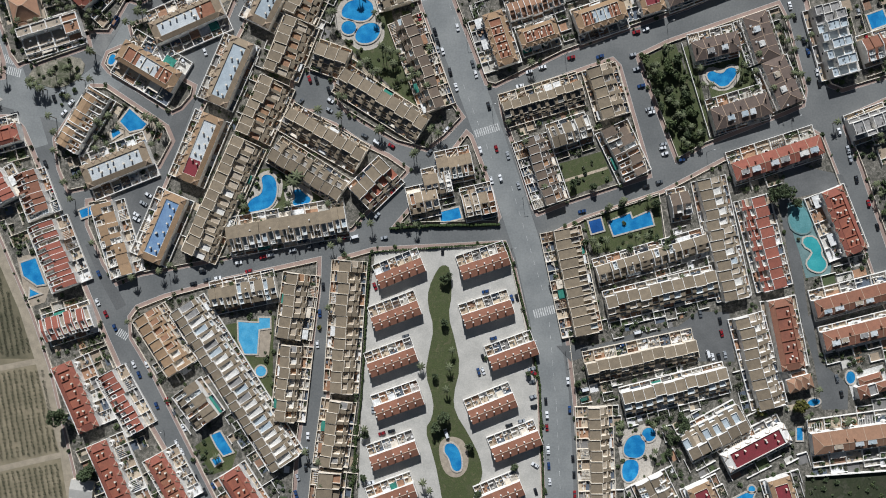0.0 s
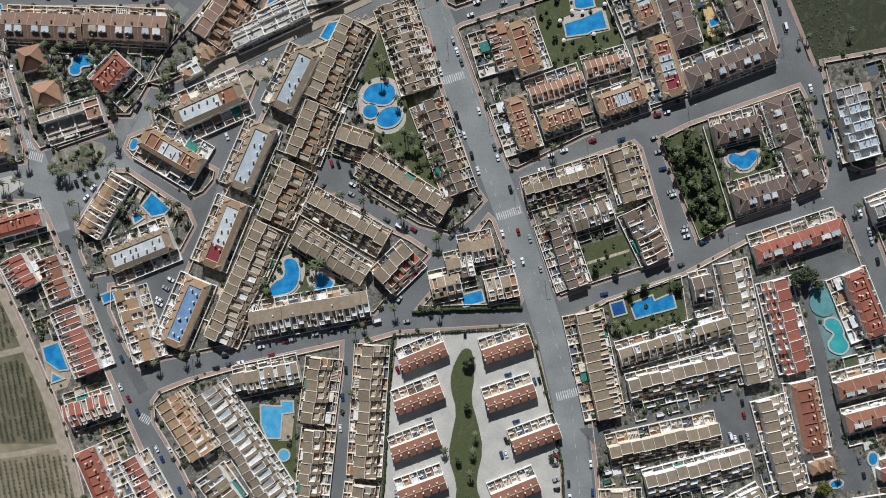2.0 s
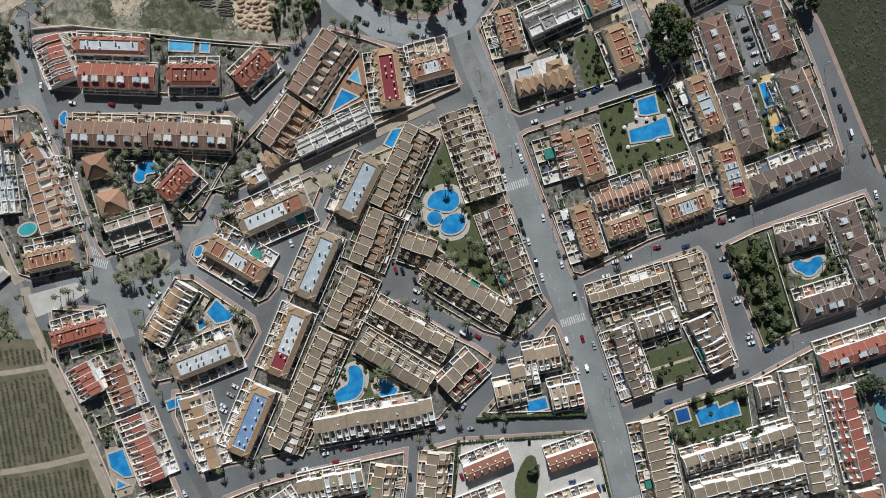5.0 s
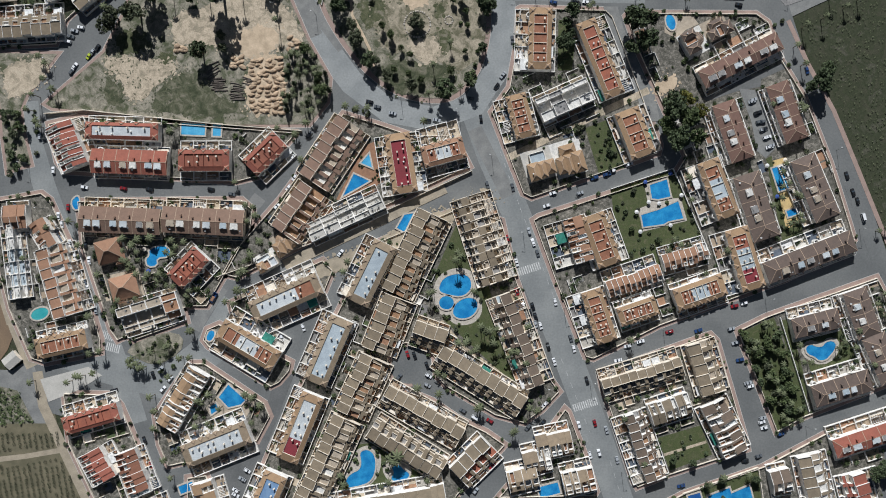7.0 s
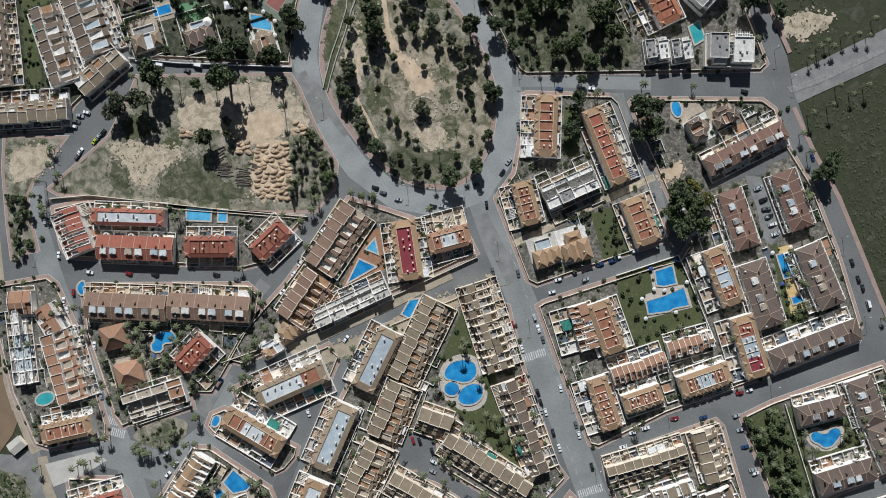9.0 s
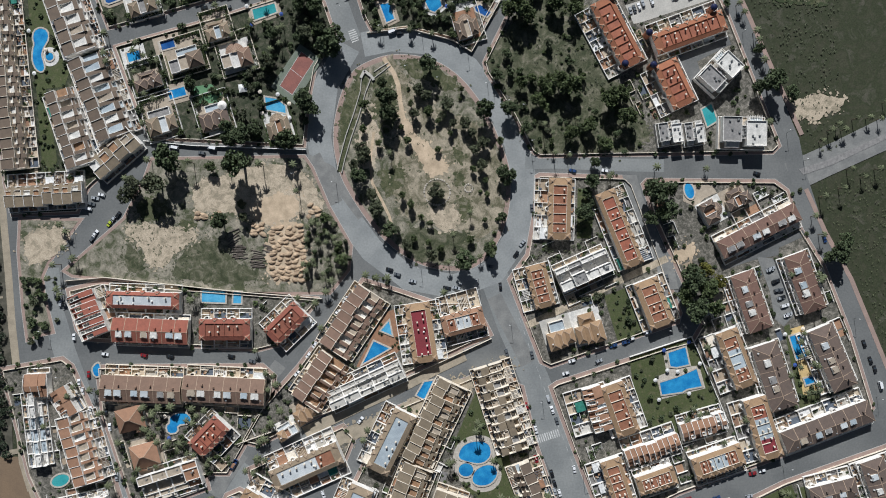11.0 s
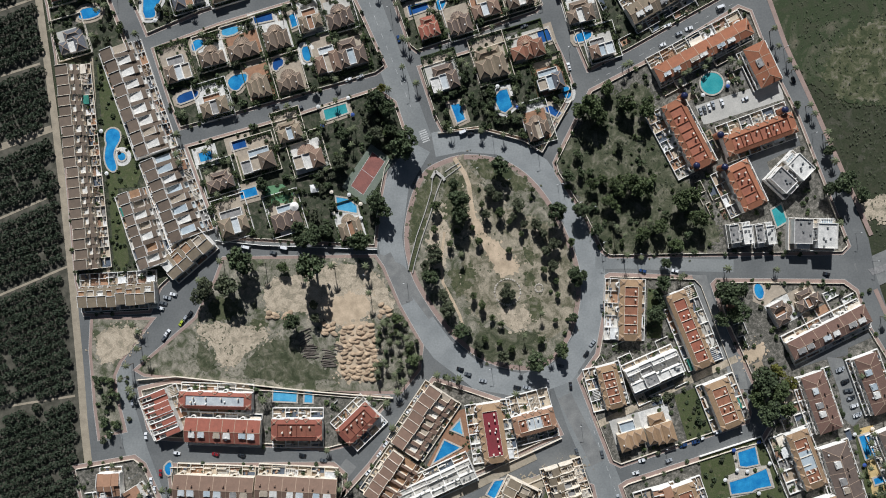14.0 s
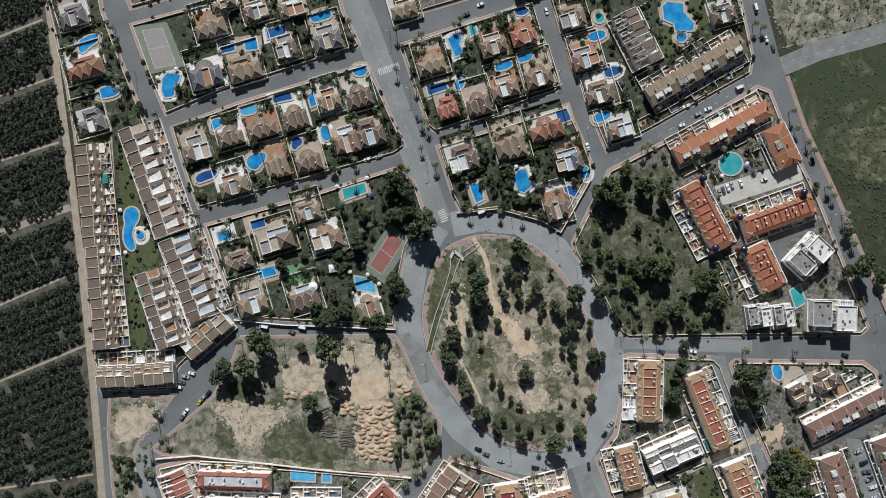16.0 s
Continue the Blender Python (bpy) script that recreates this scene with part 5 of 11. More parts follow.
def orchard(pts, ux, uy, along, across, r, leaf, seed, name, label, clumps=34, paths=()):
    """Planted rows of small trees or vines over a field, as one object."""
    rng, geo = random.Random(seed), Geo()
    d = Vector((ux, uy)).normalized()
    e = Vector((-d.y, d.x))
    xs, ys = [p[0] for p in pts], [p[1] for p in pts]
    mid = Vector(((min(xs) + max(xs)) / 2, (min(ys) + max(ys)) / 2))
    reach = math.hypot(max(xs) - min(xs), max(ys) - min(ys)) / 2
    for j in range(int(-reach / across), int(reach / across) + 1):
        for i in range(int(-reach / along), int(reach / along) + 1):
            p = mid + d * (i * along + rng.gauss(0, along * 0.05)) + e * (j * across + rng.gauss(0, across * 0.035))
            if not inside(pts, p.x, p.y) or rng.random() < 0.04:
                continue
            if any((near_line(p, Vector(a), Vector(b)) < 0.3 + r) for line in paths for a, b in zip(line, line[1:])):
                continue
            s = r * rng.uniform(0.85, 1.15)
            for _ in range(clumps):
                v = Vector((rng.gauss(0, 1), rng.gauss(0, 1), abs(rng.gauss(0, 1)))).normalized() * s * rng.uniform(0.7, 1.05)
                c = Vector((p.x + v.x, p.y + v.y, s * 0.45 + v.z * 0.95))
                a = Vector((rng.gauss(0, 1), rng.gauss(0, 1), rng.gauss(0, 0.6))).normalized() * s * rng.uniform(0.13, 0.26)
                b = a.cross(Vector((rng.gauss(0, 1), rng.gauss(0, 1), rng.gauss(0, 1)))).normalized() * s * rng.uniform(0.13, 0.26)
                geo.face(tuple(c + a), tuple(c + b), tuple(c - a), tuple(c - b))
    tagged(new(name, geo.mesh(name, M[leaf])), label, "plants", kind="stuff")


# ---- vehicles and street furniture ----
def car_meshes(kind):
    """Body, glasshouse and running gear meshes of one kind of car, nose towards +x."""
    body, glass = Geo(), Geo()
    if kind == "van":
        ln, wd, ht = 2.6, 1.0, 2.3
        prof = [(-ln, 0.35), (-ln, 1.2), (ln - 0.1, 1.05), (ln, 0.7), (ln, 0.35)]
        cab = (-ln + 0.05, -ln + 0.15, ln - 1.2, ln - 0.35)
    else:
        ln, wd, ht = (2.1, 0.87, 1.45) if kind == "hatch" else (2.3, 0.9, 1.42)
        prof = [(-ln, 0.35), (-ln - 0.02, 0.75), (-ln + 0.15, 0.95), (ln - 1.2, 0.93), (ln - 0.15, 0.78), (ln, 0.6), (ln, 0.35)]
        cab = (-ln + 0.12, -ln + 0.55, ln - 2.05, ln - 1.2) if kind == "hatch" else (-ln + 0.65, -ln + 1.2, ln - 2.2, ln - 1.3)
    k = len(prof)
    body.v += [(x, -wd, z) for x, z in prof] + [(x, wd, z) for x, z in prof]
    body.f += [(i, (i + 1) % k, k + (i + 1) % k, k + i)[::-1] for i in range(k)] + [tuple(range(k)), tuple(range(2 * k - 1, k - 1, -1))]
    x0, x1, x2, x3 = cab
    low = 0.9 if kind != "van" else 1.1
    a, b = wd * 0.94, wd * 0.78
    ring0 = [(x0, -a, low), (x3, -a, low), (x3, a, low), (x0, a, low)]
    ring1 = [(x1, -b, ht - 0.04), (x2, -b, ht - 0.04), (x2, b, ht - 0.04), (x1, b, ht - 0.04)]
    glass.v += ring0 + ring1
    glass.f += [(i, (i + 1) % 4, 4 + (i + 1) % 4, 4 + i) for i in range(4)]
    body.box(x1 - 0.05, -b - 0.03, ht - 0.06, x2 + 0.05, b + 0.03, ht + 0.02, 0.03)
    wheel = Geo().box(-ln + 0.2, -wd + 0.22, 0.2, ln - 0.2, wd - 0.22, 0.345)
    for sx in (-1, 1):
        for sy in (-1, 1):
            n, cx, cy = len(wheel.v), sx * (ln - 0.75), sy * (wd - 0.08)
            wheel.v += [(cx + 0.31 * math.cos(6.2832 * i / 10), cy + s, 0.31 + 0.31 * math.sin(6.2832 * i / 10)) for s in (-0.1, 0.1) for i in range(10)]
            wheel.f += [tuple(n + i for i in f) for f in [(i, (i + 1) % 10, 10 + (i + 1) % 10, 10 + i) for i in range(10)] + [tuple(range(10)), tuple(range(19, 9, -1))]]
    return body, glass, wheel, ln, wd


CARS = {}


def car(x, y, turn, hue, kind, z=0.06):
    if (kind, hue) not in CARS:
        body, glass, wheel, ln, wd = car_meshes(kind)
        CARS[kind, hue] = (body.mesh("body", M["car_" + hue]), shared(("glasshouse", kind), lambda: glass, "glass"), shared(("running_gear", kind), lambda: wheel, "tyre"), ln, wd)
    body, glass, wheel, ln, wd = CARS[kind, hue]
    word = {"hatch": "small hatchback car", "saloon": "saloon car", "van": "tall van"}[kind]
    root = base("van" if kind == "van" else "car", x, y, turn, f"parked {hue} {word} on the street", "van" if kind == "van" else "car", "parked cars")
    root.location.z = max([z] + [top for pts, top in DECKS if inside(pts, x, y)])
    part("body", body, "", root)
    part("glasshouse", glass, "", root, "dark tinted windows")
    part("running_gear", wheel, "", root, "black tyres and underbody")
    return root


HUES = {"w": "white", "s": "silver", "g": "grey", "k": "black", "b": "blue", "r": "red", "l": "lime", "e": "green"}


def cars(turn, text, seed=0, z=0.06):
    """Cars facing one way, written as x,y,colour; a capital stands for a van."""
    rng = random.Random(seed)
    for item in text.split():
        x, y, c = item.split(",")
        car(float(x), float(y), turn + rng.choice([0, 180]) + rng.uniform(-2.5, 2.5), HUES[c.lower()], "van" if c.isupper() else rng.choice(["hatch", "saloon", "hatch"]), z)


def lamps(places, tall=9.0, turn=0.0):
    """Street lamps: a tapered pole, an arm and a flat head."""
    for x, y in pairs(places):
        root = base("street_lamp", x, y, turn, "tall grey steel street lamp on the pavement", "street lamp", "street lamps")
        arm = part("pole", shared(("pole", tall), lambda: Geo().tube(0, 0, 0, tall, 0.13, 0.07, 8).box(0, -0.05, tall - 0.1, 1.6, 0.05, tall), "metal"), "", root)
        part("lamp_head", shared(("lamp_head", tall), lambda: Geo().box(1.1, -0.17, tall - 0.12, 2.0, 0.17, tall + 0.06, 0.05), "cloth_white"), "", arm, "pale lamp head")


# ---- odd things ----
def log_pile(x, y, lx, ly, count, seed, turn=-3, length=8.0):
    """Felled trunks laid side by side on the vacant plot, each one of its own."""
    rng = random.Random(seed)
    for i in range(count):
        g, ln, r = Geo(), length * rng.uniform(0.7, 1.1), rng.uniform(0.24, 0.4)
        ring = [(r * math.cos(6.28 * i / 7), r + r * math.sin(6.28 * i / 7)) for i in range(7)]
        for k, (u, s) in enumerate(((-0.5, 1.35), (-0.42, 1.0), (0.0, 0.95), (0.5, 0.8))):
            bend = 0.3 * math.sin(k + seed)
            g.v += [(u * ln, a * s + bend, b * s) for a, b in ring]
        g.f += [(m * 7 + i, m * 7 + (i + 1) % 7, m * 7 + 7 + (i + 1) % 7, m * 7 + 7 + i) for m in range(3) for i in range(7)] + [tuple(range(6, -1, -1)), tuple(range(21, 28))]
        ob = tagged(new("log", g.mesh("log", M["log"])), "grey felled palm trunk lying on bare ground", "log", "felled logs")
        ob.matrix_basis = pose(x + rng.uniform(-lx, lx) / 2, y + ly * ((i + 0.5) / count - 0.5) + rng.uniform(-0.3, 0.3), 0.19, 0, 0, turn + rng.gauss(0, 5) + rng.choice([0, 180]))


def soil_heaps(x, y, nx, ny, px, py, seed):
    """Tipped heaps of orange-brown soil in rows, each with a steep shaded face and a flat lit back."""
    rng = random.Random(seed)
    for i in range(nx):
        for j in range(ny):
            g, k = Geo(), 11
            rx, ry, h = rng.uniform(0.36, 0.72) * px, rng.uniform(0.45, 0.62) * py, rng.uniform(0.7, 1.5)
            lean = rng.uniform(0.3, 0.5) * ry
            for z, s, back in ((0, 1.05, 0.0), (0.5, 0.86, 0.6), (0.85, 0.6, 0.9), (1.0, 0.25, 1.0)):
                g.v += [(s * rx * math.cos(6.28 * q / k) * rng.uniform(0.8, 1.15), s * ry * math.sin(6.28 * q / k) * rng.uniform(0.8, 1.15) - back * lean, z * h * rng.uniform(0.9, 1.1)) for q in range(k)]
            g.f += [(m * k + q, m * k + (q + 1) % k, (m + 1) * k + (q + 1) % k, (m + 1) * k + q) for m in range(3) for q in range(k)] + [tuple(3 * k + q for q in range(k))]
            ob = tagged(new("soil_mound", g.mesh("soil_mound", M["heap"])), "tipped heap of orange-brown sandy soil", "soil heap", "soil heaps")
            ob.matrix_basis = pose(x + (i - nx / 2 + 0.5) * px + rng.uniform(-1.6, 1.6), y + (j - ny / 2 + 0.5) * py + rng.uniform(-0.9, 0.9), 0.15, 0, 0, rng.uniform(-30, 30))


def skip(x, y, turn):
    """A blue waste container with timber in it."""
    root = base("waste_container", x, y, turn, "open blue steel waste container on the street", "container")
    part("tub", Geo().box(-3.0, -1.2, 0.1, 3.0, -1.08, 1.6).box(-3.0, 1.08, 0.1, 3.0, 1.2, 1.6).box(-3.0, -1.2, 0.1, -2.88, 1.2, 1.6).box(2.88, -1.2, 0.1, 3.0, 1.2, 1.6).box(-3.0, -1.2, 0.05, 3.0, 1.2, 0.2), "car_blue", root)
    part("rubble", Geo().box(-2.8, -1.0, 0.2, 0.4, 1.0, 1.35, 0.3), "orange", root, "orange building rubble")


def shed(x, y, turn, w, d):
    """A low farm shed with a pitched sheet roof."""
    root = base("shed", x, y, turn, "low shed with a pale sheet-metal roof", "shed")
    part("wall", Geo().box(-w / 2, -d / 2, -0.2, w / 2, d / 2, 2.6), "cream", root)
    g = Geo()
    g.face((-w / 2 - 0.3, -d / 2 - 0.3, 2.5), (w / 2 + 0.3, -d / 2 - 0.3, 2.5), (w / 2 + 0.3, 0, 3.5), (-w / 2 - 0.3, 0, 3.5))
    g.face((-w / 2 - 0.3, 0, 3.5), (w / 2 + 0.3, 0, 3.5), (w / 2 + 0.3, d / 2 + 0.3, 2.5), (-w / 2 - 0.3, d / 2 + 0.3, 2.5))
    part("roof", g, "concrete", root, "pale sheet roof")


# ---- yards and poolsides ----
def parasols(seed):
    """Open sunshades beside the larger pools."""
    rng = random.Random(seed)
    for x, y in POOLSIDE:
        if not free(x, y) and rng.random() < 0.5:
            continue
        hue = rng.choice(["cloth_white", "cloth_white", "cream", "cloth_blue"])
        root = base("parasol", x, y, rng.uniform(0, 60), f"open {'blue' if hue == 'cloth_blue' else 'pale'} canvas parasol beside the pool", "parasol", "poolside parasols")
        part("pole", shared("parasol_pole", lambda: Geo().tube(0, 0, 0, 2.4, 0.03, 0.03, 6), "metal"), "", root)
        part("canopy", shared(("canopy", hue), lambda: Geo().tube(0, 0, 2.0, 2.5, 1.25, 0.05, 8), hue), "", root, "eight-sided canvas canopy")


def blocked(x, y):
    return any(a < x < c and b < y < d and inside(pts, x, y) for a, b, c, d, pts in TAKEN)


def yards(seed):
    """Small walled yards, paths and beds that fill the plots beyond the patios, following the nearest terrace."""
    rng = random.Random(seed)
    boxes = [(min(p[0] for p in pts), min(p[1] for p in pts), max(p[0] for p in pts), max(p[1] for p in pts)) for pts, _ in BLOCKS]
    floors, walls, beds = [Geo() for _ in BLOCKS], [Geo() for _ in BLOCKS], [Geo() for _ in BLOCKS]
    count = 0

    def slab_at(geo, x0, y0, ca, sa, u0, v0, u1, v1, z0, z1):
        geo.slab([(x0 + ca * u - sa * v, y0 + sa * u + ca * v) for u, v in ((u0, v0), (u1, v0), (u1, v1), (u0, v1))], z0, z1)

    for ring in range(3):
        for x, y, turn, length, n, side, reach in FRINGE:
            ca, sa, w = math.cos(radians(turn)), math.sin(radians(turn)), length / n
            for k in range(-1 if ring else 0, n + (1 if ring else 0)):
                deep = rng.choice([3.2, 4.5, 6.0])
                v0 = reach + 0.3 + ring * 6.2
                u0, u1, v1 = k * w, (k + 1) * w, v0 + deep
                mid = (x + ca * (u0 + u1) / 2 - sa * side * (v0 + v1) / 2, y + sa * (u0 + u1) / 2 + ca * side * (v0 + v1) / 2)
                b = next((i for i, (p, q, r, t) in enumerate(boxes) if p < mid[0] < r and q < mid[1] < t and inside(BLOCKS[i][0], *mid)), None)
                if b is None:
                    continue
                spots = [(x + ca * u - sa * side * v, y + sa * u + ca * side * v) for u in (u0 + 0.2, (u0 + u1) / 2, u1 - 0.2) for v in (v0 + 0.2, (v0 + v1) / 2, v1 - 0.2)]
                if any(not inside(BLOCKS[b][0], *p) or blocked(*p) or not free(*p) for p in spots):
                    continue
                take([spots[0], spots[6], spots[8], spots[2]])
                count += 1
                luck = rng.random()
                p0, p1 = sorted((side * v0, side * v1))
                top = 0.3 + 0.004 * (count % 9)
                if luck < 0.62:
                    part_way = rng.uniform(0.45, 1.0)
                    slab_at(floors[b], x, y, ca, sa, u0 + 0.1, p0, u0 + w * part_way, p1, 0.1, top)
                if luck > 0.25:
                    for _ in range(rng.choice([2, 4, 7])):
                        u, v, r = rng.uniform(u0 + 0.5, u1 - 0.5), rng.uniform(p0 + 0.5, p1 - 0.5), rng.uniform(0.4, 1.3)
                        mass = leaf_mass(rng, [(x + ca * u - sa * v, y + sa * u + ca * v, 0.4 + 0.6 * r, r, 0.9)], int(14 + 12 * r), 0.36)
                        m = len(beds[b].v)
                        beds[b].v += mass.v
                        beds[b].f += [tuple(m + i for i in f) for f in mass.f]
                if rng.random() < 0.7:
                    slab_at(walls[b], x, y, ca, sa, u0 - 0.12, p0, u0 + 0.12, p1, 0.1, 1.7 + 0.01 * (count % 7))
                if rng.random() < 0.7:
                    edge = side * v1
                    slab_at(walls[b], x, y, ca, sa, u0, edge - 0.13, u1, edge + 0.13, 0.1, 1.5 + 0.01 * (count % 7))
    for i, (pts, yard) in enumerate(BLOCKS):
        if floors[i].f:
            tagged(new("yard_floor", floors[i].mesh("yard_floor", M["patio"])), "small yard floors in mixed tiles", "paving", kind="stuff")
        if walls[i].f:
            tagged(new("yard_wall", walls[i].mesh("yard_wall", M["white" if i % 3 else "cream"])), "low rendered walls between the yards", "wall", kind="stuff")
        if beds[i].f:
            tagged(new("yard_shrubs", beds[i].mesh("yard_shrubs", M[["leaf_green", "leaf_dark", "leaf_olive"][i % 3]])), "low shrubs in the yards", "vegetation", kind="stuff")


def stone_ring(x, y, r, count, seed):
    """Rough stones laid in a ring on the ground."""
    rng, geo = random.Random(seed), Geo()
    for i in range(count):
        a, q = 6.2832 * i / count + rng.uniform(-0.06, 0.06), rng.uniform(0.5, 0.85)
        geo.tube(x + r * math.cos(a), y + r * math.sin(a), 0.1, 0.75, q, q * 0.6, 6)
    tagged(new("stone_ring", geo.mesh("stone_ring", M["stone"])), "ring of rough pale stones in the park", "stones", kind="stuff")


# ---- ground, fields and roads ----
sheet("ground", oval(-50, 200, 2600, 2600, 0, 48), "meadow", "wide flat land of dry meadow round the town", "ground", -0.3, 0.5)
# the street surface under the whole town
sheet("road", pairs("-358,534.6 -346.6,494.3 -340.1,464.1 -335.3,434 -324.5,300.2 -318.5,213.4 -318,200.6 -310.3,127.7 -295.7,94.6 -286,67.4 -277.8,65 -258.5,5.5 -240.8,-37.5 -231.1,-67.2 -210.4,-159.6 73,-161.8 274.1,-163.4 300.4,-163.6 302.6,123.1 225.6,142.4 191.4,162.5 177.2,202.1 161.2,241.8 145.3,288.1 137.5,317.8 137.3,314.9 120.5,353.2 104.3,393.2 88.2,438.2 80.1,459.9 72.1,486.6 59.2,530.1"), "asphalt", "grey asphalt streets of the town", "road", 0.03, 0.3)
lane("avenue", pairs("-11.7,171.7 -3,145.3 11.8,108.9 34.4,46.1 50.2,-3.4 58.2,-39.8 64.4,-86 66.1,-118.9 67.1,-165.1"), 16.5, "asphalt_avenue", "wide sun-bleached asphalt avenue", 0.032)
lane("avenue", pairs("-36.9,243.9 -26.7,214.1 -12.2,179.3 -0.4,144.6"), 16.5, "asphalt_avenue", "wide sun-bleached asphalt avenue", 0.032)
lane("avenue", pairs("-177.2,532.6 -164.1,502.4 -147.8,458.9 -133.1,418.7 -120.1,381.9"), 15.2, "asphalt_avenue", "wide sun-bleached asphalt avenue", 0.032)
lane("ring_road", pairs("-120.1,378.6 -133.7,355.3 -138.2,325.4 -134.1,298.7 -122.7,278.7 -107.8,258.6 -86.4,241.8 -59.8,236.6 -36.5,244.8 -23,264.6 -17.7,297.8 -22.5,321.1 -33.9,341.2 -50.3,364.6 -71.8,379.8 -95.1,382.3 -111.8,379.2"), 14.5, "asphalt_pale", "asphalt ring road round the park", 0.034)
lane("street", pairs("-17.2,308.6 1.9,308.8 36.3,306.8 64.0,306.0"), 7.5, "asphalt_avenue", "sun-bleached street beside the park", 0.0332)
lane("street", pairs("-298.3,250 -296.5,226.9 -288.8,200.3 -281,178.7 -265.4,140.5 -250.8,105.7 -241.2,77.6 -236.3,61"), 13.2, "asphalt_avenue", "sun-bleached asphalt street along the west side", 0.033)
lane("street", pairs("-279,104.3 -252.6,94.2 -219.6,84 -192.9,103.5 -176.1,129.8"), 19.8, "asphalt_avenue", "wide sun-bleached street junction", 0.0334)
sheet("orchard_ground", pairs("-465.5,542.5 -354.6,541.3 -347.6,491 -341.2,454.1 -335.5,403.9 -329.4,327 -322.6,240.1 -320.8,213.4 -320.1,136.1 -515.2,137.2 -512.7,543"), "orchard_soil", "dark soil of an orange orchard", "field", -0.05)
lane("farm_track", pairs("-352,534.5 -347.6,494.3 -342.5,454.1 -336.2,403.9 -330.8,353.7 -325.6,296.9 -321.6,246.8 -319.5,213.4"), 4.3, "track", "pale gravel farm track along the orchard", 0.02)
lane("farm_track", pairs("-462.6,482.1 -378.5,492.9 -353.2,502.7"), 1.3, "track", "pale dirt path between the orchard plots", 0.02)
lane("farm_track", pairs("-462.9,438.5 -378.7,457.8 -345.1,469.2"), 1.3, "track", "pale dirt path between the orchard plots", 0.02)
lane("farm_track", pairs("-463.1,403.4 -379,419.3 -343.7,430"), 1.3, "track", "pale dirt path between the orchard plots", 0.02)
lane("farm_track", pairs("-463.5,346.4 -372.6,379.1 -337.3,391.5"), 4, "track", "pale dirt path between the orchard plots", 0.02)
lane("farm_track", pairs("-463.7,311.3 -379.6,334 -340.9,350.4"), 1.3, "track", "pale dirt path between the orchard plots", 0.02)
lane("farm_track", pairs("-464,261.2 -379.9,288.9 -327.8,310.2"), 1.3, "track", "pale dirt path between the orchard plots", 0.02)
lane("farm_track", pairs("-464.3,214.4 -380.4,225.5 -325,233.5"), 1.3, "track", "pale dirt path between the orchard plots", 0.02)
sheet("vineyard_ground", pairs("-357.4,6.3 -256.9,2.2 -245.6,-30.8 -236.7,-63.9 -234.4,-70.5 -223.9,-116.7 -217,-159.6 -358.7,-158.5"), "vine_soil_pale", "dry soil of a vineyard", "field", -0.05)
lane("farm_track", pairs("-258.6,2.2 -244,-32.5 -234.4,-63.9 -228,-90.3 -220.6,-116.7 -214.4,-159.6"), 7.9, "track", "pale dirt track beside the vineyard", 0.02)
lane("farm_track", pairs("-358.1,-79.4 -259.1,-67.6 -234.4,-63.2"), 3.3, "track", "pale dirt path across the vineyard", 0.02)
lane("farm_track", pairs("-358.6,-142 -259.6,-126.3 -223.3,-118.3"), 3.3, "track", "pale dirt path across the vineyard", 0.02)
lane("farm_track", pairs("-320.4,222.8 -316.8,186.2 -315.8,153 -314.3,136.4 -309.5,119.7"), 4.6, "track", "pale gravel farm track along the orchard", 0.02)
lane("farm_track", pairs("-433.3,131.1 -333.3,140.6 -316.6,143"), 3, "track", "pale dirt path behind the orchard", 0.02)
sheet("bare_field", pairs("-418.2,139.4 -317.2,139.7 -311.3,131.1 -306.8,116.1 -311.5,104.6 -318.9,94.8 -418.6,85.7"), "brownfield", "bare brown ploughed field", "field", -0.04)
lane("farm_track", pairs("-310,131 -306.8,117.8 -301.6,104.5 -297,94.6"), 7.3, "track", "pale gravel farm track beside the bare field", 0.02)
sheet("yard_ground", pairs("-302.8,110.5 -293.6,102.8 -290.5,84.6 -284.7,61.4 -296,61.5 -305.8,80.8 -319,84.2 -418.7,79.1 -418.6,87.1 -318.9,93.4 -309,92.7 -301.6,97.3"), "asphalt_worn", "grey concrete farm yard beside the sheds", "ground", -0.03)
sheet("garden_ground", pairs("-418.7,79.1 -319,84.2 -305.8,80.8 -295.3,61.5 -418.8,62.6"), "scrub", "overgrown kitchen garden behind the sheds", "field", -0.04)
sheet("vineyard_ground", pairs("-400,76.6 -294.1,78.6 -285,71.9 -279.3,45.4 -270,25.5 -258.7,-6 -252.2,-14.3 -239.4,-47.4 -223.1,-62.5 -401.4,-60.4"), "vine_soil", "dry soil of a vineyard", "field", -0.045)
lane("farm_track", pairs("-294,91.8 -290.9,72 -281.9,52.1 -277.4,42.1 -268.3,22.2 -258,0.6"), 5.9, "track", "pale dirt track beside the vineyard", 0.02)
lane("farm_track", pairs("-400.4,32 -301.2,42.4 -278,46.1"), 3, "track", "pale dirt path across the vineyard", 0.02)
lane("farm_track", pairs("-401.1,-25.7 -301.8,-15.4 -281.9,-12.3 -258.8,-7"), 3.6, "track", "pale dirt path across the vineyard", 0.02)
sheet("green_field", pairs("85.2,466.5 111.8,476.3 168.2,490.6 167.3,399.3 140.8,399.5 111.1,409.7 94.8,433.2"), "greenfield", "green weedy field behind the road", "field", -0.05, soft=1)
sheet("dry_field", pairs("128,442.8 167.8,452.4 167.3,399.3 114.4,406.4"), "weedy", "dry patch of the weedy field", "field", -0.04, soft=1)
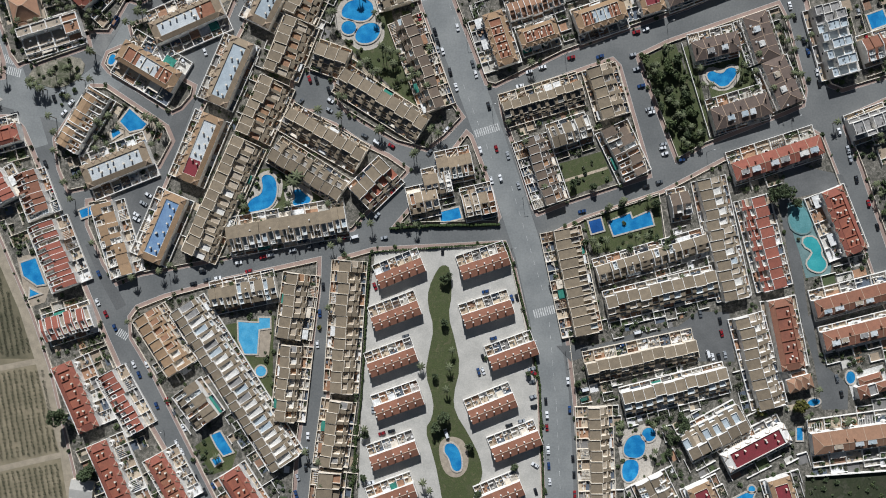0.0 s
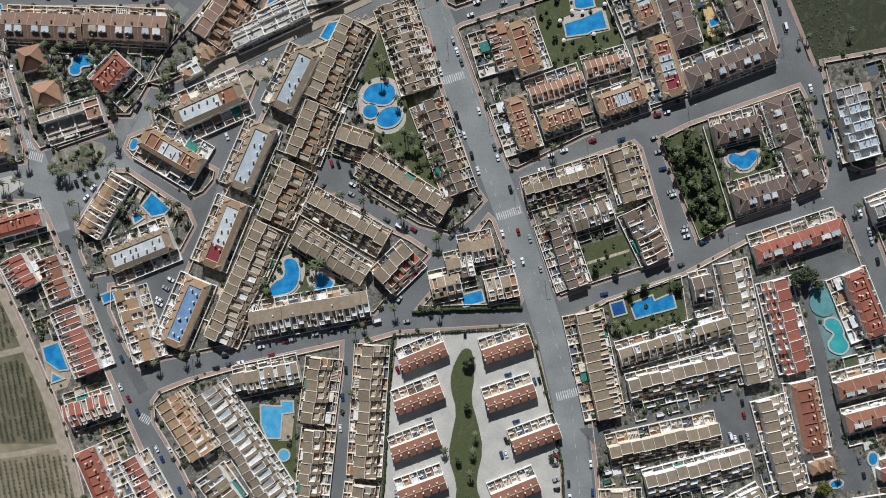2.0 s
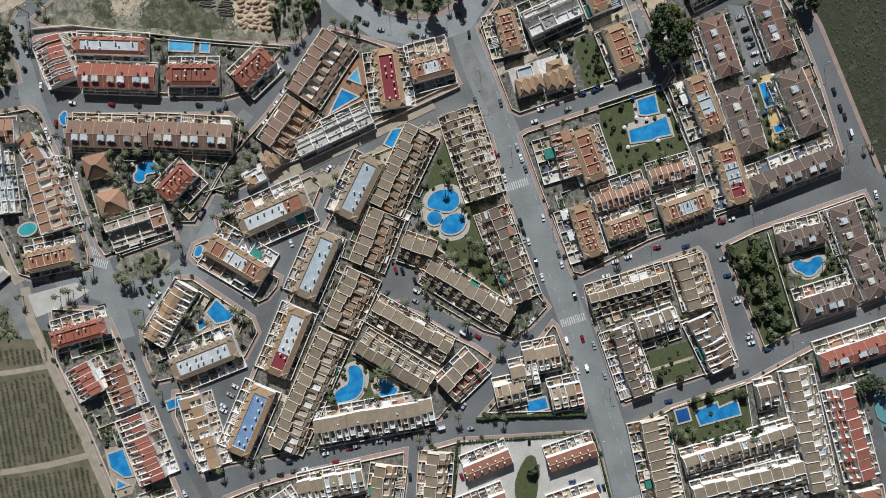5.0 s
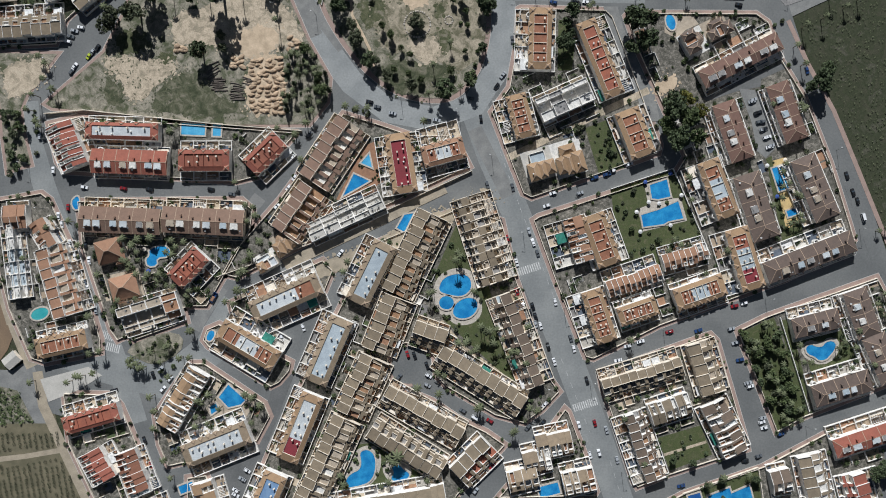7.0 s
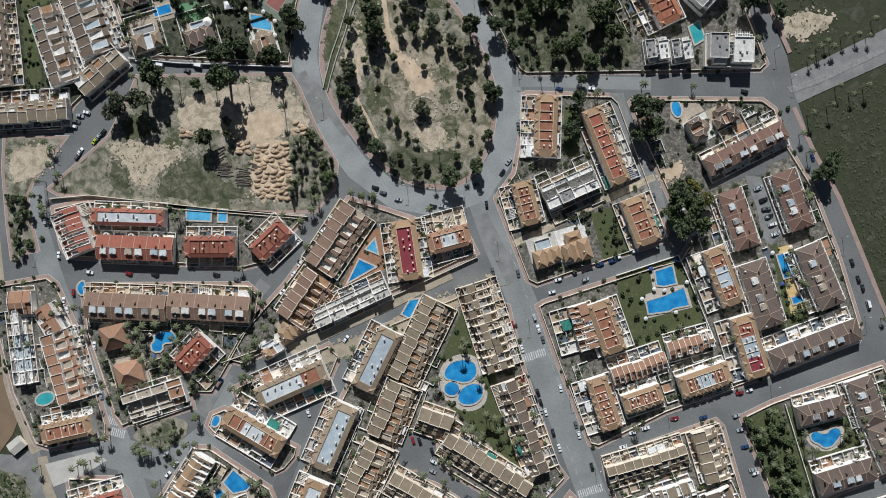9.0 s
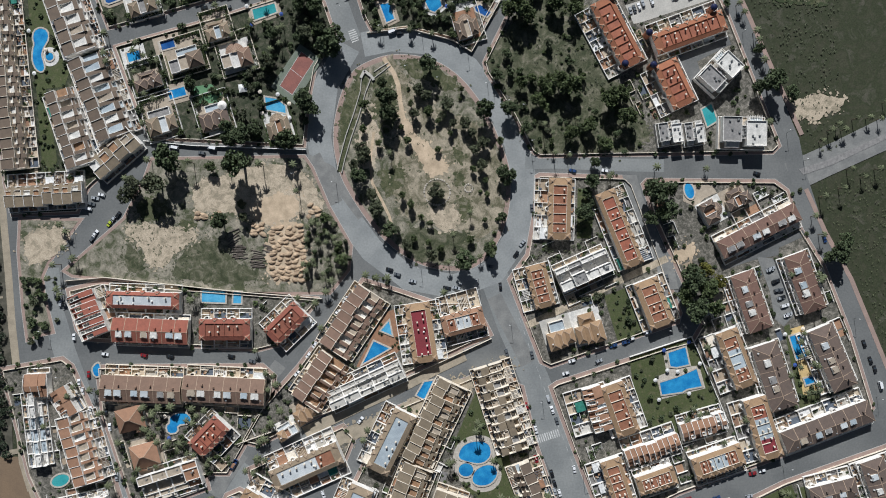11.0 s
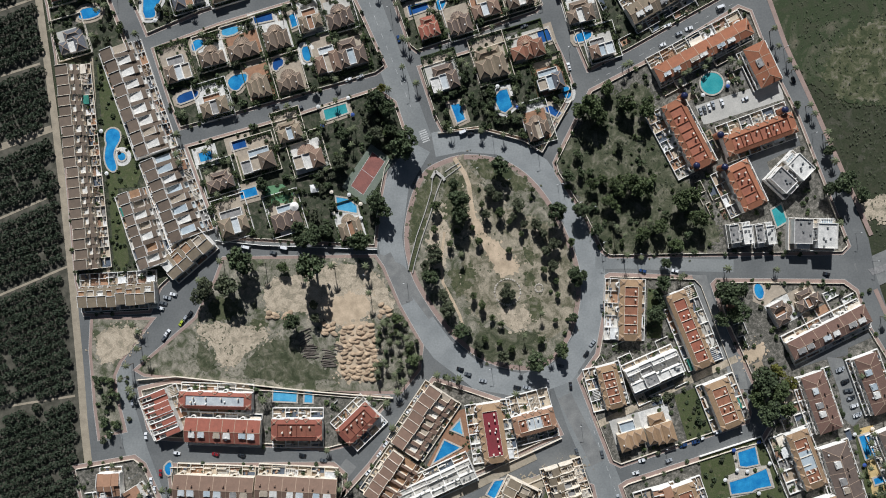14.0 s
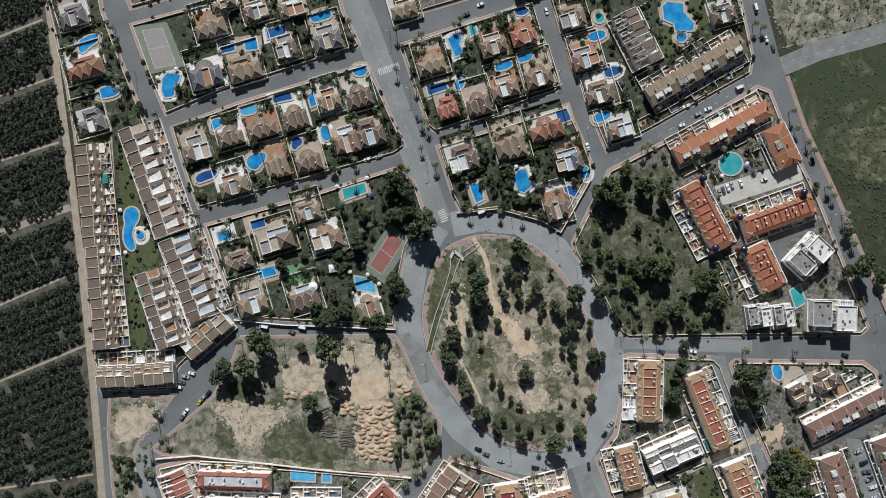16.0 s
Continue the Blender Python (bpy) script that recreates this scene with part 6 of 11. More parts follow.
sheet("dry_field", pairs("77.5,529.9 168.6,528.9 168.4,502.3 115.2,484.5 88.6,481.5 79.5,499.9"), "scrub", "dry scrubby field behind the road", "field", -0.05)
lane("road", pairs("81.9,469.9 105.2,479.6 144.4,489.9 188.2,502.1"), 11.2, "asphalt_worn", "two-lane road leading out of town", 0.0)
lane("road", pairs("142.8,294.7 158.6,302.1 200.9,320.7 244.4,339.6"), 7.9, "asphalt_worn", "narrow service lane beside the verge", 0.008)
lane("road", pairs("137.3,299.7 165.3,311.6 201,328.6 251.1,352.7"), 14.5, "asphalt_worn", "dual road leading out of town past a verge", 0.01)
sheet("verge", pairs("142.9,302.9 158.7,307.7 201,326 241.2,344.6 241.2,342.3 200.9,323 162,305 145.5,299.6"), "floor_grey", "stony verge between two lanes", "verge", 0.16)
sheet("sand_patch", pairs("134.4,339.3 152.6,347.3 165.7,345.5 172.3,342.1 159,334 145.8,330.9"), "sand", "bare sandy patch in the field", "ground", -0.03, soft=1)
lane("road", pairs("62,536.7 68,510 77.9,469.9 92.1,429.9 108.3,394.8 124.5,354.8 138.3,319.8"), 10.2, "asphalt", "asphalt road along the edge of town", 0.036)
lane("road_edge_walk", pairs("86.1,464.9 96.4,434.8 113.6,396.4 129.8,358.1 145,323.1"), 2.6, "pink_paving", "narrow pink pavement beside the fields", 0.12)
lane("road", pairs("138.2,321.1 142.2,299.6 152.3,267.6 166.4,240.1 178.2,208.7 189.3,178.9 201,142.7"), 10.2, "asphalt", "asphalt road along the edge of town", 0.036)
lane("road_edge_walk", pairs("147,291.3 158.2,265.5 172.7,238.3 184.4,208.6 195.9,178.9 206.1,152.5"), 2.6, "pink_paving", "narrow pink pavement beside the fields", 0.12)
sheet("field", pairs("210,-134.9 274.3,-130.4 274.1,-163.4 209.8,-162.9"), "meadow", "weedy green plot behind a wall", "field", 0.2)

# ---- street blocks ----
block(pairs("-61.9,-4.2 -41.1,1.5 36.7,4.9 41.9,-8.3 50.2,-46.3 56.2,-79.3 59.2,-161.7 -77.6,-160.7 -71.6,-111.3 -66.2,-52"), 2.6, "pink_paving", "yard_paving")
block(pairs("-30.4,13 -12.8,33.3 2.2,54.6 13.9,70 18.1,66 27.8,39.6 34.2,18.1 31.5,13.8"), 2.6, "pink_paving", "yard_paving")
block(pairs("-176.3,-14.9 -126.8,-6 -51.9,10.5 -45.9,17.7 -27.6,35.7 -17.6,46.5 -30.7,55.8 -47.2,63.9 -61.9,74.2 -73.4,78.9 -83.3,81.6 -87.5,89.9 -85.4,99.8 -78.2,103.7 -68.3,102.9 -63.4,96.3 -62.8,85.7 -56.3,78.8 -27.4,61.4 -9.3,56.3 2.3,64.5 13.9,76.6 7.4,85.9 -11.9,145.3 -19.3,178.3 -44.6,187.4 -100.8,164.8 -109.1,146.1 -130.9,103.4 -142.6,80.4 -159.3,47.6 -176.1,8.2 -179.6,-8.3"), 2.6, "pink_paving", "yard_paving")
block(pairs("-205.1,98.1 -195.2,98 -159.1,73.3 -155.3,64.1 -164.3,47.6 -168.6,47.7 -203.9,36.4 -219.4,33.2 -225.3,48.1 -227.7,66.3 -215.1,84.3"), 2.6, "pink_paving", "yard_paving")
block(pairs("-208.9,30.9 -194.1,33 -177.9,-8.3 -176.3,-14.9 -191.2,-20.7 -199.3,-8.1 -209,15"), 2.6, "pink_paving", "yard_paving")
block(pairs("-196,117.1 -186.8,121 -142.5,96.9 -144.2,89.7 -150.8,82.1 -157.4,78.9 -195.2,103.9 -199.1,108.9"), 2.6, "pink_paving", "yard_paving")
block(pairs("-183.4,131.8 -125.5,157.7 -117.4,149.4 -127.4,125.8 -148.9,118.4 -162.1,114.5 -168.7,118.5 -180.2,120.3"), 2.6, "pink_paving", "yard_paving")
block(pairs("-247.7,127.4 -218,137.7 -204.9,127 -203.3,118.8 -238,106.9 -242.9,110.9"), 2.6, "pink_paving", "yard_paving")
block(pairs("-184.7,-37.9 -179.7,-31.3 -163.2,-24.9 -126.9,-15.3 -70.8,-3.5 -71.6,-25.6 -77.8,-68.4 -84.8,-117.8 -87.8,-160.6 -128,-160.3 -150.7,-114 -170.2,-74.3 -183.8,-51.1"), 2.6, "pink_paving", "yard_paving")
block(pairs("-281,81.5 -249.7,80.3 -243.2,73 -238.3,61.4 -225.4,28.3 -212.5,-8 -196.3,-47.7 -183.4,-77.4 -160.6,-117.2 -141.2,-160.2 -210.4,-159.6 -231.1,-67.2 -240.8,-37.5 -258.5,5.5 -278,48.5"), 2.6, "pink_paving", "yard_paving")
block(pairs("-5.6,177.6 -0.6,180.9 65.4,201.6 78.6,204.8 83.7,212.9 56.4,275.9 50,295.7 53.4,299 129,297.5 137.2,291.4 145.1,268.3 158,246.7 172.3,208.7 185.9,162.5 179.9,154.4 143.6,138.3 71,112.6 31.3,93.3 24.8,95 7.2,141.2"), 2.6, "pink_paving", "yard_paving")
block(pairs("-29,240.5 -18,255.3 -13.4,280 -11.9,301.4 -9.2,303 41.8,300.8 46.7,295.8 73.9,219.6 72.1,213.1 -3.9,187.5 -10.4,190.8"), 2.6, "pink_paving", "yard_paving")
block(pairs("32.1,88.3 91.6,108.9 99.9,111.5 104.8,106.5 120.8,48.7 122.4,40.5 71.2,24.4 54.6,17.9 51.4,22.9 33.7,79.1"), 2.6, "pink_paving", "yard_paving")
block(pairs("112.1,112.1 131.2,121.2 154.4,129.2 197.3,143.7 202.2,133.8 213.4,90.9 211.7,81 200.1,76.1 153.8,58.4 142.2,51.9 135.6,48.6"), 2.6, "pink_paving", "yard_paving")
block(pairs("58.5,7 81,18.4 127.3,33.5 167,54 213.2,70.1 222.4,65.1 236,29.7 255.3,-28.1 281.2,-87.6 280.7,-163.4 79.6,-161.9 74.3,-86 70.6,-53 65.8,-26.6"), 2.3, "pink_paving", "yard_paving")
block(pairs("208,156.8 220.1,100.7 224.9,92.4 233.2,89.1 282.7,103.5 283.2,169.4"), 2.6, "pink_paving", "yard_paving")
block(pairs("236.4,76.8 258.8,86.6 282.6,93.6 281.4,-71.1 258.2,-1.8 242.7,44.5 233,69.3"), 2.6, "pink_paving", "yard_paving")
block(pairs("-242.4,301.7 -237.3,314.9 -146.2,315.2 -141.3,307.9 -131.6,284.6 -118.6,261.3 -120.4,246.5 -132.1,232.4 -185.1,232.9 -284.4,244.3 -291,248.3 -254.2,279.4"), 2, "pink_paving", "scrub")
block(pairs("-288.4,238.4 -267.8,243.1 -138.8,231.8 -138.8,227.8 -162.2,202.3 -175.5,199.1 -278.1,206.8 -283,213.5"), 2.6, "pink_paving", "yard_paving")
block(pairs("-271.6,193.5 -172.2,193.2 -164,185.8 -165.8,172.6 -192.7,126.6 -204.3,126.8 -247.5,106.7 -252.4,114 -268.5,163.7"), 2.6, "pink_paving", "yard_paving")
block(pairs("-113.8,243.1 -92.4,236.3 -72.7,229.4 -49.6,229.2 -41.5,217.6 -36.6,207.6 -86.4,185 -132.8,164 -176,143 -188.5,146.4 -179.1,162.8 -152.4,192.3"), 2.6, "pink_paving", "yard_paving")
block(pairs("-328,192.4 -289.8,198.7 -283.2,193.6 -268.6,160.4 -254.1,110.7 -254.2,100.8 -289.1,94.5 -299,97.9 -312,127.8"), 2.6, "pink_paving", "yard_paving")
block(pairs("-315.6,280.7 -276.1,279.6 -296.9,252.7 -300.3,245.1 -299.7,236.2 -297.2,225.2 -294,211.6 -303,209.7 -311.9,206.5 -314.4,227 -316.8,260.2"), 2, "pink_paving", "scrub")
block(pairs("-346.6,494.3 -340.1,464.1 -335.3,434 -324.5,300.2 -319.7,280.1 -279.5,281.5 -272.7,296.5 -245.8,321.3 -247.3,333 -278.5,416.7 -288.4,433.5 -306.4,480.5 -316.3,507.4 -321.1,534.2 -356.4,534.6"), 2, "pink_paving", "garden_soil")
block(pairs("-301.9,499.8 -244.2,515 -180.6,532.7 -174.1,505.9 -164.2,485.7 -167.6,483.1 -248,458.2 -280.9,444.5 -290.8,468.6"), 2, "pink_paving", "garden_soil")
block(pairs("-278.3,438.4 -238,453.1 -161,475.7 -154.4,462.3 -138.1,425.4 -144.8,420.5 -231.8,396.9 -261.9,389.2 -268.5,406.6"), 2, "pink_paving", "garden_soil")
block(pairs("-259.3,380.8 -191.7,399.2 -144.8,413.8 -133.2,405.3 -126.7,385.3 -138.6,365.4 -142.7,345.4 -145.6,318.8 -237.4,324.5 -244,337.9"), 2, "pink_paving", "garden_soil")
block(pairs("-301.2,507.2 -277.7,513.6 -267.5,533.6 -311.1,534.1"), 2.6, "pink_paving", "yard_paving")
block(pairs("-146.7,512.3 -145.1,498.9 -77.3,518.2 -77.1,538.2 -153.8,539.1"), 2.6, "pink_paving", "yard_paving")
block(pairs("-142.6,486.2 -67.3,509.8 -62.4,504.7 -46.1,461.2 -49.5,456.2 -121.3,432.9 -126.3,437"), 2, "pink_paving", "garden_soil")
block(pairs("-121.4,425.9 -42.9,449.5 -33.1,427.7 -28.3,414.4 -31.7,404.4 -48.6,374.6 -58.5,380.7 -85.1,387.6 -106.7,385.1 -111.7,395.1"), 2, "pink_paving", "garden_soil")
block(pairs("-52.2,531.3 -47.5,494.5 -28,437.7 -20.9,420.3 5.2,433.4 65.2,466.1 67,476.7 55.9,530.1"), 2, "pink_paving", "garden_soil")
block(pairs("-42,367.9 -28.4,394.4 -20,411 21.8,432.2 68.5,460 76.8,456.6 88.1,426.6 104.3,393.2 133.3,316.6 128.3,311.6 -9.3,311 -14.2,314.4 -25.6,337.8 -40.4,361.2"), 2.3, "pink_paving", "yard_paving")
block(pairs("-111.9,368.5 -95.2,374.3 -71.9,371.5 -55.4,361.3 -42.2,344.6 -32.4,324.5 -25.3,304.5 -26.2,281.3 -33,261.4 -46.4,246.5 -63,245 -83,250.1 -102.8,265.2 -119.2,288.6 -127.4,305.3 -130.6,325.3 -127.1,345.3 -120.3,361.9"), 3, "pink_paving", "scrub", soft=2)

# ---- lawns, squares and paths ----
sheet("plaza", pairs("-39.8,-1.8 35.4,2.6 39.6,-10 48.2,-46.3 53.9,-79.3 56.6,-161.7 -51.5,-160.9 -48.3,-85.1 -44.7,-39"), "concrete", "pale concrete court between the red-roofed houses", "plaza", 0.17)
sheet("lawn", pairs("-3.3,-11.3 -8.9,-22.8 -9.4,-32.6 -5.8,-45.9 -8.6,-59 -11.3,-72.2 -6.2,-88.7 -7.2,-98.6 -11.6,-105.1 -7.4,-118.4 -4.2,-131.6 0.5,-161.3 13.7,-161.4 17.2,-140 22.2,-133.4 20.6,-121.9 14.1,-108.6 6,-95.4 5.1,-85.5 9.5,-69 6.3,-52.5 2.5,-39.3 4.9,-26.2 4,-11.3 0.4,-9"), "lawn", "winding lawn with shrubs in the middle of the court", "lawn", 0.19, soft=1)
sheet("pool_terrace", pairs("-4.1,-115.1 -0.7,-110.2 5.2,-109.2 11.5,-111.9 14,-120.2 13.3,-128.4 9,-133.3 3.1,-133.3 -1.8,-128.3"), "floor_beige", "round paved terrace of the pool", "terrace", 0.21, soft=2)
sheet("street", pairs("65.6,-57 90.3,-56.5 113.5,-49.4 136.5,-46.3 148.1,-37.8 166.3,-38 169.3,-67 147.9,-66.8 139.8,-53.6 113.4,-55 90.3,-61.4 73.8,-66.2"), "asphalt_new", "asphalt cul-de-sac with parking places", "road", 0.17)
sheet("street", pairs("194.8,30 201.4,34.9 209.3,-14.6 212.4,-40.9 258.7,-18.2 258.6,-25.5 215.6,-47.6 218.8,-67.4 235.2,-80.7 235,-95.5 220.2,-95.4 215.5,-67.3 207.4,-40.9"), "asphalt_new", "asphalt access lane between the blocks", "road", 0.17)
sheet("street", pairs("198.2,44.8 203.2,48.1 232.8,41.3 236,34.7 206.3,28.3 199.8,31.7"), "asphalt_new", "asphalt access lane", "road", 0.17)
sheet("lawn", pairs("68.1,49.1 92.8,56.2 99.3,39 74.5,30"), "lawn", "square lawn with a paved cross path", "lawn", 0.17)
lane("path", pairs("71.3,39.2 96.1,46.6"), 1.6, "sand", "pale path across the lawn", 0.19)
sheet("lawn", pairs("81.7,15.4 125.6,30.6 128.7,2.5 87.4,-3.7"), "lawn", "lawn round the swimming pool", "lawn", 0.17)
sheet("lawn", pairs("150.3,112.8 177.4,120.8 185.4,91.1 158,83.1"), "lawn", "lawn round the kidney pool", "lawn", 0.17)
sheet("pool_terrace", pairs("151.7,101.4 156.2,105.5 163.6,103.3 167.8,106.9 173.9,105.3 173.8,97.9 168.4,91.3 159.3,90.6 152.0,96.5"), "stone", "pale paved terrace round the kidney pool", "terrace", 0.19, soft=1)
sheet("lawn", pairs("-60.7,145.7 -56,119.3 -9.2,75.4 -7.5,79.4 -26.9,125.7 -34.8,171.9 -46.3,178.5"), "lawn", "triangular lawn round the clover-shaped pool", "lawn", 0.17)
sheet("pool_terrace", pairs("-62.3,135.4 -58.9,145.5 -49.1,150.0 -39.1,148.3 -35.5,140.0 -37.6,134.2 -33.7,131.4 -33.1,122.7 -38.5,116.6 -48.4,115.7 -53.9,120.4 -60.1,124.1 -61.7,130.4"), "stone", "pale paved terrace round the pool", "terrace", 0.19, soft=2)
lane("path", pairs("-57.3,118.7 -43.6,102.7 -27.2,91.1 -9.2,76.1"), 1.6, "sand", "pale path along the lawn", 0.19)
sheet("lawn", pairs("-128.3,19.4 -109.9,47.2 -86.8,48.7 -67.2,32.1 -60.7,24.4 -116.8,14.3"), "lawn", "garden lawn round the pools", "lawn", 0.17)
sheet("pool_terrace", pairs("-116.7,24.2 -111.6,40.6 -103.3,47.2 -94.1,45.5 -92.9,33.9 -98.6,23.4 -110.1,19.2"), "stone", "pale paved terrace round the pool", "terrace", 0.19, soft=2)
sheet("pool_terrace", pairs("-91.9,37.2 -81.9,41.1 -75.1,32.1 -76.4,27.2 -87,23.3 -92.9,30.6"), "stone", "pale paved terrace round the pool", "terrace", 0.19, soft=2)
sheet("lawn", pairs("-132,-44.2 -99,-37.9 -100.4,-84.7 -104.4,-87.3 -119,-64.8"), "lawn", "lawn beside the pool", "lawn", 0.17)
sheet("pool_terrace", pairs("-248.7,-2.8 -236.2,-0.6 -229.1,-19.4 -232.4,-29.3 -242.4,-32.5 -245.5,-17.6"), "floor_beige", "beige pool terrace", "terrace", 0.17)
sheet("pool_terrace", pairs("-195.4,69.3 -180.5,85.7 -165.7,74 -171.7,64.2 -190.5,61"), "floor_beige", "paved garden round the pool", "terrace", 0.17)
sheet("lawn", pairs("-145.8,-114 -134.2,-105.8 -121.1,-117.5 -124.4,-127.3 -136,-130.5"), "lawn", "small lawn beside the pool", "lawn", 0.17)
sheet("pool_terrace", pairs("99.8,-107.6 122.9,-101.2 126.2,-112.8 119.4,-135.8 104.5,-139.7"), "stone", "beige terrace round the large pool", "terrace", 0.17)
sheet("pool_terrace", pairs("200.4,25.1 211.6,26.6 216.4,13.4 221.3,3.5 226.1,-11.4 225.3,-16.3 211.2,-18.7 207.7,-4.7 204.0,6.9"), "deck_teal", "blue-green paved terrace round the turquoise pool", "terrace", 0.17)
sheet("park_ground", pairs("116.3,109.7 136.2,118.5 145.8,91.4 155.5,61.7 137.3,51.9 130.8,68.4"), "lawn", "shady grass under dense trees", "ground", 0.17)
sheet("lawn", pairs("139.4,116.2 145.1,117.8 154,81.4 155.5,65 149,74.9"), "lawn", "strip of lawn beside the trees", "lawn", 0.17)
sheet("car_park", pairs("-192.4,33 -172.6,37.8 -149,100.3 -144.2,87 -156,57.5 -176.2,4.9 -177.9,-1.7"), "asphalt_new", "asphalt car park between the houses", "car park", 0.02)
sheet("dirt_strip", pairs("-172.9,135 -101.5,163.8 -46.8,186.2 -28.5,194.9 -25.4,184.3 -45.2,178 -95,157.1 -168,128.3"), "track", "dirt track behind the house rows", "ground", 0.18)
lane("back_lane", pairs("-148.5,152.1 -117.8,166.6 -91.2,178.3 -69.6,189.1 -54.0,196.3"), 6.5, "track", "unpaved sandy lane behind the house rows", 0.19)
lane("pavement", pairs("-67.3,101.3 -69.6,103.5 -72.4,105.0 -75.5,105.7 -78.7,105.5 -81.8,104.6 -84.4,102.8 -86.6,100.5 -88.1,97.7 -88.8,94.6 -88.6,91.4 -87.7,88.3 -85.9,85.7 -83.6,83.5 -80.8,82.0 -77.7,81.3 -74.5,81.5"), 1.7, "pink_paving", "curved pavement round the turning circle", 0.16)
lane("path", pairs("-17.5,213.2 12.3,226.8 35.5,238.1 65.3,251.7"), 4.0, "sand", "sandy path between the houses", 0.19)
sheet("planted_bed", pairs("-244.2,104.7 -219.3,114.7 -207.7,111.9 -209.5,102 -222.8,94.9 -232,96.6"), "scrub", "planted bed of dry soil beside the road", "ground", 0.1, soft=1)
sheet("car_park", pairs("-292.4,87.3 -264.2,94.3 -256,89.2 -269.3,81.1 -287.6,74"), "concrete", "pale concrete parking place under palms", "car park", 0.06)
sheet("lawn", pairs("42.3,193.6 78.6,204.8 98.5,156.8 61.5,140.7 48.3,144.1"), "lawn", "lawn round the angular pool", "lawn", 0.17)
sheet("pool_terrace", pairs("62.0,196.8 75.3,201.0 78.5,188.4 83.1,188.6 86.6,175.3 61.0,169.3 57.8,182.3 64.0,184.7"), "stone", "pale paved terrace round the pool", "terrace", 0.19)
sheet("street", pairs("39.5,300.8 47.8,300.7 50.9,288.7 63.0,258.6 67.9,251.9 71.8,233.4 62.7,233.5 58.7,247.0 53.8,252.1 48.2,273.7 41.0,295.4"), "asphalt_worn", "sun-bleached asphalt lane between the houses", "road", 0.17)
sheet("street", pairs("96.4,247.4 144.7,267.3 146.3,263.9 130.5,257.0 130.4,252.8 115.5,250.0 98.8,244.6"), "asphalt_new", "asphalt lane along the front of the houses", "road", 0.17)
sheet("lawn", pairs("13.3,293.3 20.2,292.4 22.6,279.0 20.7,263.8 12.4,263.9"), "lawn", "narrow lawn between two house rows", "lawn", 0.17)
sheet("pool_terrace", pairs("75.1,296.7 89.2,297.3 94.9,289.8 87.4,286.6 82.4,281.6 74.9,285.0"), "floor_beige", "pale paved pool terrace", "terrace", 0.19)
sheet("dirt_strip", pairs("67.4,253.6 79.9,259.7 82.7,255.1 69.0,247.7"), "dirt", "bare orange earth of a dug plot", "ground", 0.18)
sheet("lawn", pairs("27.9,230 41.1,234.8 50.7,206.7 35.8,202.9"), "lawn", "small lawn with shrubs", "lawn", 0.17)
sheet("pool_terrace", pairs("135.2,209.1 144.4,211.7 153.2,176 152.2,169.4 143.9,167.9"), "floor_yellow", "yellow paved pool terrace", "terrace", 0.17)
sheet("lawn", pairs("132.9,210.8 136.2,212.4 143.9,169.5 153.9,174.4 152.1,161.2 142.2,159.7"), "lawn", "narrow lawn round the pool terrace", "lawn", 0.17)
sheet("car_park", pairs("117.8,251.8 126.8,250.9 133.2,238.4 138.7,216.9 132.8,211.2 127.6,215.4 124.9,231.9"), "asphalt_worn", "asphalt car park between the house rows", "car park", 0.19)
sheet("pool_terrace", pairs("-117.7,190.3 -100.8,221.5 -92.6,224.7 -89.5,201.6 -106.1,188.5"), "floor_terra", "terracotta pool terrace", "terrace", 0.17)
sheet("bare_sand", pairs("-209.2,301.4 -189.8,303.8 -179.4,308.8 -161.4,309.3 -144.7,303.3 -138.4,290.3 -135.2,282.6 -147.5,280.1 -163.0,273.9 -174.6,274.0 -179.7,280.5 -191.3,283.2 -209.4,280.8 -213.1,292.4"), "sand", "bare sandy ground of the vacant plot", "ground", 0.18, soft=2)
sheet("bare_sand", pairs("-179.7,283.0 -169.3,290.7 -156.4,293.1 -148.7,286.6 -156.6,273.8 -168.2,272.6"), "dirt", "dug orange earth of the vacant plot", "ground", 0.18, soft=2)
sheet("bare_sand", pairs("-252.0,274.8 -244.3,274.7 -230.1,275.8 -212.0,271.8 -209.5,267.9 -222.5,257.7 -235.5,247.6 -240.6,254.1 -245.7,265.7 -252.1,269.6"), "sand", "bare sandy ground of the vacant plot", "ground", 0.18, soft=2)
sheet("bare_sand", pairs("-169.6,264.9 -161.7,273.8 -148.8,276.3 -147.3,240.9 -169.8,241.1"), "dirt", "dug orange earth of the vacant plot", "ground", 0.18, soft=1)
sheet("grass_patch", pairs("-244.1,288.9 -235.1,291.4 -227.4,283.6 -230.0,278.4 -240.4,276.6 -244.8,281.2"), "weedy", "green weeds on the vacant plot", "ground", 0.18, soft=2)
sheet("grass_patch", pairs("-219.7,276.4 -213.3,277.6 -210.7,275.0 -214.6,272.5 -219.1,273.2"), "weedy", "green weeds on the vacant plot", "ground", 0.18, soft=2)
sheet("grass_patch", pairs("-222.5,256.4 -208.2,266.6 -194.1,263.9 -190.3,253.5 -180.1,248.3 -169.8,245.6 -169.8,240.4 -226.5,241.0"), "park_floor", "green weeds on the vacant plot", "ground", 0.18, soft=2)
sheet("grass_patch", pairs("-252.1,264.5 -247.0,261.9 -240.7,248.9 -252.3,246.4"), "park_floor", "green weeds on the vacant plot", "ground", 0.18, soft=2)
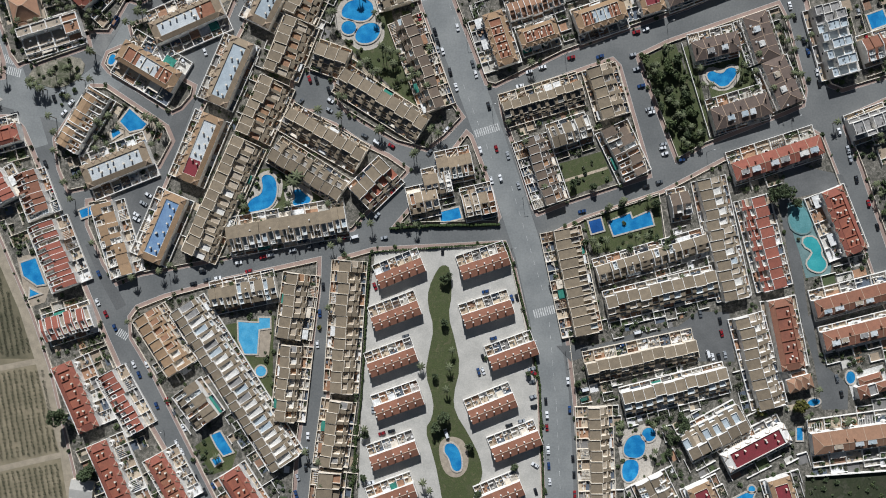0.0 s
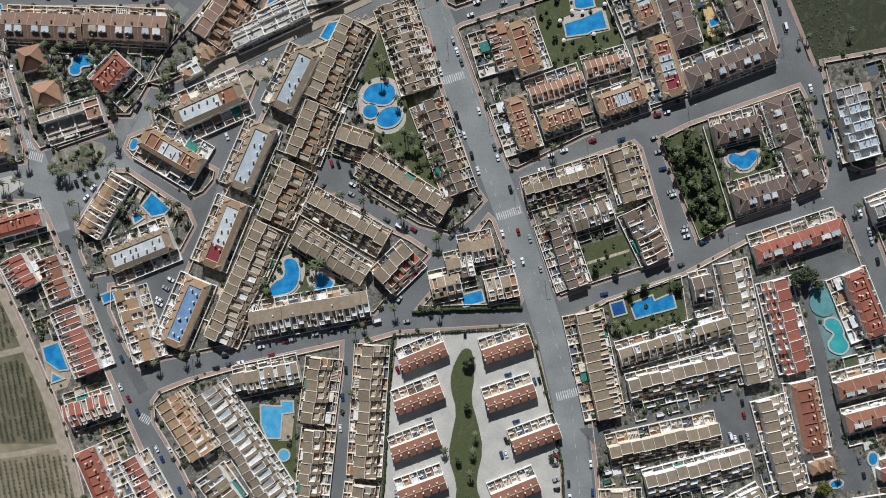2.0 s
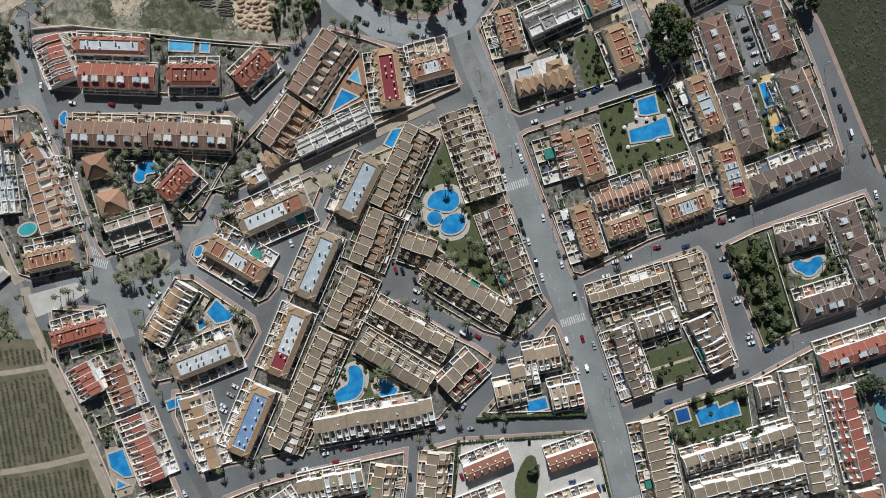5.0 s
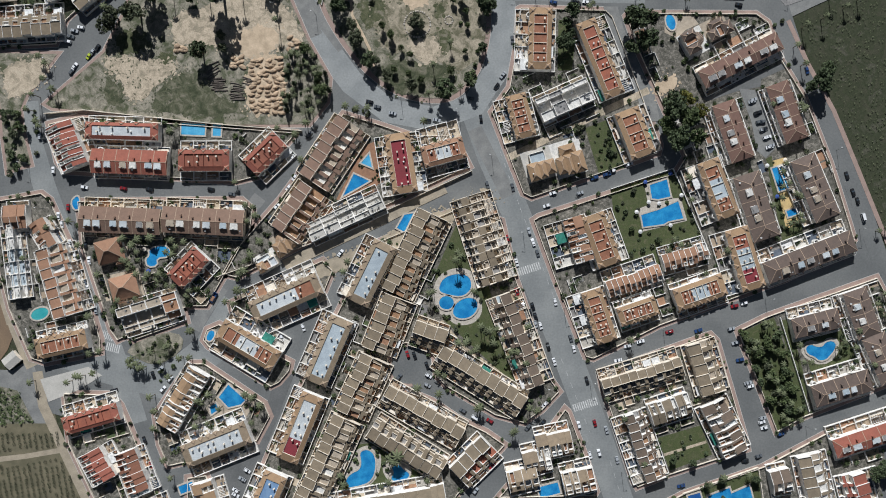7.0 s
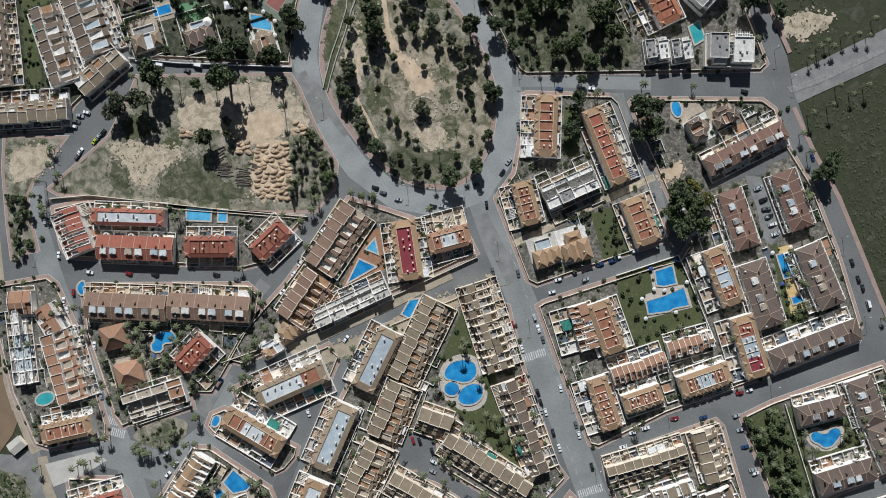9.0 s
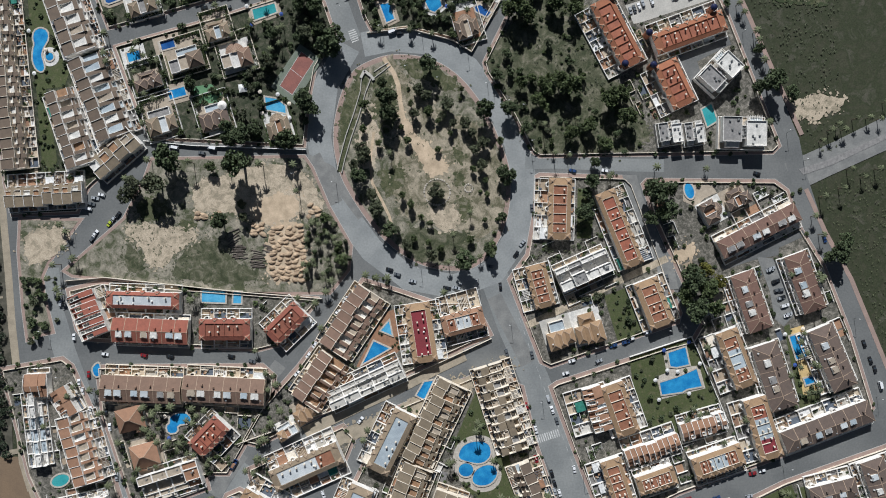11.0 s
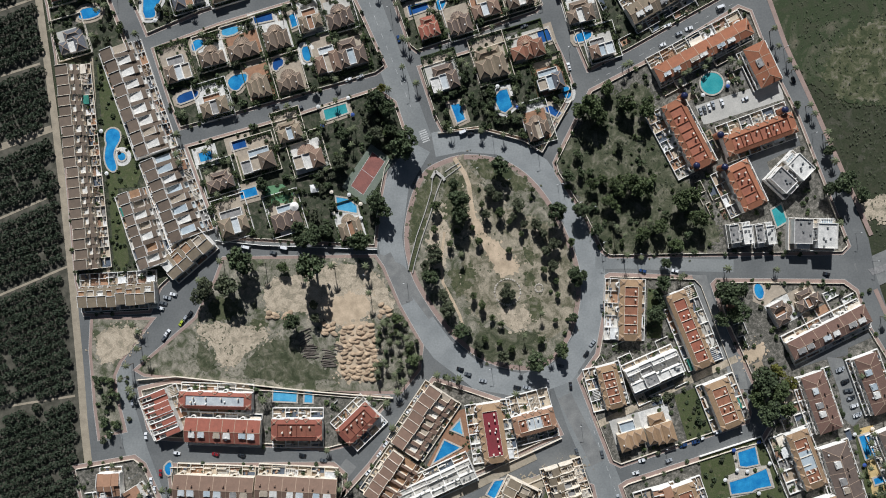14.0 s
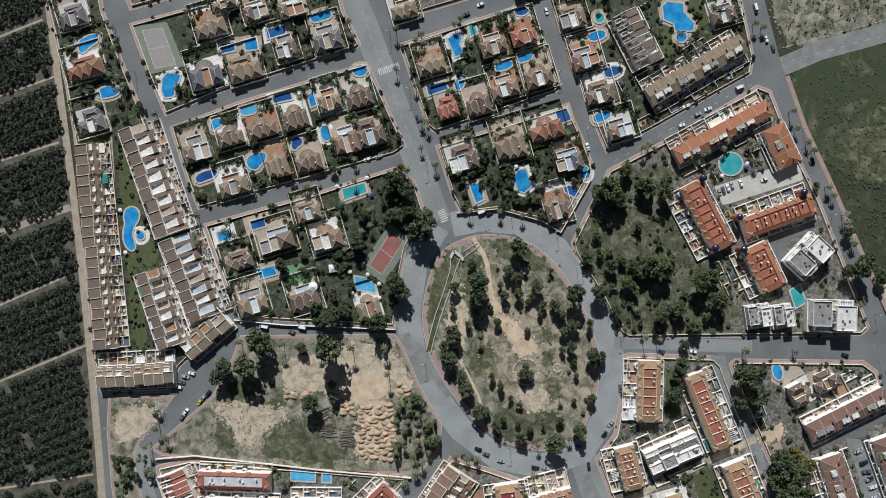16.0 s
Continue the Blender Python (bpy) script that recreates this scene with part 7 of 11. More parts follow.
sheet("bare_sand", pairs("-99.9,370.2 -93.2,371.0 -85.1,355.9 -72.0,342.4 -50.4,333.8 -38.8,328.7 -32.4,313.6 -29.3,296.9 -31.2,277.0 -36.3,267.1 -49.6,263.9 -66.1,277.4 -86.1,274.3 -95.9,291.1 -95.6,314.4 -88.8,329.3 -93.5,351.0"), "scrub_pale", "bare sandy ground of the park", "ground", 0.18, soft=2)
sheet("bare_sand", pairs("-117.2,314.6 -112.0,334.6 -106.9,346.1 -102.1,329.4 -104.0,311.1 -110.7,304.6"), "sand", "bare sandy ground of the park", "ground", 0.18, soft=2)
sheet("grass_patch", pairs("-124.6,323.1 -126.1,334.7 -122.7,348.0 -115.8,362.9 -111.6,366.2 -110.1,356.2 -116.1,337.9 -121.3,323.0"), "weedy", "green weeds in the park", "ground", 0.18, soft=2)
sheet("grass_patch", pairs("-91.6,369.3 -79.9,370.0 -65.0,362.3 -54.3,354.7 -60.2,350.6 -70.1,355.7 -83.4,359.2"), "weedy", "green weeds in the park", "ground", 0.18, soft=2)
sheet("grass_patch", pairs("-108.5,351.2 -100.8,362.7 -93.4,359.3 -91.9,342.6 -93.8,327.7 -102.9,326.1"), "weedy", "green weeds in the park", "ground", 0.18, soft=2)
sheet("grass_patch", pairs("-104.9,305.3 -92.3,307.7 -88.2,302.6 -90.9,292.7 -102.6,289.5"), "weedy", "green weeds in the park", "ground", 0.18, soft=2)
sheet("grass_patch", pairs("-59.8,317.3 -52.3,314.7 -54.1,308.9 -59.0,309.8"), "weedy", "green weeds in the park", "ground", 0.18, soft=1)
sheet("grass_patch", pairs("-60.0,303.1 -52.5,303.9 -52.5,297.2 -59.2,296.5"), "weedy", "green weeds in the park", "ground", 0.18, soft=1)
sheet("grass_patch", pairs("-89.5,266.0 -81.1,272.6 -69.5,269.1 -52.9,268.9 -48.0,260.6 -59.8,250.7 -79.7,251.0 -88.0,256.0"), "park_floor", "dry weedy ground of the park", "ground", 0.18, soft=2)
sheet("grass_patch", pairs("-57.6,288.9 -51.0,288.9 -47.8,278.8 -52.8,273.9 -57.7,280.6"), "weedy", "green weeds in the park", "ground", 0.18, soft=1)
lane("dirt_path", pairs("-99.6,371.4 -96.3,366.3 -93.7,362.3 -91.1,355.1 -90.2,346.8 -88.7,336.8 -85.4,328.4"), 2.6, "dirt", "trodden sandy path through the park", 0.2)
sheet("dirt_path", pairs("-90.6,339.3 -87.8,339.6 -83.8,330.0 -75.5,320.8 -65.6,314.0 -62.4,304.0 -72.5,300.8 -80.6,314.2 -89.6,329.3"), "dirt", "trodden sandy path through the park", "path", 0.18, soft=1)
sheet("dirt_path", pairs("-73.5,281.7 -66.0,283.2 -58.5,284.0 -55.3,273.9 -59.5,269.0 -68.7,270.0 -72.8,275.0"), "sand", "trodden sandy path through the park", "path", 0.18, soft=1)
lane("dirt_path", pairs("-105.8,327.8 -108.1,311.2 -107.1,297.9 -101.7,287.8 -97.4,278.6 -94.2,267.8"), 1.6, "dirt", "narrow trodden path under the park trees", 0.2)
# dark weedy colour on the channel floor also stands for shade between its walls
lane("drain_channel", pairs("-110.0,359.5 -111.8,351.2 -116.0,337.9 -120.8,324.7 -124.2,313.1 -126.3,304.8"), 2.2, "weedy", "drain channel with a weedy, shade-darkened floor between low walls through the park", 0.17)
wall_line(pairs("-112.5,361.2 -113.3,352.1 -117.4,338.8 -122.3,325.5 -125.6,313.4 -127.5,305.6"), 1.1, 0.45, "concrete", "low concrete wall of the drain channel", "channel_wall")
wall_line(pairs("-106.9,359.5 -110.3,351.2 -114.5,337.1 -119.3,323.8 -122.9,312.2 -124.9,303.9"), 1.1, 0.45, "concrete", "low concrete wall of the drain channel", "channel_wall")
wall_line(pairs("-113.0,359.5 -110.8,363.7 -106.7,360.3 -105.4,358.1"), 1.4, 1.6, "concrete", "concrete head wall of the drain channel", "channel_wall")
wall_line(pairs("-105.3,363.1 -100.8,366.1 -96.9,368.3"), 0.8, 0.4, "concrete", "low concrete wall in the park", "channel_wall")
wall_line(pairs("-105.4,359.5 -100.0,363.4 -95.6,366.7"), 0.8, 0.4, "concrete", "low concrete wall in the park", "channel_wall")
sheet("bare_sand", pairs("-310.7,272.7 -284.1,274.7 -290.9,259.9 -300.9,253.4 -310.9,253.5"), "sand", "bare sandy plot", "ground", 0.18, soft=1)
sheet("dry_ground", pairs("-38.7,367.9 -15.1,404.3 14.9,414 24.6,377.3 57.2,323.8 47.2,313.9 -9.2,314.4 -25.6,344.4"), "park_floor", "dry ground under the trees", "ground", 0.17)
sheet("car_park", pairs("42.5,400.2 68.3,408.2 92.3,415.4 94.8,403.7 51.5,390.1 47.4,389.3"), "concrete", "concrete car park of the red-roofed houses", "car park", 0.17)
sheet("street", pairs("70.9,368.6 102.5,381.6 104.2,376.6 84.2,366.8 87.4,356.8 77.4,353.5"), "asphalt_new", "asphalt access lane", "road", 0.17)
sheet("lawn", pairs("-310.2,428.7 -306.8,430.3 -283.9,366.6 -287.3,356.7 -304,355.1"), "lawn", "garden strip with the long pool", "lawn", 0.17)
sheet("lawn", pairs("-304,356.8 -299,358.4 -292,313.3 -297.8,300 -301,313.4"), "lawn", "green garden strip", "lawn", 0.17)
lane("path", pairs("-313.2,432.7 -312.0,411.8 -311.5,395.1 -310.1,371.7 -308.1,345.0 -306.2,321.6 -304.3,306.5"), 2.0, "sand", "pale path between the patios and the garden", 0.19)
sheet("lawn", pairs("10.9,517.3 39.2,523.6 40.6,497 12.2,473.9 9,490.6"), "lawn", "lawn round the pool", "lawn", 0.17)

# ---- terraces, lower town ----
row("gable", -37.8, -19, -11.7, -8.8, 8.4, 6, 6.3, 0, "rust", 5.2, seed=101)
row("gable", -40.9, -43.4, -14.1, -33.5, 8.4, 6, 6.3, 0, "rust", 5.2, seed=102)
row("gable", -43.4, -70.1, -16.3, -60.5, 8.4, 6, 6.3, 0, "rust", 5.2, seed=103)
row("gable", -39.7, -94.9, -12.9, -85.6, 8.4, 6, 6.3, 0, "rust", 5.2, seed=104)
row("gable", -42.5, -123.8, -16.1, -114.6, 8.4, 6, 6.3, 0, "rust", 5.2, seed=105)
row("gable", -43.3, -148.2, -17.2, -139, 8.4, 6, 6.3, 0, "rust", 5.2, seed=106)
row("gable", 10.1, -14.2, 37.5, -5.3, 8.4, 6, 6.3, 0, "rust", 5.2, seed=107)
row("gable", 11.5, -42.5, 39.6, -33.6, 8.4, 6, 6.3, 0, "rust", 5.2, seed=108)
row("gable", 26.6, -66.7, 53.4, -57.2, 8.4, 6, 6.3, 0, "rust", 5.2, seed=109)
row("gable", 14.7, -97.6, 40.8, -87.3, 8.4, 6, 6.3, 0, "rust", 5.2, seed=110)
row("gable", 27.9, -119.5, 55, -109.3, 8.4, 6, 6.3, 0, "rust", 5.2, seed=111)
row("gable", 20.1, -148.1, 44.6, -138.2, 8.4, 6, 6.3, 0, "rust", 5.2, seed=112)
row("step", -53.5, -6.5, -59.3, -82.8, 13, 12, 3, 4.9, "tan", 6.0, open_side=1, ridge=0.52, dark=0.4, deck=('floor_beige', 'deck_ochre', 'floor_grey', 'floor_beige'), wall="cream", stagger=0.7, seed=113)
row("step", -60.3, -87.7, -65.8, -125.4, 13, 6, 3, 4.9, "tan", 6.0, open_side=1, ridge=0.52, dark=0.4, deck=('floor_beige', 'floor_grey', 'deck_ochre', 'floor_beige'), wall="cream", stagger=0.7, seed=114)
row("saw", -66.5, -128.6, -69.3, -155.2, 13, 3, 3, 4.9, "tan", 6.0, open_side=1, amount=0.5, wall="cream", seed=115)
row("step", -83.8, -13.7, -89, -51.1, 13, 6, 5.9, 3, "tan", 6.0, open_side=1, ridge=0.52, dark=0.4, deck=('floor_beige', 'deck_ochre', 'floor_grey', 'floor_beige'), wall="cream", stagger=0.7, seed=116)
row("step", -87.4, -55.3, -92.6, -98.8, 11.7, 7, 5.9, 3, "tan", 6.0, open_side=1, ridge=0.52, dark=0.4, deck=('floor_beige', 'floor_grey', 'deck_ochre', 'floor_white'), wall="cream", stagger=0.7, seed=117)
row("tile", -134.3, -28.6, -96.9, -21.1, 12.3, 5, 4.6, 3, "tan", 6.0, dark=0.2, seed=118)
row("step", -172.4, -35.8, -152.2, -68.5, 14.9, 7, 4.6, 3, "sandtile", 6.0, open_side=1, ridge=0.46, dark=0.2, deck=('floor_white', 'floor_grey', 'floor_white', 'floor_terra'), wall="cream", stagger=0.7, seed=119)
row("step", -149.6, -31.1, -91.8, -123.2, 17.6, 21, 3.3, 3, "tan", 6.0, open_side=1, ridge=0.33, dark=0.3, deck=('floor_grey', 'floor_white', 'deck_pale', 'deck_ochre'), wall="white", stagger=0.7, seed=121)
row("tile", -150, -79.2, -136.2, -98.8, 14.9, 2, 3, 3, "tan", 6.0, dark=0.2, seed=123)
row("flat", -124.3, -127.1, -109.9, -150, 13, 3, 3, 3, "red", 6.2, deck=('deck_red',), seed=124)
row("flat", -220.3, -64.7, -204.3, -102.8, 12.3, 6, 8.6, 3, "red", 6.2, deck=('deck_red',), seed=125)
row("tile", -195.4, -70.4, -177.1, -104, 9.1, 5, 6.6, 4, "red", 6.0, amount=0.3, seed=126)
row("flat", -200.5, -110.3, -183.9, -149.4, 12.3, 6, 8.6, 3, "red", 6.2, deck=('deck_red',), seed=127)
row("flat", -167.4, -118, -152.1, -146.4, 11.7, 5, 7.3, 4, "red", 6.2, deck=('deck_terra',), seed=128)
row("tile", -231, -46.1, -203.3, -37.2, 13.6, 4, 3, 3, "red", 6.0, amount=0.8, dark=0.1, seed=129)
row("tile", -232.1, 16.6, -217.8, -20.8, 14.9, 6, 7.3, 3, "red", 6.0, amount=0.6, dark=0.2, seed=130)
row("flat", -276.1, 60.7, -244.1, 69.5, 10.4, 5, 6.6, 3, "red", 6.2, deck=('deck_red',), seed=131)
row("tile", -261.7, 45.9, -252.8, 28.9, 14.3, 3, 5.9, 3, "red", 6.0, dark=0.1, seed=132)
row("tile", -241.6, 45.7, -232.1, 20.5, 13, 4, 4.6, 3, "rust", 6.0, dark=0.2, seed=133)

# ---- terraces, middle town ----
row("tile", -197.4, 91.8, -217.1, 59.8, 13, 5, 3, 3.3, "sandtile", 6.0, open_side=1, amount=1, dark=0.8, ridge=0.68, seed=134)
row("flat", -206.5, 42.4, -169.3, 56.8, 13.6, 7, 7.3, 6.9, "paletan", 6.2, deck=('deck_white',), seed=135)
row("flat", -131.5, 77.6, -147.4, 39.7, 13, 6, 3, 6.6, "sandtile", 6.2, deck=('deck_white', 'deck_white', 'deck_maroon'), seed=136)
row("flat", -153.3, 32.3, -169.8, -5.6, 13.6, 6, 3, 6.6, "sandtile", 6.2, deck=('deck_blue',), seed=137)
row("tile", -196.3, 27.7, -184.6, -13.9, 11.7, 7, 5.9, 3.3, "sandtile", 6.0, amount=0.7, dark=0.4, seed=138)
row("step", -142.9, -3.6, -112.5, 62.9, 17.0, 13, 2, 3, "tan", 6.0, open_side=-1, ridge=0.42, dark=0.2, deck=("floor_beige", "floor_white", "deck_ochre", "floor_beige"), wall="cream", stagger=0.8, seed=140)
row("step", -110.8, 65.5, -95.9, 97.8, 17.6, 7, 2, 3, "tan", 6.0, open_side=-1, ridge=0.42, dark=0.1, deck=("deck_ochre", "deck_ochre", "floor_terra", "floor_beige"), wall="cream", stagger=0.8, seed=143)
row("step", -94.3, 101.7, -81.8, 132.4, 17.6, 6, 2, 3, "tan", 6.0, open_side=-1, ridge=0.42, dark=0.1, deck=("deck_ochre", "deck_ochre", "floor_terra", "floor_beige"), wall="cream", stagger=0.8, seed=146)
row("step", -83.2, 134.9, -60.8, 180.2, 17.6, 10, 2, 3, "tan", 6.0, open_side=-1, ridge=0.42, dark=0.1, deck=("deck_ochre", "deck_ochre", "floor_terra", "floor_beige"), wall="cream", stagger=0.8, seed=149)
row("flat", -166.3, 125, -127, 141.9, 13, 7, 8.6, 8.2, "paletan", 6.2, deck=('deck_white', 'deck_white', 'deck_terra'), seed=151)
row("flat", -185, 116.4, -152.6, 96.6, 13, 5, 8.6, 8.2, "sandtile", 6.2, deck=('deck_terra', 'deck_white', 'deck_terra'), seed=152)
row("flat", -88.7, 164.3, -106, 130.3, 13.6, 6, 3, 6.6, "paletan", 6.2, deck=('deck_pale',), seed=153)
row("flat", -114.2, 121.3, -130.6, 84.4, 13.6, 6, 3, 6.6, "paletan", 6.2, deck=('deck_pale',), seed=154)
row("tile", -37.1, 192, -21.7, 142.1, 8.1, 11, 5.9, 0, "tan", 6.0, open_side=1, amount=1.3, dark=0.5, wall='cream', seed=156)
row("tile", -44.9, 189.6, -29.4, 139.7, 8.1, 11, 0, 3, "tan", 6.0, open_side=-1, amount=1.3, dark=0.5, wall='cream', seed=157)
# grey and asphalt terrace floors here also paint in the shade of the recesses
row("step", -73.7, 113.9, -55.3, 107.2, 13, 3, 3, 3, "tan", 6.0, open_side=-1, ridge=0.55, dark=0.7, deck=("floor_grey", "asphalt_worn", "floor_beige", "floor_grey"), wall="cream", stagger=0.7, seed=158)
row("step", -59.2, 99.8, -11.4, 69.2, 13, 9, 3.3, 3, "tan", 6.0, open_side=-1, ridge=0.55, dark=0.7, deck=("floor_grey", "asphalt_worn", "floor_beige", "floor_grey"), wall="cream", stagger=0.7, seed=159)
row("step", -90.9, 77.3, -47.2, 51.6, 12.3, 8, 4, 3, "tan", 6.0, open_side=-1, ridge=0.55, dark=0.7, deck=("floor_grey", "asphalt_worn", "floor_beige", "floor_grey"), wall="cream", stagger=0.7, seed=160)
row("step", -97.9, 58.8, -58.1, 33.2, 12.3, 8, 3, 3, "tan", 6.0, open_side=1, ridge=0.55, dark=0.7, deck=("floor_grey", "asphalt_worn", "floor_beige", "floor_grey"), wall="cream", stagger=0.7, seed=161)
row("step", -29.7, 46.7, -48.1, 29.2, 16.2, 4, 3, 3, "tan", 6.0, open_side=1, ridge=0.5, dark=0.3, deck=('deck_red', 'floor_white', 'floor_beige', 'deck_red'), wall="white", stagger=0.7, seed=163)
row("tile", -124.3, 6.1, -56, 17.6, 14.6, 9, 5.9, 3, "tan", 6.0, dark=0.2, amount=1, seed=165)
row("step", -22.6, 133.6, -3.5, 80.9, 11, 9, 6.6, 4, "brown", 6.0, open_side=-1, ridge=0.58, dark=0.5, deck=('floor_white', 'floor_grey', 'floor_beige', 'deck_pale'), wall="cream", stagger=0.7, seed=166)
row("tile", -2.9, 45.4, 17.0, 49.4, 12.5, 3, 5, 3, "paletan", 5.6, amount=0.9, dark=0.6, stagger=0.8, seed=167)
row("tile", -10.5, 35.7, 4.5, 39.1, 12, 2, 5, 3, "paletan", 5.6, amount=0.9, dark=0.6, stagger=0.8, seed=168)
row("tile", -19.8, 25.0, -2.8, 28.7, 12, 2, 5, 3, "paletan", 5.6, amount=0.9, dark=0.6, stagger=0.8, seed=169)
row("tile", 11.8, 24.0, 29.8, 28.0, 13, 2, 5, 3, "paletan", 5.6, amount=0.9, dark=0.6, stagger=0.8, seed=170)

# ---- terraces, right of the avenue ----
row("flat", 28.8, 135.8, 38.3, 105.8, 11.7, 5, 3, 8.6, "sandtile", 6.2, deck=('deck_terra',), seed=171)
# asphalt and grey-tile tones on these roof terraces stand in for blue-dark shade
row("step", 35.8, 77.9, 81.1, 91.2, 11, 9, 6.6, 3, "tan", 6.0, open_side=-1, ridge=0.45, dark=0.9, deck=('asphalt_new', 'greytile', 'asphalt_new', 'floor_beige'), wall="cream", stagger=0.7, seed=172)
row("step", 90.9, 105.1, 99.2, 75.8, 14.6, 5, 3.3, 3, "tan", 6.0, open_side=1, ridge=0.5, dark=0.4, deck=('floor_beige', 'floor_grey', 'floor_white', 'floor_beige'), wall="cream", stagger=0.7, seed=173)
row("tile", 98.2, 70.3, 111.9, 41, 14.3, 4, 3.3, 3.3, "brown", 6.0, dark=0.7, seed=174)
row("tile", 62.4, 63.1, 85.2, 70.4, 12.3, 3, 3, 3, "tan", 6.0, dark=0.3, amount=1, seed=175)
row("step", 52.6, 64.8, 65.3, 26.4, 11.7, 8, 3, 7.3, "brown", 6.0, open_side=1, ridge=0.5, dark=0.4, deck=('floor_white', 'floor_beige', 'deck_ochre', 'floor_grey'), wall="white", stagger=0.7, seed=176)
row("hip", 144.9, 112.2, 171, 118.5, 11, 4, 5.9, 3, "darkbrown", 6.0, dark=0.6, seed=177)
row("hip", 156, 73.1, 188.3, 82.6, 12.3, 5, 6.6, 3, "darkbrown", 6.0, dark=0.6, seed=178)
row("hip", 179.9, 133.7, 188.5, 107.6, 13.6, 4, 4, 4.6, "darkbrown", 6.0, amount=0.4, seed=179)
row("hip", 190.4, 107.6, 201.3, 81.5, 13.6, 4, 4, 4.6, "darkbrown", 6.0, amount=0.4, seed=180)
row("white", 221.1, 139.2, 232.1, 98.7, 16.2, 4, 3, 4, "white", 8.0, deck=('deck_pale', 'floor_grey'), seed=181)
row("tile", 243.1, 112.1, 262.6, 118.4, 13.6, 2, 3, 3, "rust", 6.0, seed=182)
row("white", 236, 66.6, 258.7, 74.5, 13, 2, 3, 3, "white", 6.5, seed=183)
row("hip", 167.8, 42.8, 218.3, 58.7, 10.4, 6, 7.3, 3, "red", 6.0, amount=0.2, seed=184)
row("step", 154.1, 39.7, 168.9, -30.3, 14.9, 12, 3, 3, "tan", 6.0, open_side=1, ridge=0.5, dark=0.15, deck=('floor_white', 'floor_beige', 'deck_pale', 'floor_grey'), wall="white", stagger=0.7, seed=185)
row("step", 175.3, -40.1, 188.9, -92.9, 15.6, 9, 3, 3, "tan", 6.0, open_side=1, ridge=0.5, dark=0.3, deck=('floor_white', 'floor_beige', 'deck_ochre', 'floor_grey'), wall="white", stagger=0.7, seed=186)
row("step", 178.1, 28.1, 191.3, -24.6, 13.6, 9, 5.3, 3, "red", 6.0, open_side=-1, ridge=0.6, dark=0.3, deck=('floor_beige', 'deck_red', 'floor_white', 'floor_beige'), wall="white", stagger=0.7, seed=187)
row("flat", 193.2, -30.5, 201, -71.2, 13.6, 5, 4.6, 3, "rust", 6.2, deck=('deck_rust',), seed=188)
row("flat", 223.5, 32.6, 237.9, -4.2, 12.3, 5, 4, 8.6, "red", 6.2, deck=('deck_red',), seed=189)
row("hip", 214.3, -36.5, 268.1, -23, 9.7, 6, 5.9, 3, "rust", 6.0, amount=0.4, ridge=0.6, seed=190)
row("hip", 219.1, -55.1, 267.9, -43.4, 10.4, 6, 3, 3, "rust", 6.0, amount=0.4, seed=191)
row("tile", 88.7, -15.7, 152.9, 2.3, 9.7, 8, 4.6, 3, "tan", 6.0, amount=0.3, dark=1, seed=192)
row("step", 94.1, -34.6, 157.6, -19.8, 13, 10, 3, 3, "tan", 6.0, open_side=-1, ridge=0.5, dark=0.3, deck=('floor_white', 'floor_beige', 'deck_pale', 'deck_ochre'), wall="white", stagger=0.7, seed=193)
row("tile", 131.3, 23.6, 142.3, 25.8, 13.6, 2, 3, 3, "brown", 6.0, dark=0.3, seed=194)
row("saw", 70.1, 11.1, 82.6, -49.8, 14.3, 11, 3, 7.3, "tan", 6.0, dark=0.4, open_side=1, amount=0.9, wall="cream", seed=195)
row("step", 82.4, -71.9, 145.9, -58.7, 10.4, 10, 6.6, 3, "tan", 6.0, open_side=-1, ridge=0.6, dark=0.6, deck=('floor_white', 'floor_beige', 'floor_grey', 'deck_pale'), wall="cream", stagger=0.7, seed=196)
row("step", 103.4, -90.6, 163.7, -75.8, 13, 10, 3, 3, "tan", 6.0, open_side=-1, ridge=0.5, dark=0.4, deck=('floor_white', 'floor_beige', 'deck_ochre', 'deck_pale'), wall="white", stagger=0.7, seed=197)
row("step", 88.8, -92.1, 90.9, -159.7, 11.7, 11, 3, 7.3, "tan", 6.0, open_side=1, ridge=0.55, dark=0.4, deck=('floor_beige', 'floor_grey', 'deck_ochre', 'floor_beige'), wall="cream", stagger=0.7, seed=198)
row("step", 139.0, -116.2, 172.6, -98.6, 16.2, 6, 3, 3, "tan", 6.0, open_side=1, ridge=0.42, dark=0.2, deck=('floor_white', 'floor_beige', 'floor_terra', 'deck_pale'), wall="white", stagger=0.7, seed=200)
row("flat", 161.6, -125.1, 197.5, -106.9, 11, 5, 5.3, 3.3, "white", 6.2, deck=('deck_maroon',), skirt=0.08, seed=202)
row("flat", 191.7, -133.8, 198.7, -157.2, 13, 3, 3, 3, "sandtile", 6.2, deck=('deck_maroon',), seed=203)
row("tile", 121.4, -132.1, 132.6, -155, 8.1, 3, 3, 0, "tan", 6.0, open_side=1, dark=0.1, seed=205)
row("tile", 114.1, -135.7, 125.3, -158.5, 8.1, 3, 0, 3, "tan", 6.0, open_side=-1, dark=0.1, seed=206)
row("flat", 145.2, -137.3, 153.9, -156.9, 13.6, 3, 3, 3, "sandtile", 6.2, deck=('deck_maroon',), seed=207)
row("hip", 212.1, -114.2, 270.7, -106.5, 11.7, 6, 7.3, 9.2, "orange", 6.0, amount=0.4, ridge=0.6, seed=208)
villa(204.7, -77.9, 16, 14.5, 11.2, "orange", 5, seed=209)
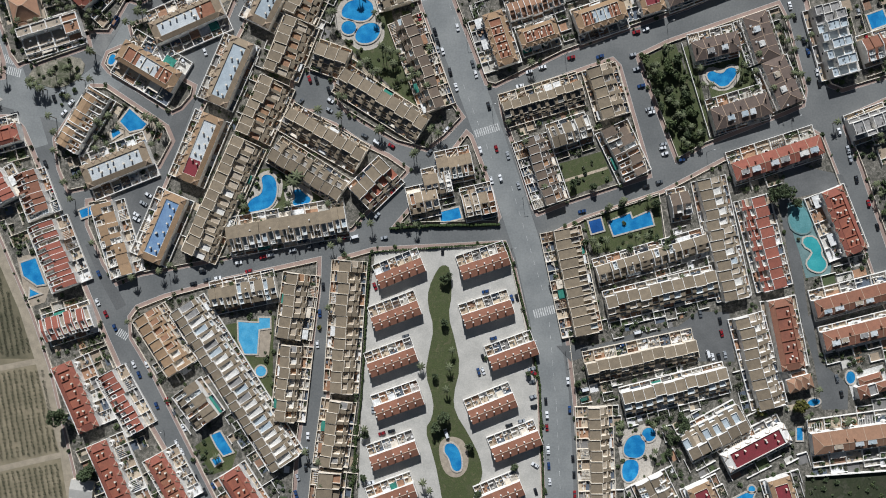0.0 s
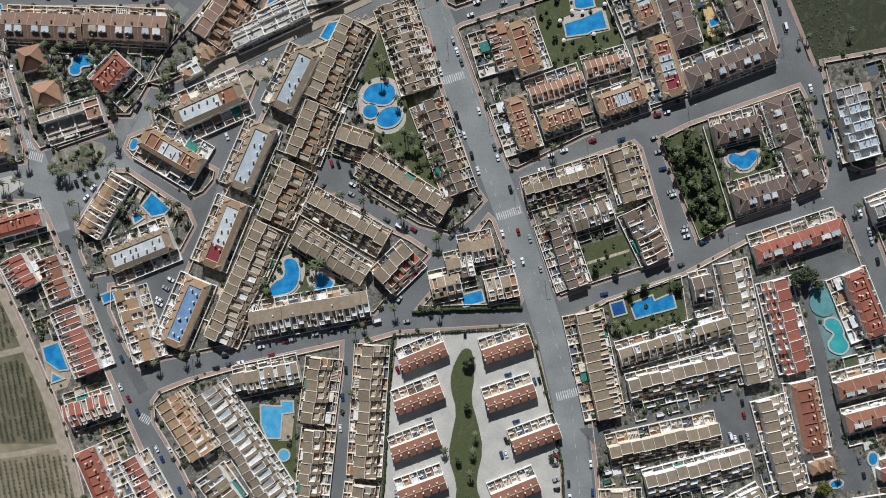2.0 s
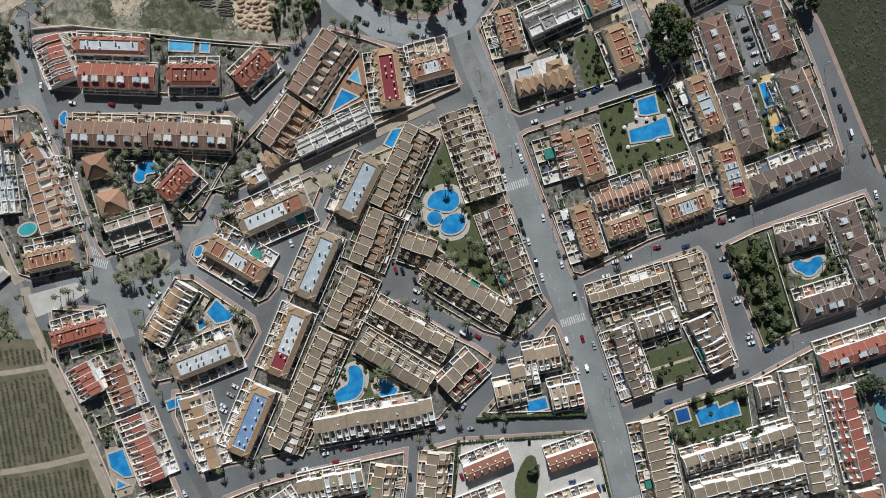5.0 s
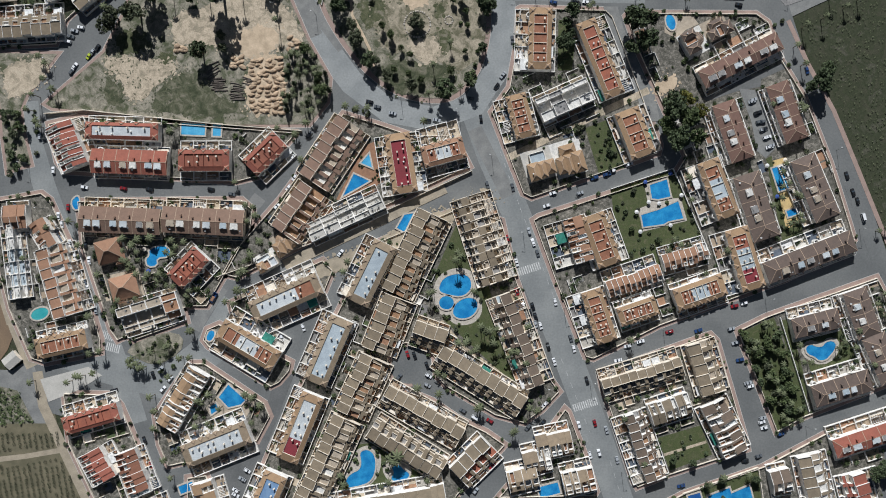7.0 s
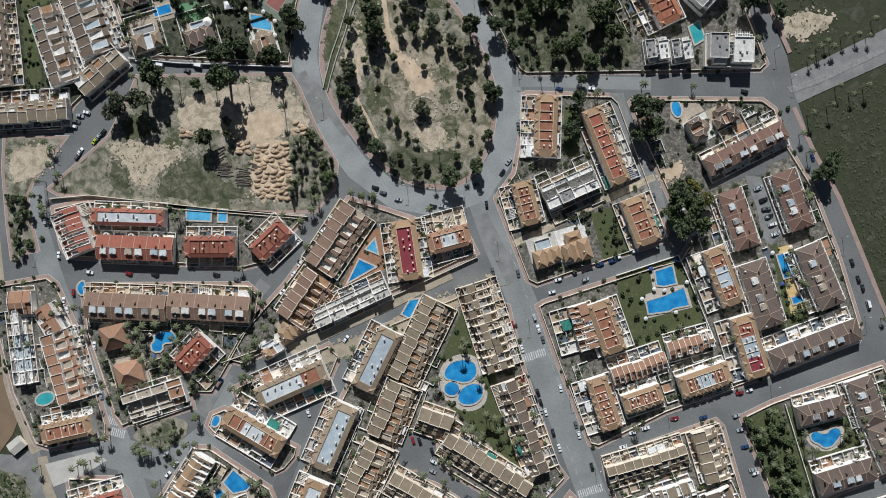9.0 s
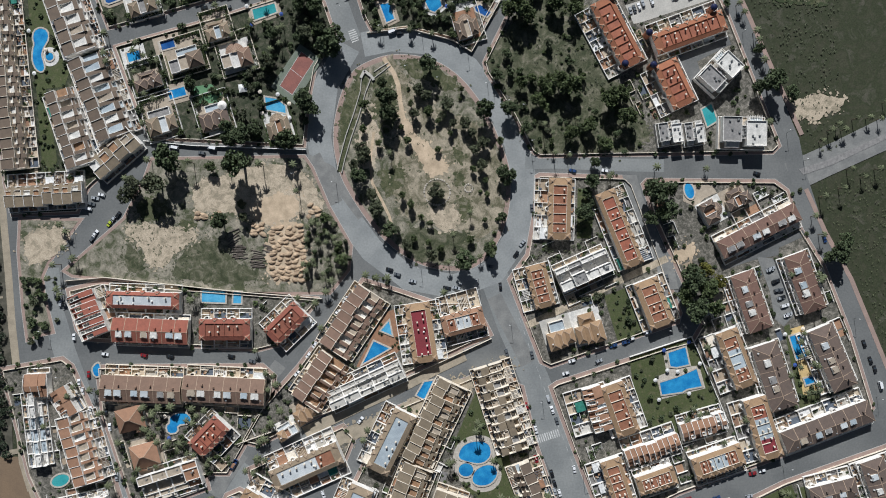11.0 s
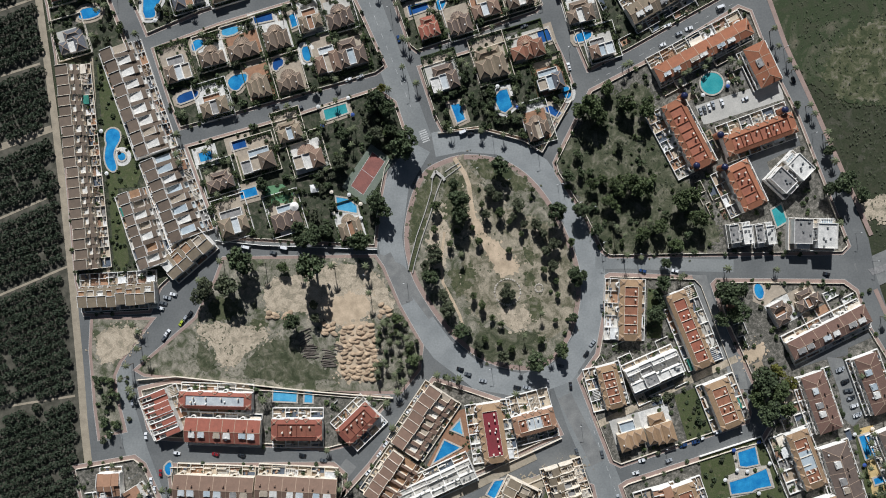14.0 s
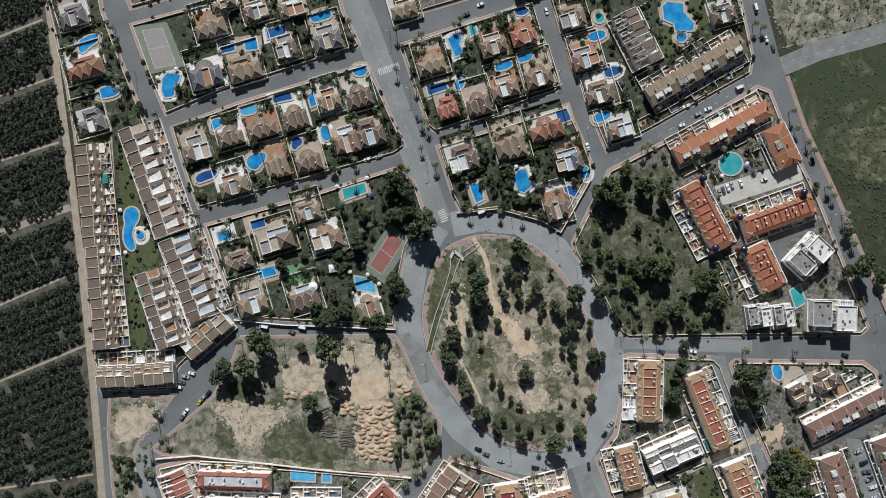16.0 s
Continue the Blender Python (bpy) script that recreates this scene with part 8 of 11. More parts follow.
villa(247.1, -80.8, 16, 19.8, 11.9, "rust", 5, seed=210)

# ---- terraces, upper town ----
row("tile", 38.7, 135.4, 69.6, 145.5, 9.7, 5, 6.6, 3, "orange", 6.0, amount=0.3, seed=211)
row("flat", 44.9, 119.8, 66.7, 127, 11, 4, 3, 4, "sandtile", 6.2, deck=('deck_terra',), seed=212)
row("flat", 77.5, 129.2, 105.7, 138.7, 13, 5, 3, 5.3, "sandtile", 6.2, deck=('deck_terra', 'deck_pale', 'deck_terra'), seed=213)
row("tile", 70.6, 150.7, 96.3, 157.6, 9.7, 4, 4.6, 3, "orange", 6.0, amount=0.4, seed=214)
row("tile", 18.7, 177.8, 25.9, 152.4, 11, 4, 3, 11.2, "orange", 6.0, amount=0.5, dark=0.1, seed=215)
row("flat", 30.3, 179.3, 40.4, 150, 13.6, 4, 5.9, 3, "sandtile", 6.2, deck=('deck_terra',), seed=216)
row("flat", -13.1, 249, -6.8, 224.2, 11.7, 4, 3, 7.3, "sandtile", 6.2, deck=('deck_terra',), seed=217)
row("white", 0.7, 239.1, 30, 251.7, 13.6, 4, 3, 3, "white", 6.8, seed=218)
villa(1.3, 208.4, 16, 16.5, 17.0, "sandtile", 5.5, seed=219)
villa(18.1, 211.4, 16, 16.5, 18.5, "sandtile", 5.5, seed=220)
row("flat", 50.5, 239.2, 60.6, 212.5, 14.3, 4, 5.3, 4, "sandtile", 6.2, deck=('deck_terra',), seed=221)
row("flat", 2.4, 298.9, 1.1, 263.2, 13, 5, 3, 7.9, "sandtile", 6.2, deck=('deck_terra',), seed=222)
row("flat", 27.7, 290.8, 44.7, 247.4, 11.7, 6, 7.3, 3.3, "sandtile", 6.2, deck=('deck_red',), seed=223)
row("hip", 106.4, 242.5, 117.3, 209.9, 13.2, 5, 3, 4.6, "redbrown", 6.0, amount=0.4, seed=224)
row("hip", 137.2, 253.0, 148.6, 220.6, 12.8, 5, 4, 3.4, "redbrown", 6.0, amount=0.4, seed=225)
row("hip", 151.3, 210.5, 165.5, 175.7, 14.3, 5, 3, 5.9, "darkbrown", 6.0, amount=0.5, seed=226)
row("hip", 118.8, 201.1, 130.4, 164.4, 14.9, 5, 3.3, 3, "darkbrown", 6.0, amount=0.4, seed=227)
row("flat", 96.8, 209.5, 108.8, 176.9, 13, 5, 3, 8.6, "sandtile", 6.2, deck=('deck_terra', 'deck_pale', 'deck_terra'), seed=228)
row("flat", 112.6, 170.4, 122.9, 135.3, 13.6, 5, 3, 7.9, "sandtile", 6.2, deck=('deck_red', 'deck_pale', 'deck_maroon'), seed=229)
row("hip", 129.8, 144.2, 179.9, 162.6, 12.3, 7, 7.3, 3, "darkbrown", 6.0, amount=0.4, seed=230)
row("hip", 94.5, 256.0, 139.2, 278.0, 10.5, 6, 4, 4.6, "redbrown", 6.0, amount=0.6, dark=0.1, seed=231)
villa(90.7, 279.1, -62, 13.5, 12.5, "darkbrown", 5, fan=True, seed=232)
villa(105.1, 286.3, 26, 14.0, 11.0, "darkbrown", 4.6, plain=True, seed=233)
row("tile", -277.4, 235.6, -267.8, 210.7, 15.6, 4, 5.9, 3, "red", 6.0, amount=1, dark=0.1, seed=237)
row("flat", -261.6, 231.8, -219.1, 230.1, 9.7, 4, 4.6, 3, "red", 6.2, deck=('deck_white',), seed=238)
row("hip", -257.9, 214.2, -214.5, 212.1, 13.6, 6, 3, 3, "red", 6.0, amount=0.7, dark=0.2, hips=False, seed=239)
row("flat", -207.9, 213.6, -178.2, 213.3, 12.3, 4, 5.9, 5.3, "red", 6.2, deck=('deck_rust',), seed=240)
row("flat", -166.5, 208.3, -148.7, 225.1, 12.3, 4, 5.3, 5.9, "red", 6.2, deck=('deck_rust',), seed=241)
row("hip", -264.8, 180.6, -219, 178.2, 14.6, 6, 5.9, 3, "clay", 6.0, amount=0.6, dark=0.1, hips=False, wall="cream", seed=242)
row("hip", -217.1, 179.8, -170.7, 176.8, 14.6, 6, 5.9, 3, "clay", 6.0, amount=0.6, dark=0.1, hips=False, wall="cream", seed=243)
row("tile", -309.6, 181.7, -296.5, 182.3, 13.6, 1, 3, 3, "orange", 6.0, amount=0, seed=244)
row("tile", -291.6, 179.3, -282.6, 164.5, 9.7, 2, 3, 3, "orange", 6.0, seed=245)
row("step", -283.6, 164.6, -272.5, 125.3, 16.8, 7, 5.9, 3, "orange", 6.0, open_side=1, ridge=0.45, dark=0.2, deck=('floor_white', 'deck_pale', 'deck_ochre', 'floor_beige'), wall="white", stagger=0.7, seed=247)
row("white", -306.9, 177.7, -302, 135.1, 9.1, 6, 3, 3, "white", 4.5, deck=('deck_pale', 'deck_pale', 'floor_white'), seed=249)
row("flat", -291.5, 105.3, -262, 111.6, 11.7, 5, 4.6, 3, "sandtile", 6.2, deck=('deck_terra',), seed=250)
villa(-248.9, 161.9, 14, 16.5, 14.0, "orange", 4.4, single=True, seed=251)
villa(-240.7, 140.8, 14, 16.5, 14.0, "orange", 4.4, single=True, seed=252)
row("white", -242.8, 120.9, -209, 131.1, 14.9, 4, 3, 3, "white", 5.2, deck=('floor_terra', 'floor_white', 'floor_beige'), seed=253)
row("flat", -210.8, 143.6, -195, 159.8, 12.3, 4, 4.6, 6.6, "red", 6.2, deck=('deck_red',), seed=254)
row("step", -107.6, 233.8, -130.4, 200.4, 19.4, 7, 3, 3, "clay", 6.0, open_side=1, ridge=0.42, dark=0.2, deck=('deck_ochre', 'floor_beige', 'floor_white', 'deck_ochre'), wall="cream", stagger=0.7, seed=256)
row("step", -129.2, 195.6, -147.0, 170.3, 19.4, 6, 3, 3, "clay", 6.0, open_side=1, ridge=0.42, dark=0.2, deck=('deck_ochre', 'floor_white', 'floor_beige', 'deck_ochre'), wall="cream", stagger=0.7, seed=259)
row("white", -133.3, 170.6, -90.8, 189.7, 11, 5, 4.6, 3, "white", 6.2, deck=('deck_white',), seed=261)
row("flat", -81.6, 227.6, -76.7, 193.1, 14.3, 6, 5.9, 6.6, "sandtile", 6.2, deck=('deck_maroon',), seed=262)
row("flat", -66.8, 213.2, -42.6, 219.4, 12.3, 4, 11.2, 5.9, "orange", 6.2, deck=('deck_terra', 'deck_white', 'deck_terra'), seed=263)
villa(-147.5, 165.1, 30, 14.0, 12.5, "sandtile", 4.2, fan=True, seed=264)
villa(-158.2, 154.3, 30, 12.0, 9.0, "sandtile", 3.8, plain=True, seed=265)

# ---- upper terraces by the orchard and the red-roofed court ----
row("step", -325.7, 428, -314.3, 308.3, 13, 20, 6.2, 1.5, "brown", 6.0, open_side=1, ridge=0.6, dark=0.15, deck=('floor_white', 'floor_white', 'deck_pale', 'floor_white'), wall="cream", stagger=0.7, seed=266)
row("step", -296.5, 438.6, -275.2, 375.8, 18.8, 9, 4.6, 3, "brown", 6.0, open_side=1, ridge=0.38, dark=0.2, deck=('floor_white', 'deck_ochre', 'floor_beige', 'deck_pale'), wall="white", stagger=0.7, seed=268)
row("step", -272.6, 373.8, -255.4, 326.2, 20.8, 8, 4.6, 3, "brown", 6.0, open_side=1, ridge=0.38, dark=0.2, deck=('floor_white', 'deck_ochre', 'deck_pale', 'floor_beige'), wall="white", stagger=0.7, seed=271)
row("step", -289.2, 353.5, -275.4, 309.9, 16.2, 7, 3, 3, "brown", 6.0, open_side=1, ridge=0.38, dark=0.2, deck=('deck_ochre', 'floor_white', 'floor_beige', 'deck_ochre'), wall="white", stagger=0.7, seed=274)
row("step", -268.8, 306.6, -245.2, 326.8, 13.6, 4, 3, 3, "tan", 6.0, open_side=1, ridge=0.42, dark=0.3, deck=('deck_ochre', 'deck_red', 'floor_white', 'floor_beige'), wall="white", stagger=0.7, seed=276)
row("step", -320.1, 291.9, -275.2, 294.1, 12.3, 8, 7.3, 3, "tan", 6.0, open_side=1, ridge=0.55, dark=0.1, deck=('floor_white', 'floor_beige', 'floor_white', 'deck_ochre'), wall="white", stagger=0.7, seed=277)
row("flat", 26.7, 401.6, 46, 363.8, 13.6, 7, 3.3, 9.2, "brick", 6.2, deck=('deck_brick',), seed=278)
row("flat", 57.9, 375.1, 98.5, 389.5, 12.3, 6, 7.3, 3.3, "brick", 6.2, deck=('deck_brick',), seed=279)
row("flat", 63.3, 365.3, 75.2, 339.9, 14.3, 4, 3, 7.3, "brick", 6.2, deck=('deck_brick',), seed=280)
row("hip", 18.8, 417.5, 73, 445.5, 9.7, 7, 7.3, 3, "brick", 6.0, amount=0.3, ridge=0.6, seed=281)
row("hip", 74.9, 434, 85.1, 411.9, 13, 3, 3, 3, "brick", 6.0, amount=0.3, seed=282)
modern(95.4, 358.9, 46, 24, 17, 9.0, 283)
modern(108.0, 323.9, -2, 27, 19, 9.0, 234)
modern(66.2, 324.1, 8, 14.5, 14, 7.0, 235)
modern(80.2, 323.9, 8, 12, 14, 7.0, 284)
row("hip", 3.7, 452.1, 58, 482.8, 11, 8, 5.9, 5.3, "tan", 6.0, amount=0.2, hips=False, seed=285)
row("tile", -10.6, 501.5, 3.9, 471.8, 14.9, 4, 3.3, 3, "brown", 6.0, amount=0.8, seed=286)
turret(54.2, 381.9)
turret(56.4, 363.2)
turret(40.1, 364.2)
turret(91.4, 395.8)
turret(33.6, 404.7)

# ---- pools ----
pool(pairs("-331.9,489.1 -326.5,492.4 -319.8,494.0 -320.1,489.0 -324.8,486.5 -328.2,482.7 -331.2,483.3"), "water_blue", soft=1, deck=1.8)
pool(pairs("-320.0,459.7 -317.5,462.2 -307.9,462.9 -307.4,458.8 -312.5,456.3 -320.0,455.5"), "water_blue", soft=1, deck=1.8)
pool(pairs("-281.9,469.9 -271.4,469.8 -272.2,465.1 -275.6,462.6 -274.8,457.6 -276.5,456.0 -282.3,456.0"), "water_blue", soft=1, deck=1.8)
pool(pairs("-233.6,488.9 -226.0,490.5 -225.7,483.9 -232.4,483.1"), "water_blue", soft=0, deck=1.8)
pool(pairs("-247.8,486.6 -239.4,488.2 -239.1,483.2 -246.5,481.6"), "water_deep", soft=0, deck=1.8)
pool(pairs("-220.3,495.0 -209.4,497.6 -209.0,492.9 -219.5,490.0"), "water_deep", soft=0, deck=1.8)
pool(pairs("-194.3,502.7 -189.3,505.2 -182.6,506.3 -181.5,502.3 -187.7,500.2 -193.2,499.1"), "water_blue", soft=1, deck=1.8)
pool(oval(-165.2, 470.4, 4.1, 3.0, 10), "water_blue", deck=1.8)
pool(pairs("-217.6,455.4 -206.4,458.1 -205.6,454.1 -216.3,451.9"), "water_deep", soft=0, deck=1.8)
pool(pairs("-196.1,456.3 -192.5,458.0 -190.3,450.9 -194.3,449.3"), "water_blue", soft=0, deck=1.8)
pool(pairs("-253.7,440.7 -250.7,443.2 -246.5,442.3 -247.3,439.0 -250.7,437.3 -251.5,435.7 -253.5,436.8"), "water_blue", soft=1, deck=1.8)
pool(pairs("-236.4,448.4 -231.4,450.3 -225.5,450.4 -226.4,446.3 -235.1,444.4"), "water_pale", soft=1, deck=1.8)
pool(pairs("-233.0,417.9 -229.9,421.3 -225.7,422.1 -221.2,422.5 -221.6,417.8 -224.1,416.2 -226.6,412.5 -230.8,413.3"), "water_blue", soft=1, deck=1.8)
pool(pairs("-206.1,429.4 -203.1,431.9 -199.8,430.7 -199.8,427.3 -202.3,426.0 -203.5,424.0 -205.8,424.7"), "water_deep", soft=1, deck=1.8)
pool(pairs("-188.9,437.6 -184.7,438.4 -182.7,431.7 -185.1,428.8 -188.1,430.9"), "water_blue", soft=1, deck=1.8)
pool(pairs("-263.1,409.0 -256.7,412.3 -249.7,413.1 -250.9,408.9 -256.8,406.5 -261.8,404.9"), "water_deep", soft=1, deck=1.8)
pool(pairs("-176.3,400.4 -163.3,404.0 -162.0,398.9 -175.0,394.4"), "water_cyan", soft=0, deck=1.8)
pool(pairs("-113.3,488.5 -107.8,492.2 -105.0,490.1 -106.7,485.1 -103.9,480.1 -108.9,478.2"), "water_blue", soft=0, deck=1.8)
pool(pairs("-101.3,496.8 -97.8,498.1 -96.1,492.0 -99.5,490.1"), "water_cyan", soft=0, deck=1.8)
pool(oval(-69.7, 504.8, 4.1, 2.6, 10), "water_deep", deck=1.8)
pool(pairs("-86.0,472.4 -81.0,474.9 -75.6,475.2 -76.0,471.5 -84.4,469.1"), "water_blue", soft=1, deck=1.8)
pool(pairs("-72.6,477.3 -67.6,479.7 -63.4,479.4 -64.3,476.4 -69.3,474.4 -72.6,474.8"), "water_blue", soft=1, deck=1.8)
pool(pairs("-126.1,461.1 -115.2,463.5 -113.6,459.4 -124.8,455.6"), "water_deep", soft=0, deck=1.8)
pool(pairs("-109.4,463.5 -106.9,465.5 -103.5,464.8 -104.1,461.8 -106.1,458.4 -109.1,458.8"), "water_blue", soft=1, deck=1.8)
pool(oval(-24.0, 500.1, 2.8, 2.8, 10), "water_cyan", deck=1.8)
pool(pairs("-101.3,402.6 -95.8,403.3 -93.0,394.1 -97.5,392.0 -99.1,396.7"), "water_blue", soft=0, deck=1.8)
pool(pairs("-75.7,406.5 -72.4,410.6 -68.2,411.4 -65.0,401.4 -69.2,397.8 -72.5,399.0"), "water_blue", soft=0, deck=1.8)
pool(pairs("-45.8,400.4 -42.5,401.5 -36.4,397.0 -38.8,394.5 -45.0,397.9"), "water_deep", soft=0, deck=1.8)
pool(pairs("-50.4,445.4 -43.8,447.5 -41.7,440.3 -48.0,438.2"), "water_deep", soft=0, deck=1.8)
pool(oval(-33.0, 409.1, 2.5, 3.6, 10), "water_blue", deck=1.8)
pool(pairs("-28.0,443.0 -21.3,445.1 -17.7,444.2 -18.9,440.9 -24.7,438.5 -27.7,439.0"), "water_blue", soft=1, deck=1.8)
pool(pairs("-30.9,490.2 -24.2,493.0 -20.6,491.8 -20.9,488.4 -29.3,486.0"), "water_blue", soft=1, deck=1.8)
pool(pairs("-21.9,468.9 -16.9,471.7 -11.4,470.8 -12.8,466.7 -20.3,464.6"), "water_deep", soft=1, deck=1.8)
pool(oval(24.1, 488.5, 3.0, 3.0, 10), "water_blue", deck=1.8)
pool(pairs("13.3,506.4 15.8,508.9 25.0,507.9 25.4,502.9 31.5,496.2 30.6,492.1 20.7,491.8 19.9,496.3 14.1,498.9"), "water_blue", soft=0, deck=1.8)
pool(oblong(-246.2, 374, 7.3, 5.3, 15), "water_blue", deck=2.6)
pool(oblong(-226.5, 380.5, 8.6, 4.6, 15), "water_deep", deck=2.6)
pool(oblong(-221, 352.1, 9.9, 4.9, 15), "water_blue", deck=2.6)
pool(oval(-295.7, 374.4, 2.3, 2.3, 0), "water_blue", deck=2.4)
pool(pairs("-304.6,389.5 -300.9,391.5 -296.9,389.5 -296.3,385.1 -298.6,381.1 -300,378.5 -300.7,375.1 -299.4,370.8 -298.8,367.4 -300.4,365.5 -303.4,366.8 -305.7,371.8 -305.4,378.5 -304.3,381.8 -305.3,385.2"), "water_blue", soft=1)
pool(oval(52.3, 413.4, 6.6, 6.4, 0, 28), "water_cyan")
pool(pairs("86.4,338.5 92,341.8 95.2,331.8 89.6,328.6"), "water_cyan", soft=0)
pool(pairs("-169.3,349 -162.7,347.9 -157.4,343.6 -157.4,339.6 -168.7,341.7"), "water_pale", soft=0)
pool(pairs("-113.7,192.2 -107.2,205.1 -98.2,200.8"), "water_blue", soft=0)
pool(pairs("-102.9,211.4 -98.2,216.7 -96.6,208.7"), "water_pale", soft=0)
pool(pairs("-82.5,173.2 -77.9,180.9 -72.7,181.7 -78.1,170.9"), "water_blue", soft=0)
pool(oval(-291.9, 125.7, 5.3, 3.3, 20), "water_cyan")
pool(pairs("-227.3,162.6 -219.0,165.0 -214.8,161.6 -215.8,158.4 -223.2,157.6 -222.8,153.1 -228.2,152.5 -229.3,156.9 -227.0,158.5"), "water_blue", soft=1)
pool(pairs("65.0,196.3 75.0,199.5 77.0,189.5 69.9,188.0 66.2,188.5"), "water_blue", soft=0)
pool(pairs("59.8,178.9 69.8,181.8 81.4,186.7 84.3,176.7 75.5,175.1 73.0,173.5 61.0,172.0"), "water_blue", soft=0)
pool(oblong(140.8, 199.2, 5.9, 13.8, 17), "water_blue")
pool(oblong(147.8, 179.4, 6.6, 3.6, 17), "water_blue")
pool(oblong(-200.8, 232.4, 13.8, 6.6, -3), "water_pale")
pool(oblong(-186.9, 231.6, 4.6, 6.6, -3), "water_pale")
pool(pairs("-272.7,190.9 -269.7,194.2 -268.1,193.5 -268.1,186.9 -270.8,186.2"), "water_blue", soft=1)
pool(oval(78.5, 291, 2.6, 4.6, 15), "water_blue")
pool(pairs("-59.0,136.1 -56.3,143.5 -48.3,146.4 -40.4,144.7 -39.2,138.1 -42.5,134.0 -46.8,132.9 -53.1,134.1"), "water_blue", soft=2)
pool(oval(-54.1, 129.3, 4.3, 3.9, 0), "water_blue")
pool(pairs("-50.9,122.9 -48.9,128.9 -42.7,132.3 -36.6,131.3 -35.7,125.5 -40.4,120.4 -47.3,119.8"), "water_blue", soft=2)
pool(pairs("-105.9,43.2 -100.6,44.5 -96.7,40.5 -96.8,31.3 -100.1,25.4 -106,23.4 -109.3,22.8 -113.3,22.2 -114.2,26.8 -110.6,30.7 -106,32.3 -104.6,36.6"), "water_blue", soft=2)
pool(pairs("-87.5,34.5 -83.6,35.8 -80.3,32.5 -76.4,29.8 -78.7,26.5 -84.3,24.6 -88.2,27.3 -85.6,30.5"), "water_blue", soft=2)
pool(oblong(4.2, 19.6, 11.9, 6.3, 14), "water_blue")
pool(pairs("-246.2,-6.4 -237.6,-3.5 -232.1,-18.7 -236.8,-19.3 -244.6,-13.7"), "water_blue", soft=0)
pool(pairs("-240.7,-21.6 -235.5,-24.3 -241.1,-26.2"), "water_blue", soft=0)
pool(pairs("-187.6,75.8 -182,83 -172.2,74 -174.8,71.4 -182.1,69.8"), "water_blue", soft=0)
pool(pairs("-192.9,70.2 -189.6,72.2 -187.3,68.9 -192,65.9"), "water_blue", soft=0)
pool(pairs("-194.9,109.7 -192.6,115 -189.6,114.3 -190,111 -192.3,108.4"), "water_blue", soft=1)
pool(oblong(-207.1, 23.2, 4.6, 8.6, -70), "water_blue")
pool(oblong(89.1, 12.7, 7.3, 7.3, 15), "water_deep")
pool(pairs("96.4,15 108.9,19.8 109.9,16.5 120.5,21 122.4,13.1 99.3,7"), "water_blue", soft=0)
pool(pairs("154.0,100.6 157.0,102.7 160.6,101.0 163.9,101.0 165.8,103.8 169.9,104.5 171.9,102.2 170.5,98.8 168.1,96.0 166.0,93.7 161.8,93.1 159.4,95.4 155.3,96.9"), "water_blue", soft=1)
pool(pairs("209.8,5.2 216.4,5.5 220.4,-1.5 219.6,-5.1 223.2,-9.7 222.3,-13.3 218.7,-15.6 212.9,-13.3 211.3,-9.6 213.8,-6.4 215.5,-3.1 209.4,0.6"), "water_cyan", soft=1)
pool(pairs("201.7,21.8 206.6,24.2 211.5,21.7 215.1,13.4 213.1,7.7 206.5,7.4 201.6,11.9"), "water_teal", "deck_teal", soft=1)
pool(pairs("103.9,-115.8 107.9,-109.3 116.2,-109.3 116.8,-119.2 112.8,-123.1 104.6,-121.7"), "water_blue", soft=2)
pool(pairs("102.9,-128.3 105.5,-123.1 112.8,-124.1 112.7,-132.3 107.7,-137.2 103.5,-134.9"), "water_blue", soft=2)
pool(oval(118.8, -109, 4, 4, 0), "water_blue")
pool(oval(236.6, -76.7, 2.6, 3.6, 0), "water_blue")
pool(oval(215.1, -91, 3.6, 2, 10), "water_blue")
pool(oblong(206.7, -109.4, 3.3, 7.3, 0), "water_blue")
pool(pairs("168.6,-146.6 175.2,-143.4 180.1,-143.4 178.5,-147.7"), "water_blue", soft=0)
pool(oval(178.5, -141.4, 2, 2, 0), "water_blue")
sheet("pool_terrace", pairs("-108.6,-45.1 -100.1,-44.5 -102.2,-62.3 -110.1,-62.2"), "floor_beige", "beige beach terrace of the pool", "terrace", 0.2)
pool(pairs("-119.7,-41.6 -107.5,-42.4 -107.5,-39.4 -101.3,-39.5 -101.3,-45.1 -107.9,-46 -109,-60.2 -116.2,-60.1 -119.5,-52.2"), "water_pale", soft=0)
pool(oval(-106.8, -70.4, 3, 3, 0), "water_pale")
pool(pairs("-136,-107.4 -130.8,-105.4 -126.9,-112.1 -123.6,-117.4 -128.9,-119.3 -132.8,-114"), "water_blue", soft=0)
pool(oblong(-132.9, -122.2, 4.6, 4, 30), "water_blue")
pool(pairs("0.2,-113.4 5.2,-113.1 9.1,-118.4 10,-128.3 6.7,-129.9 4.1,-128.2 2.5,-121.6 -0.5,-118.3"), "water_blue", soft=2)
pool(oblong(253.7, 131.6, 9.9, 8.6, 20), "water_blue")

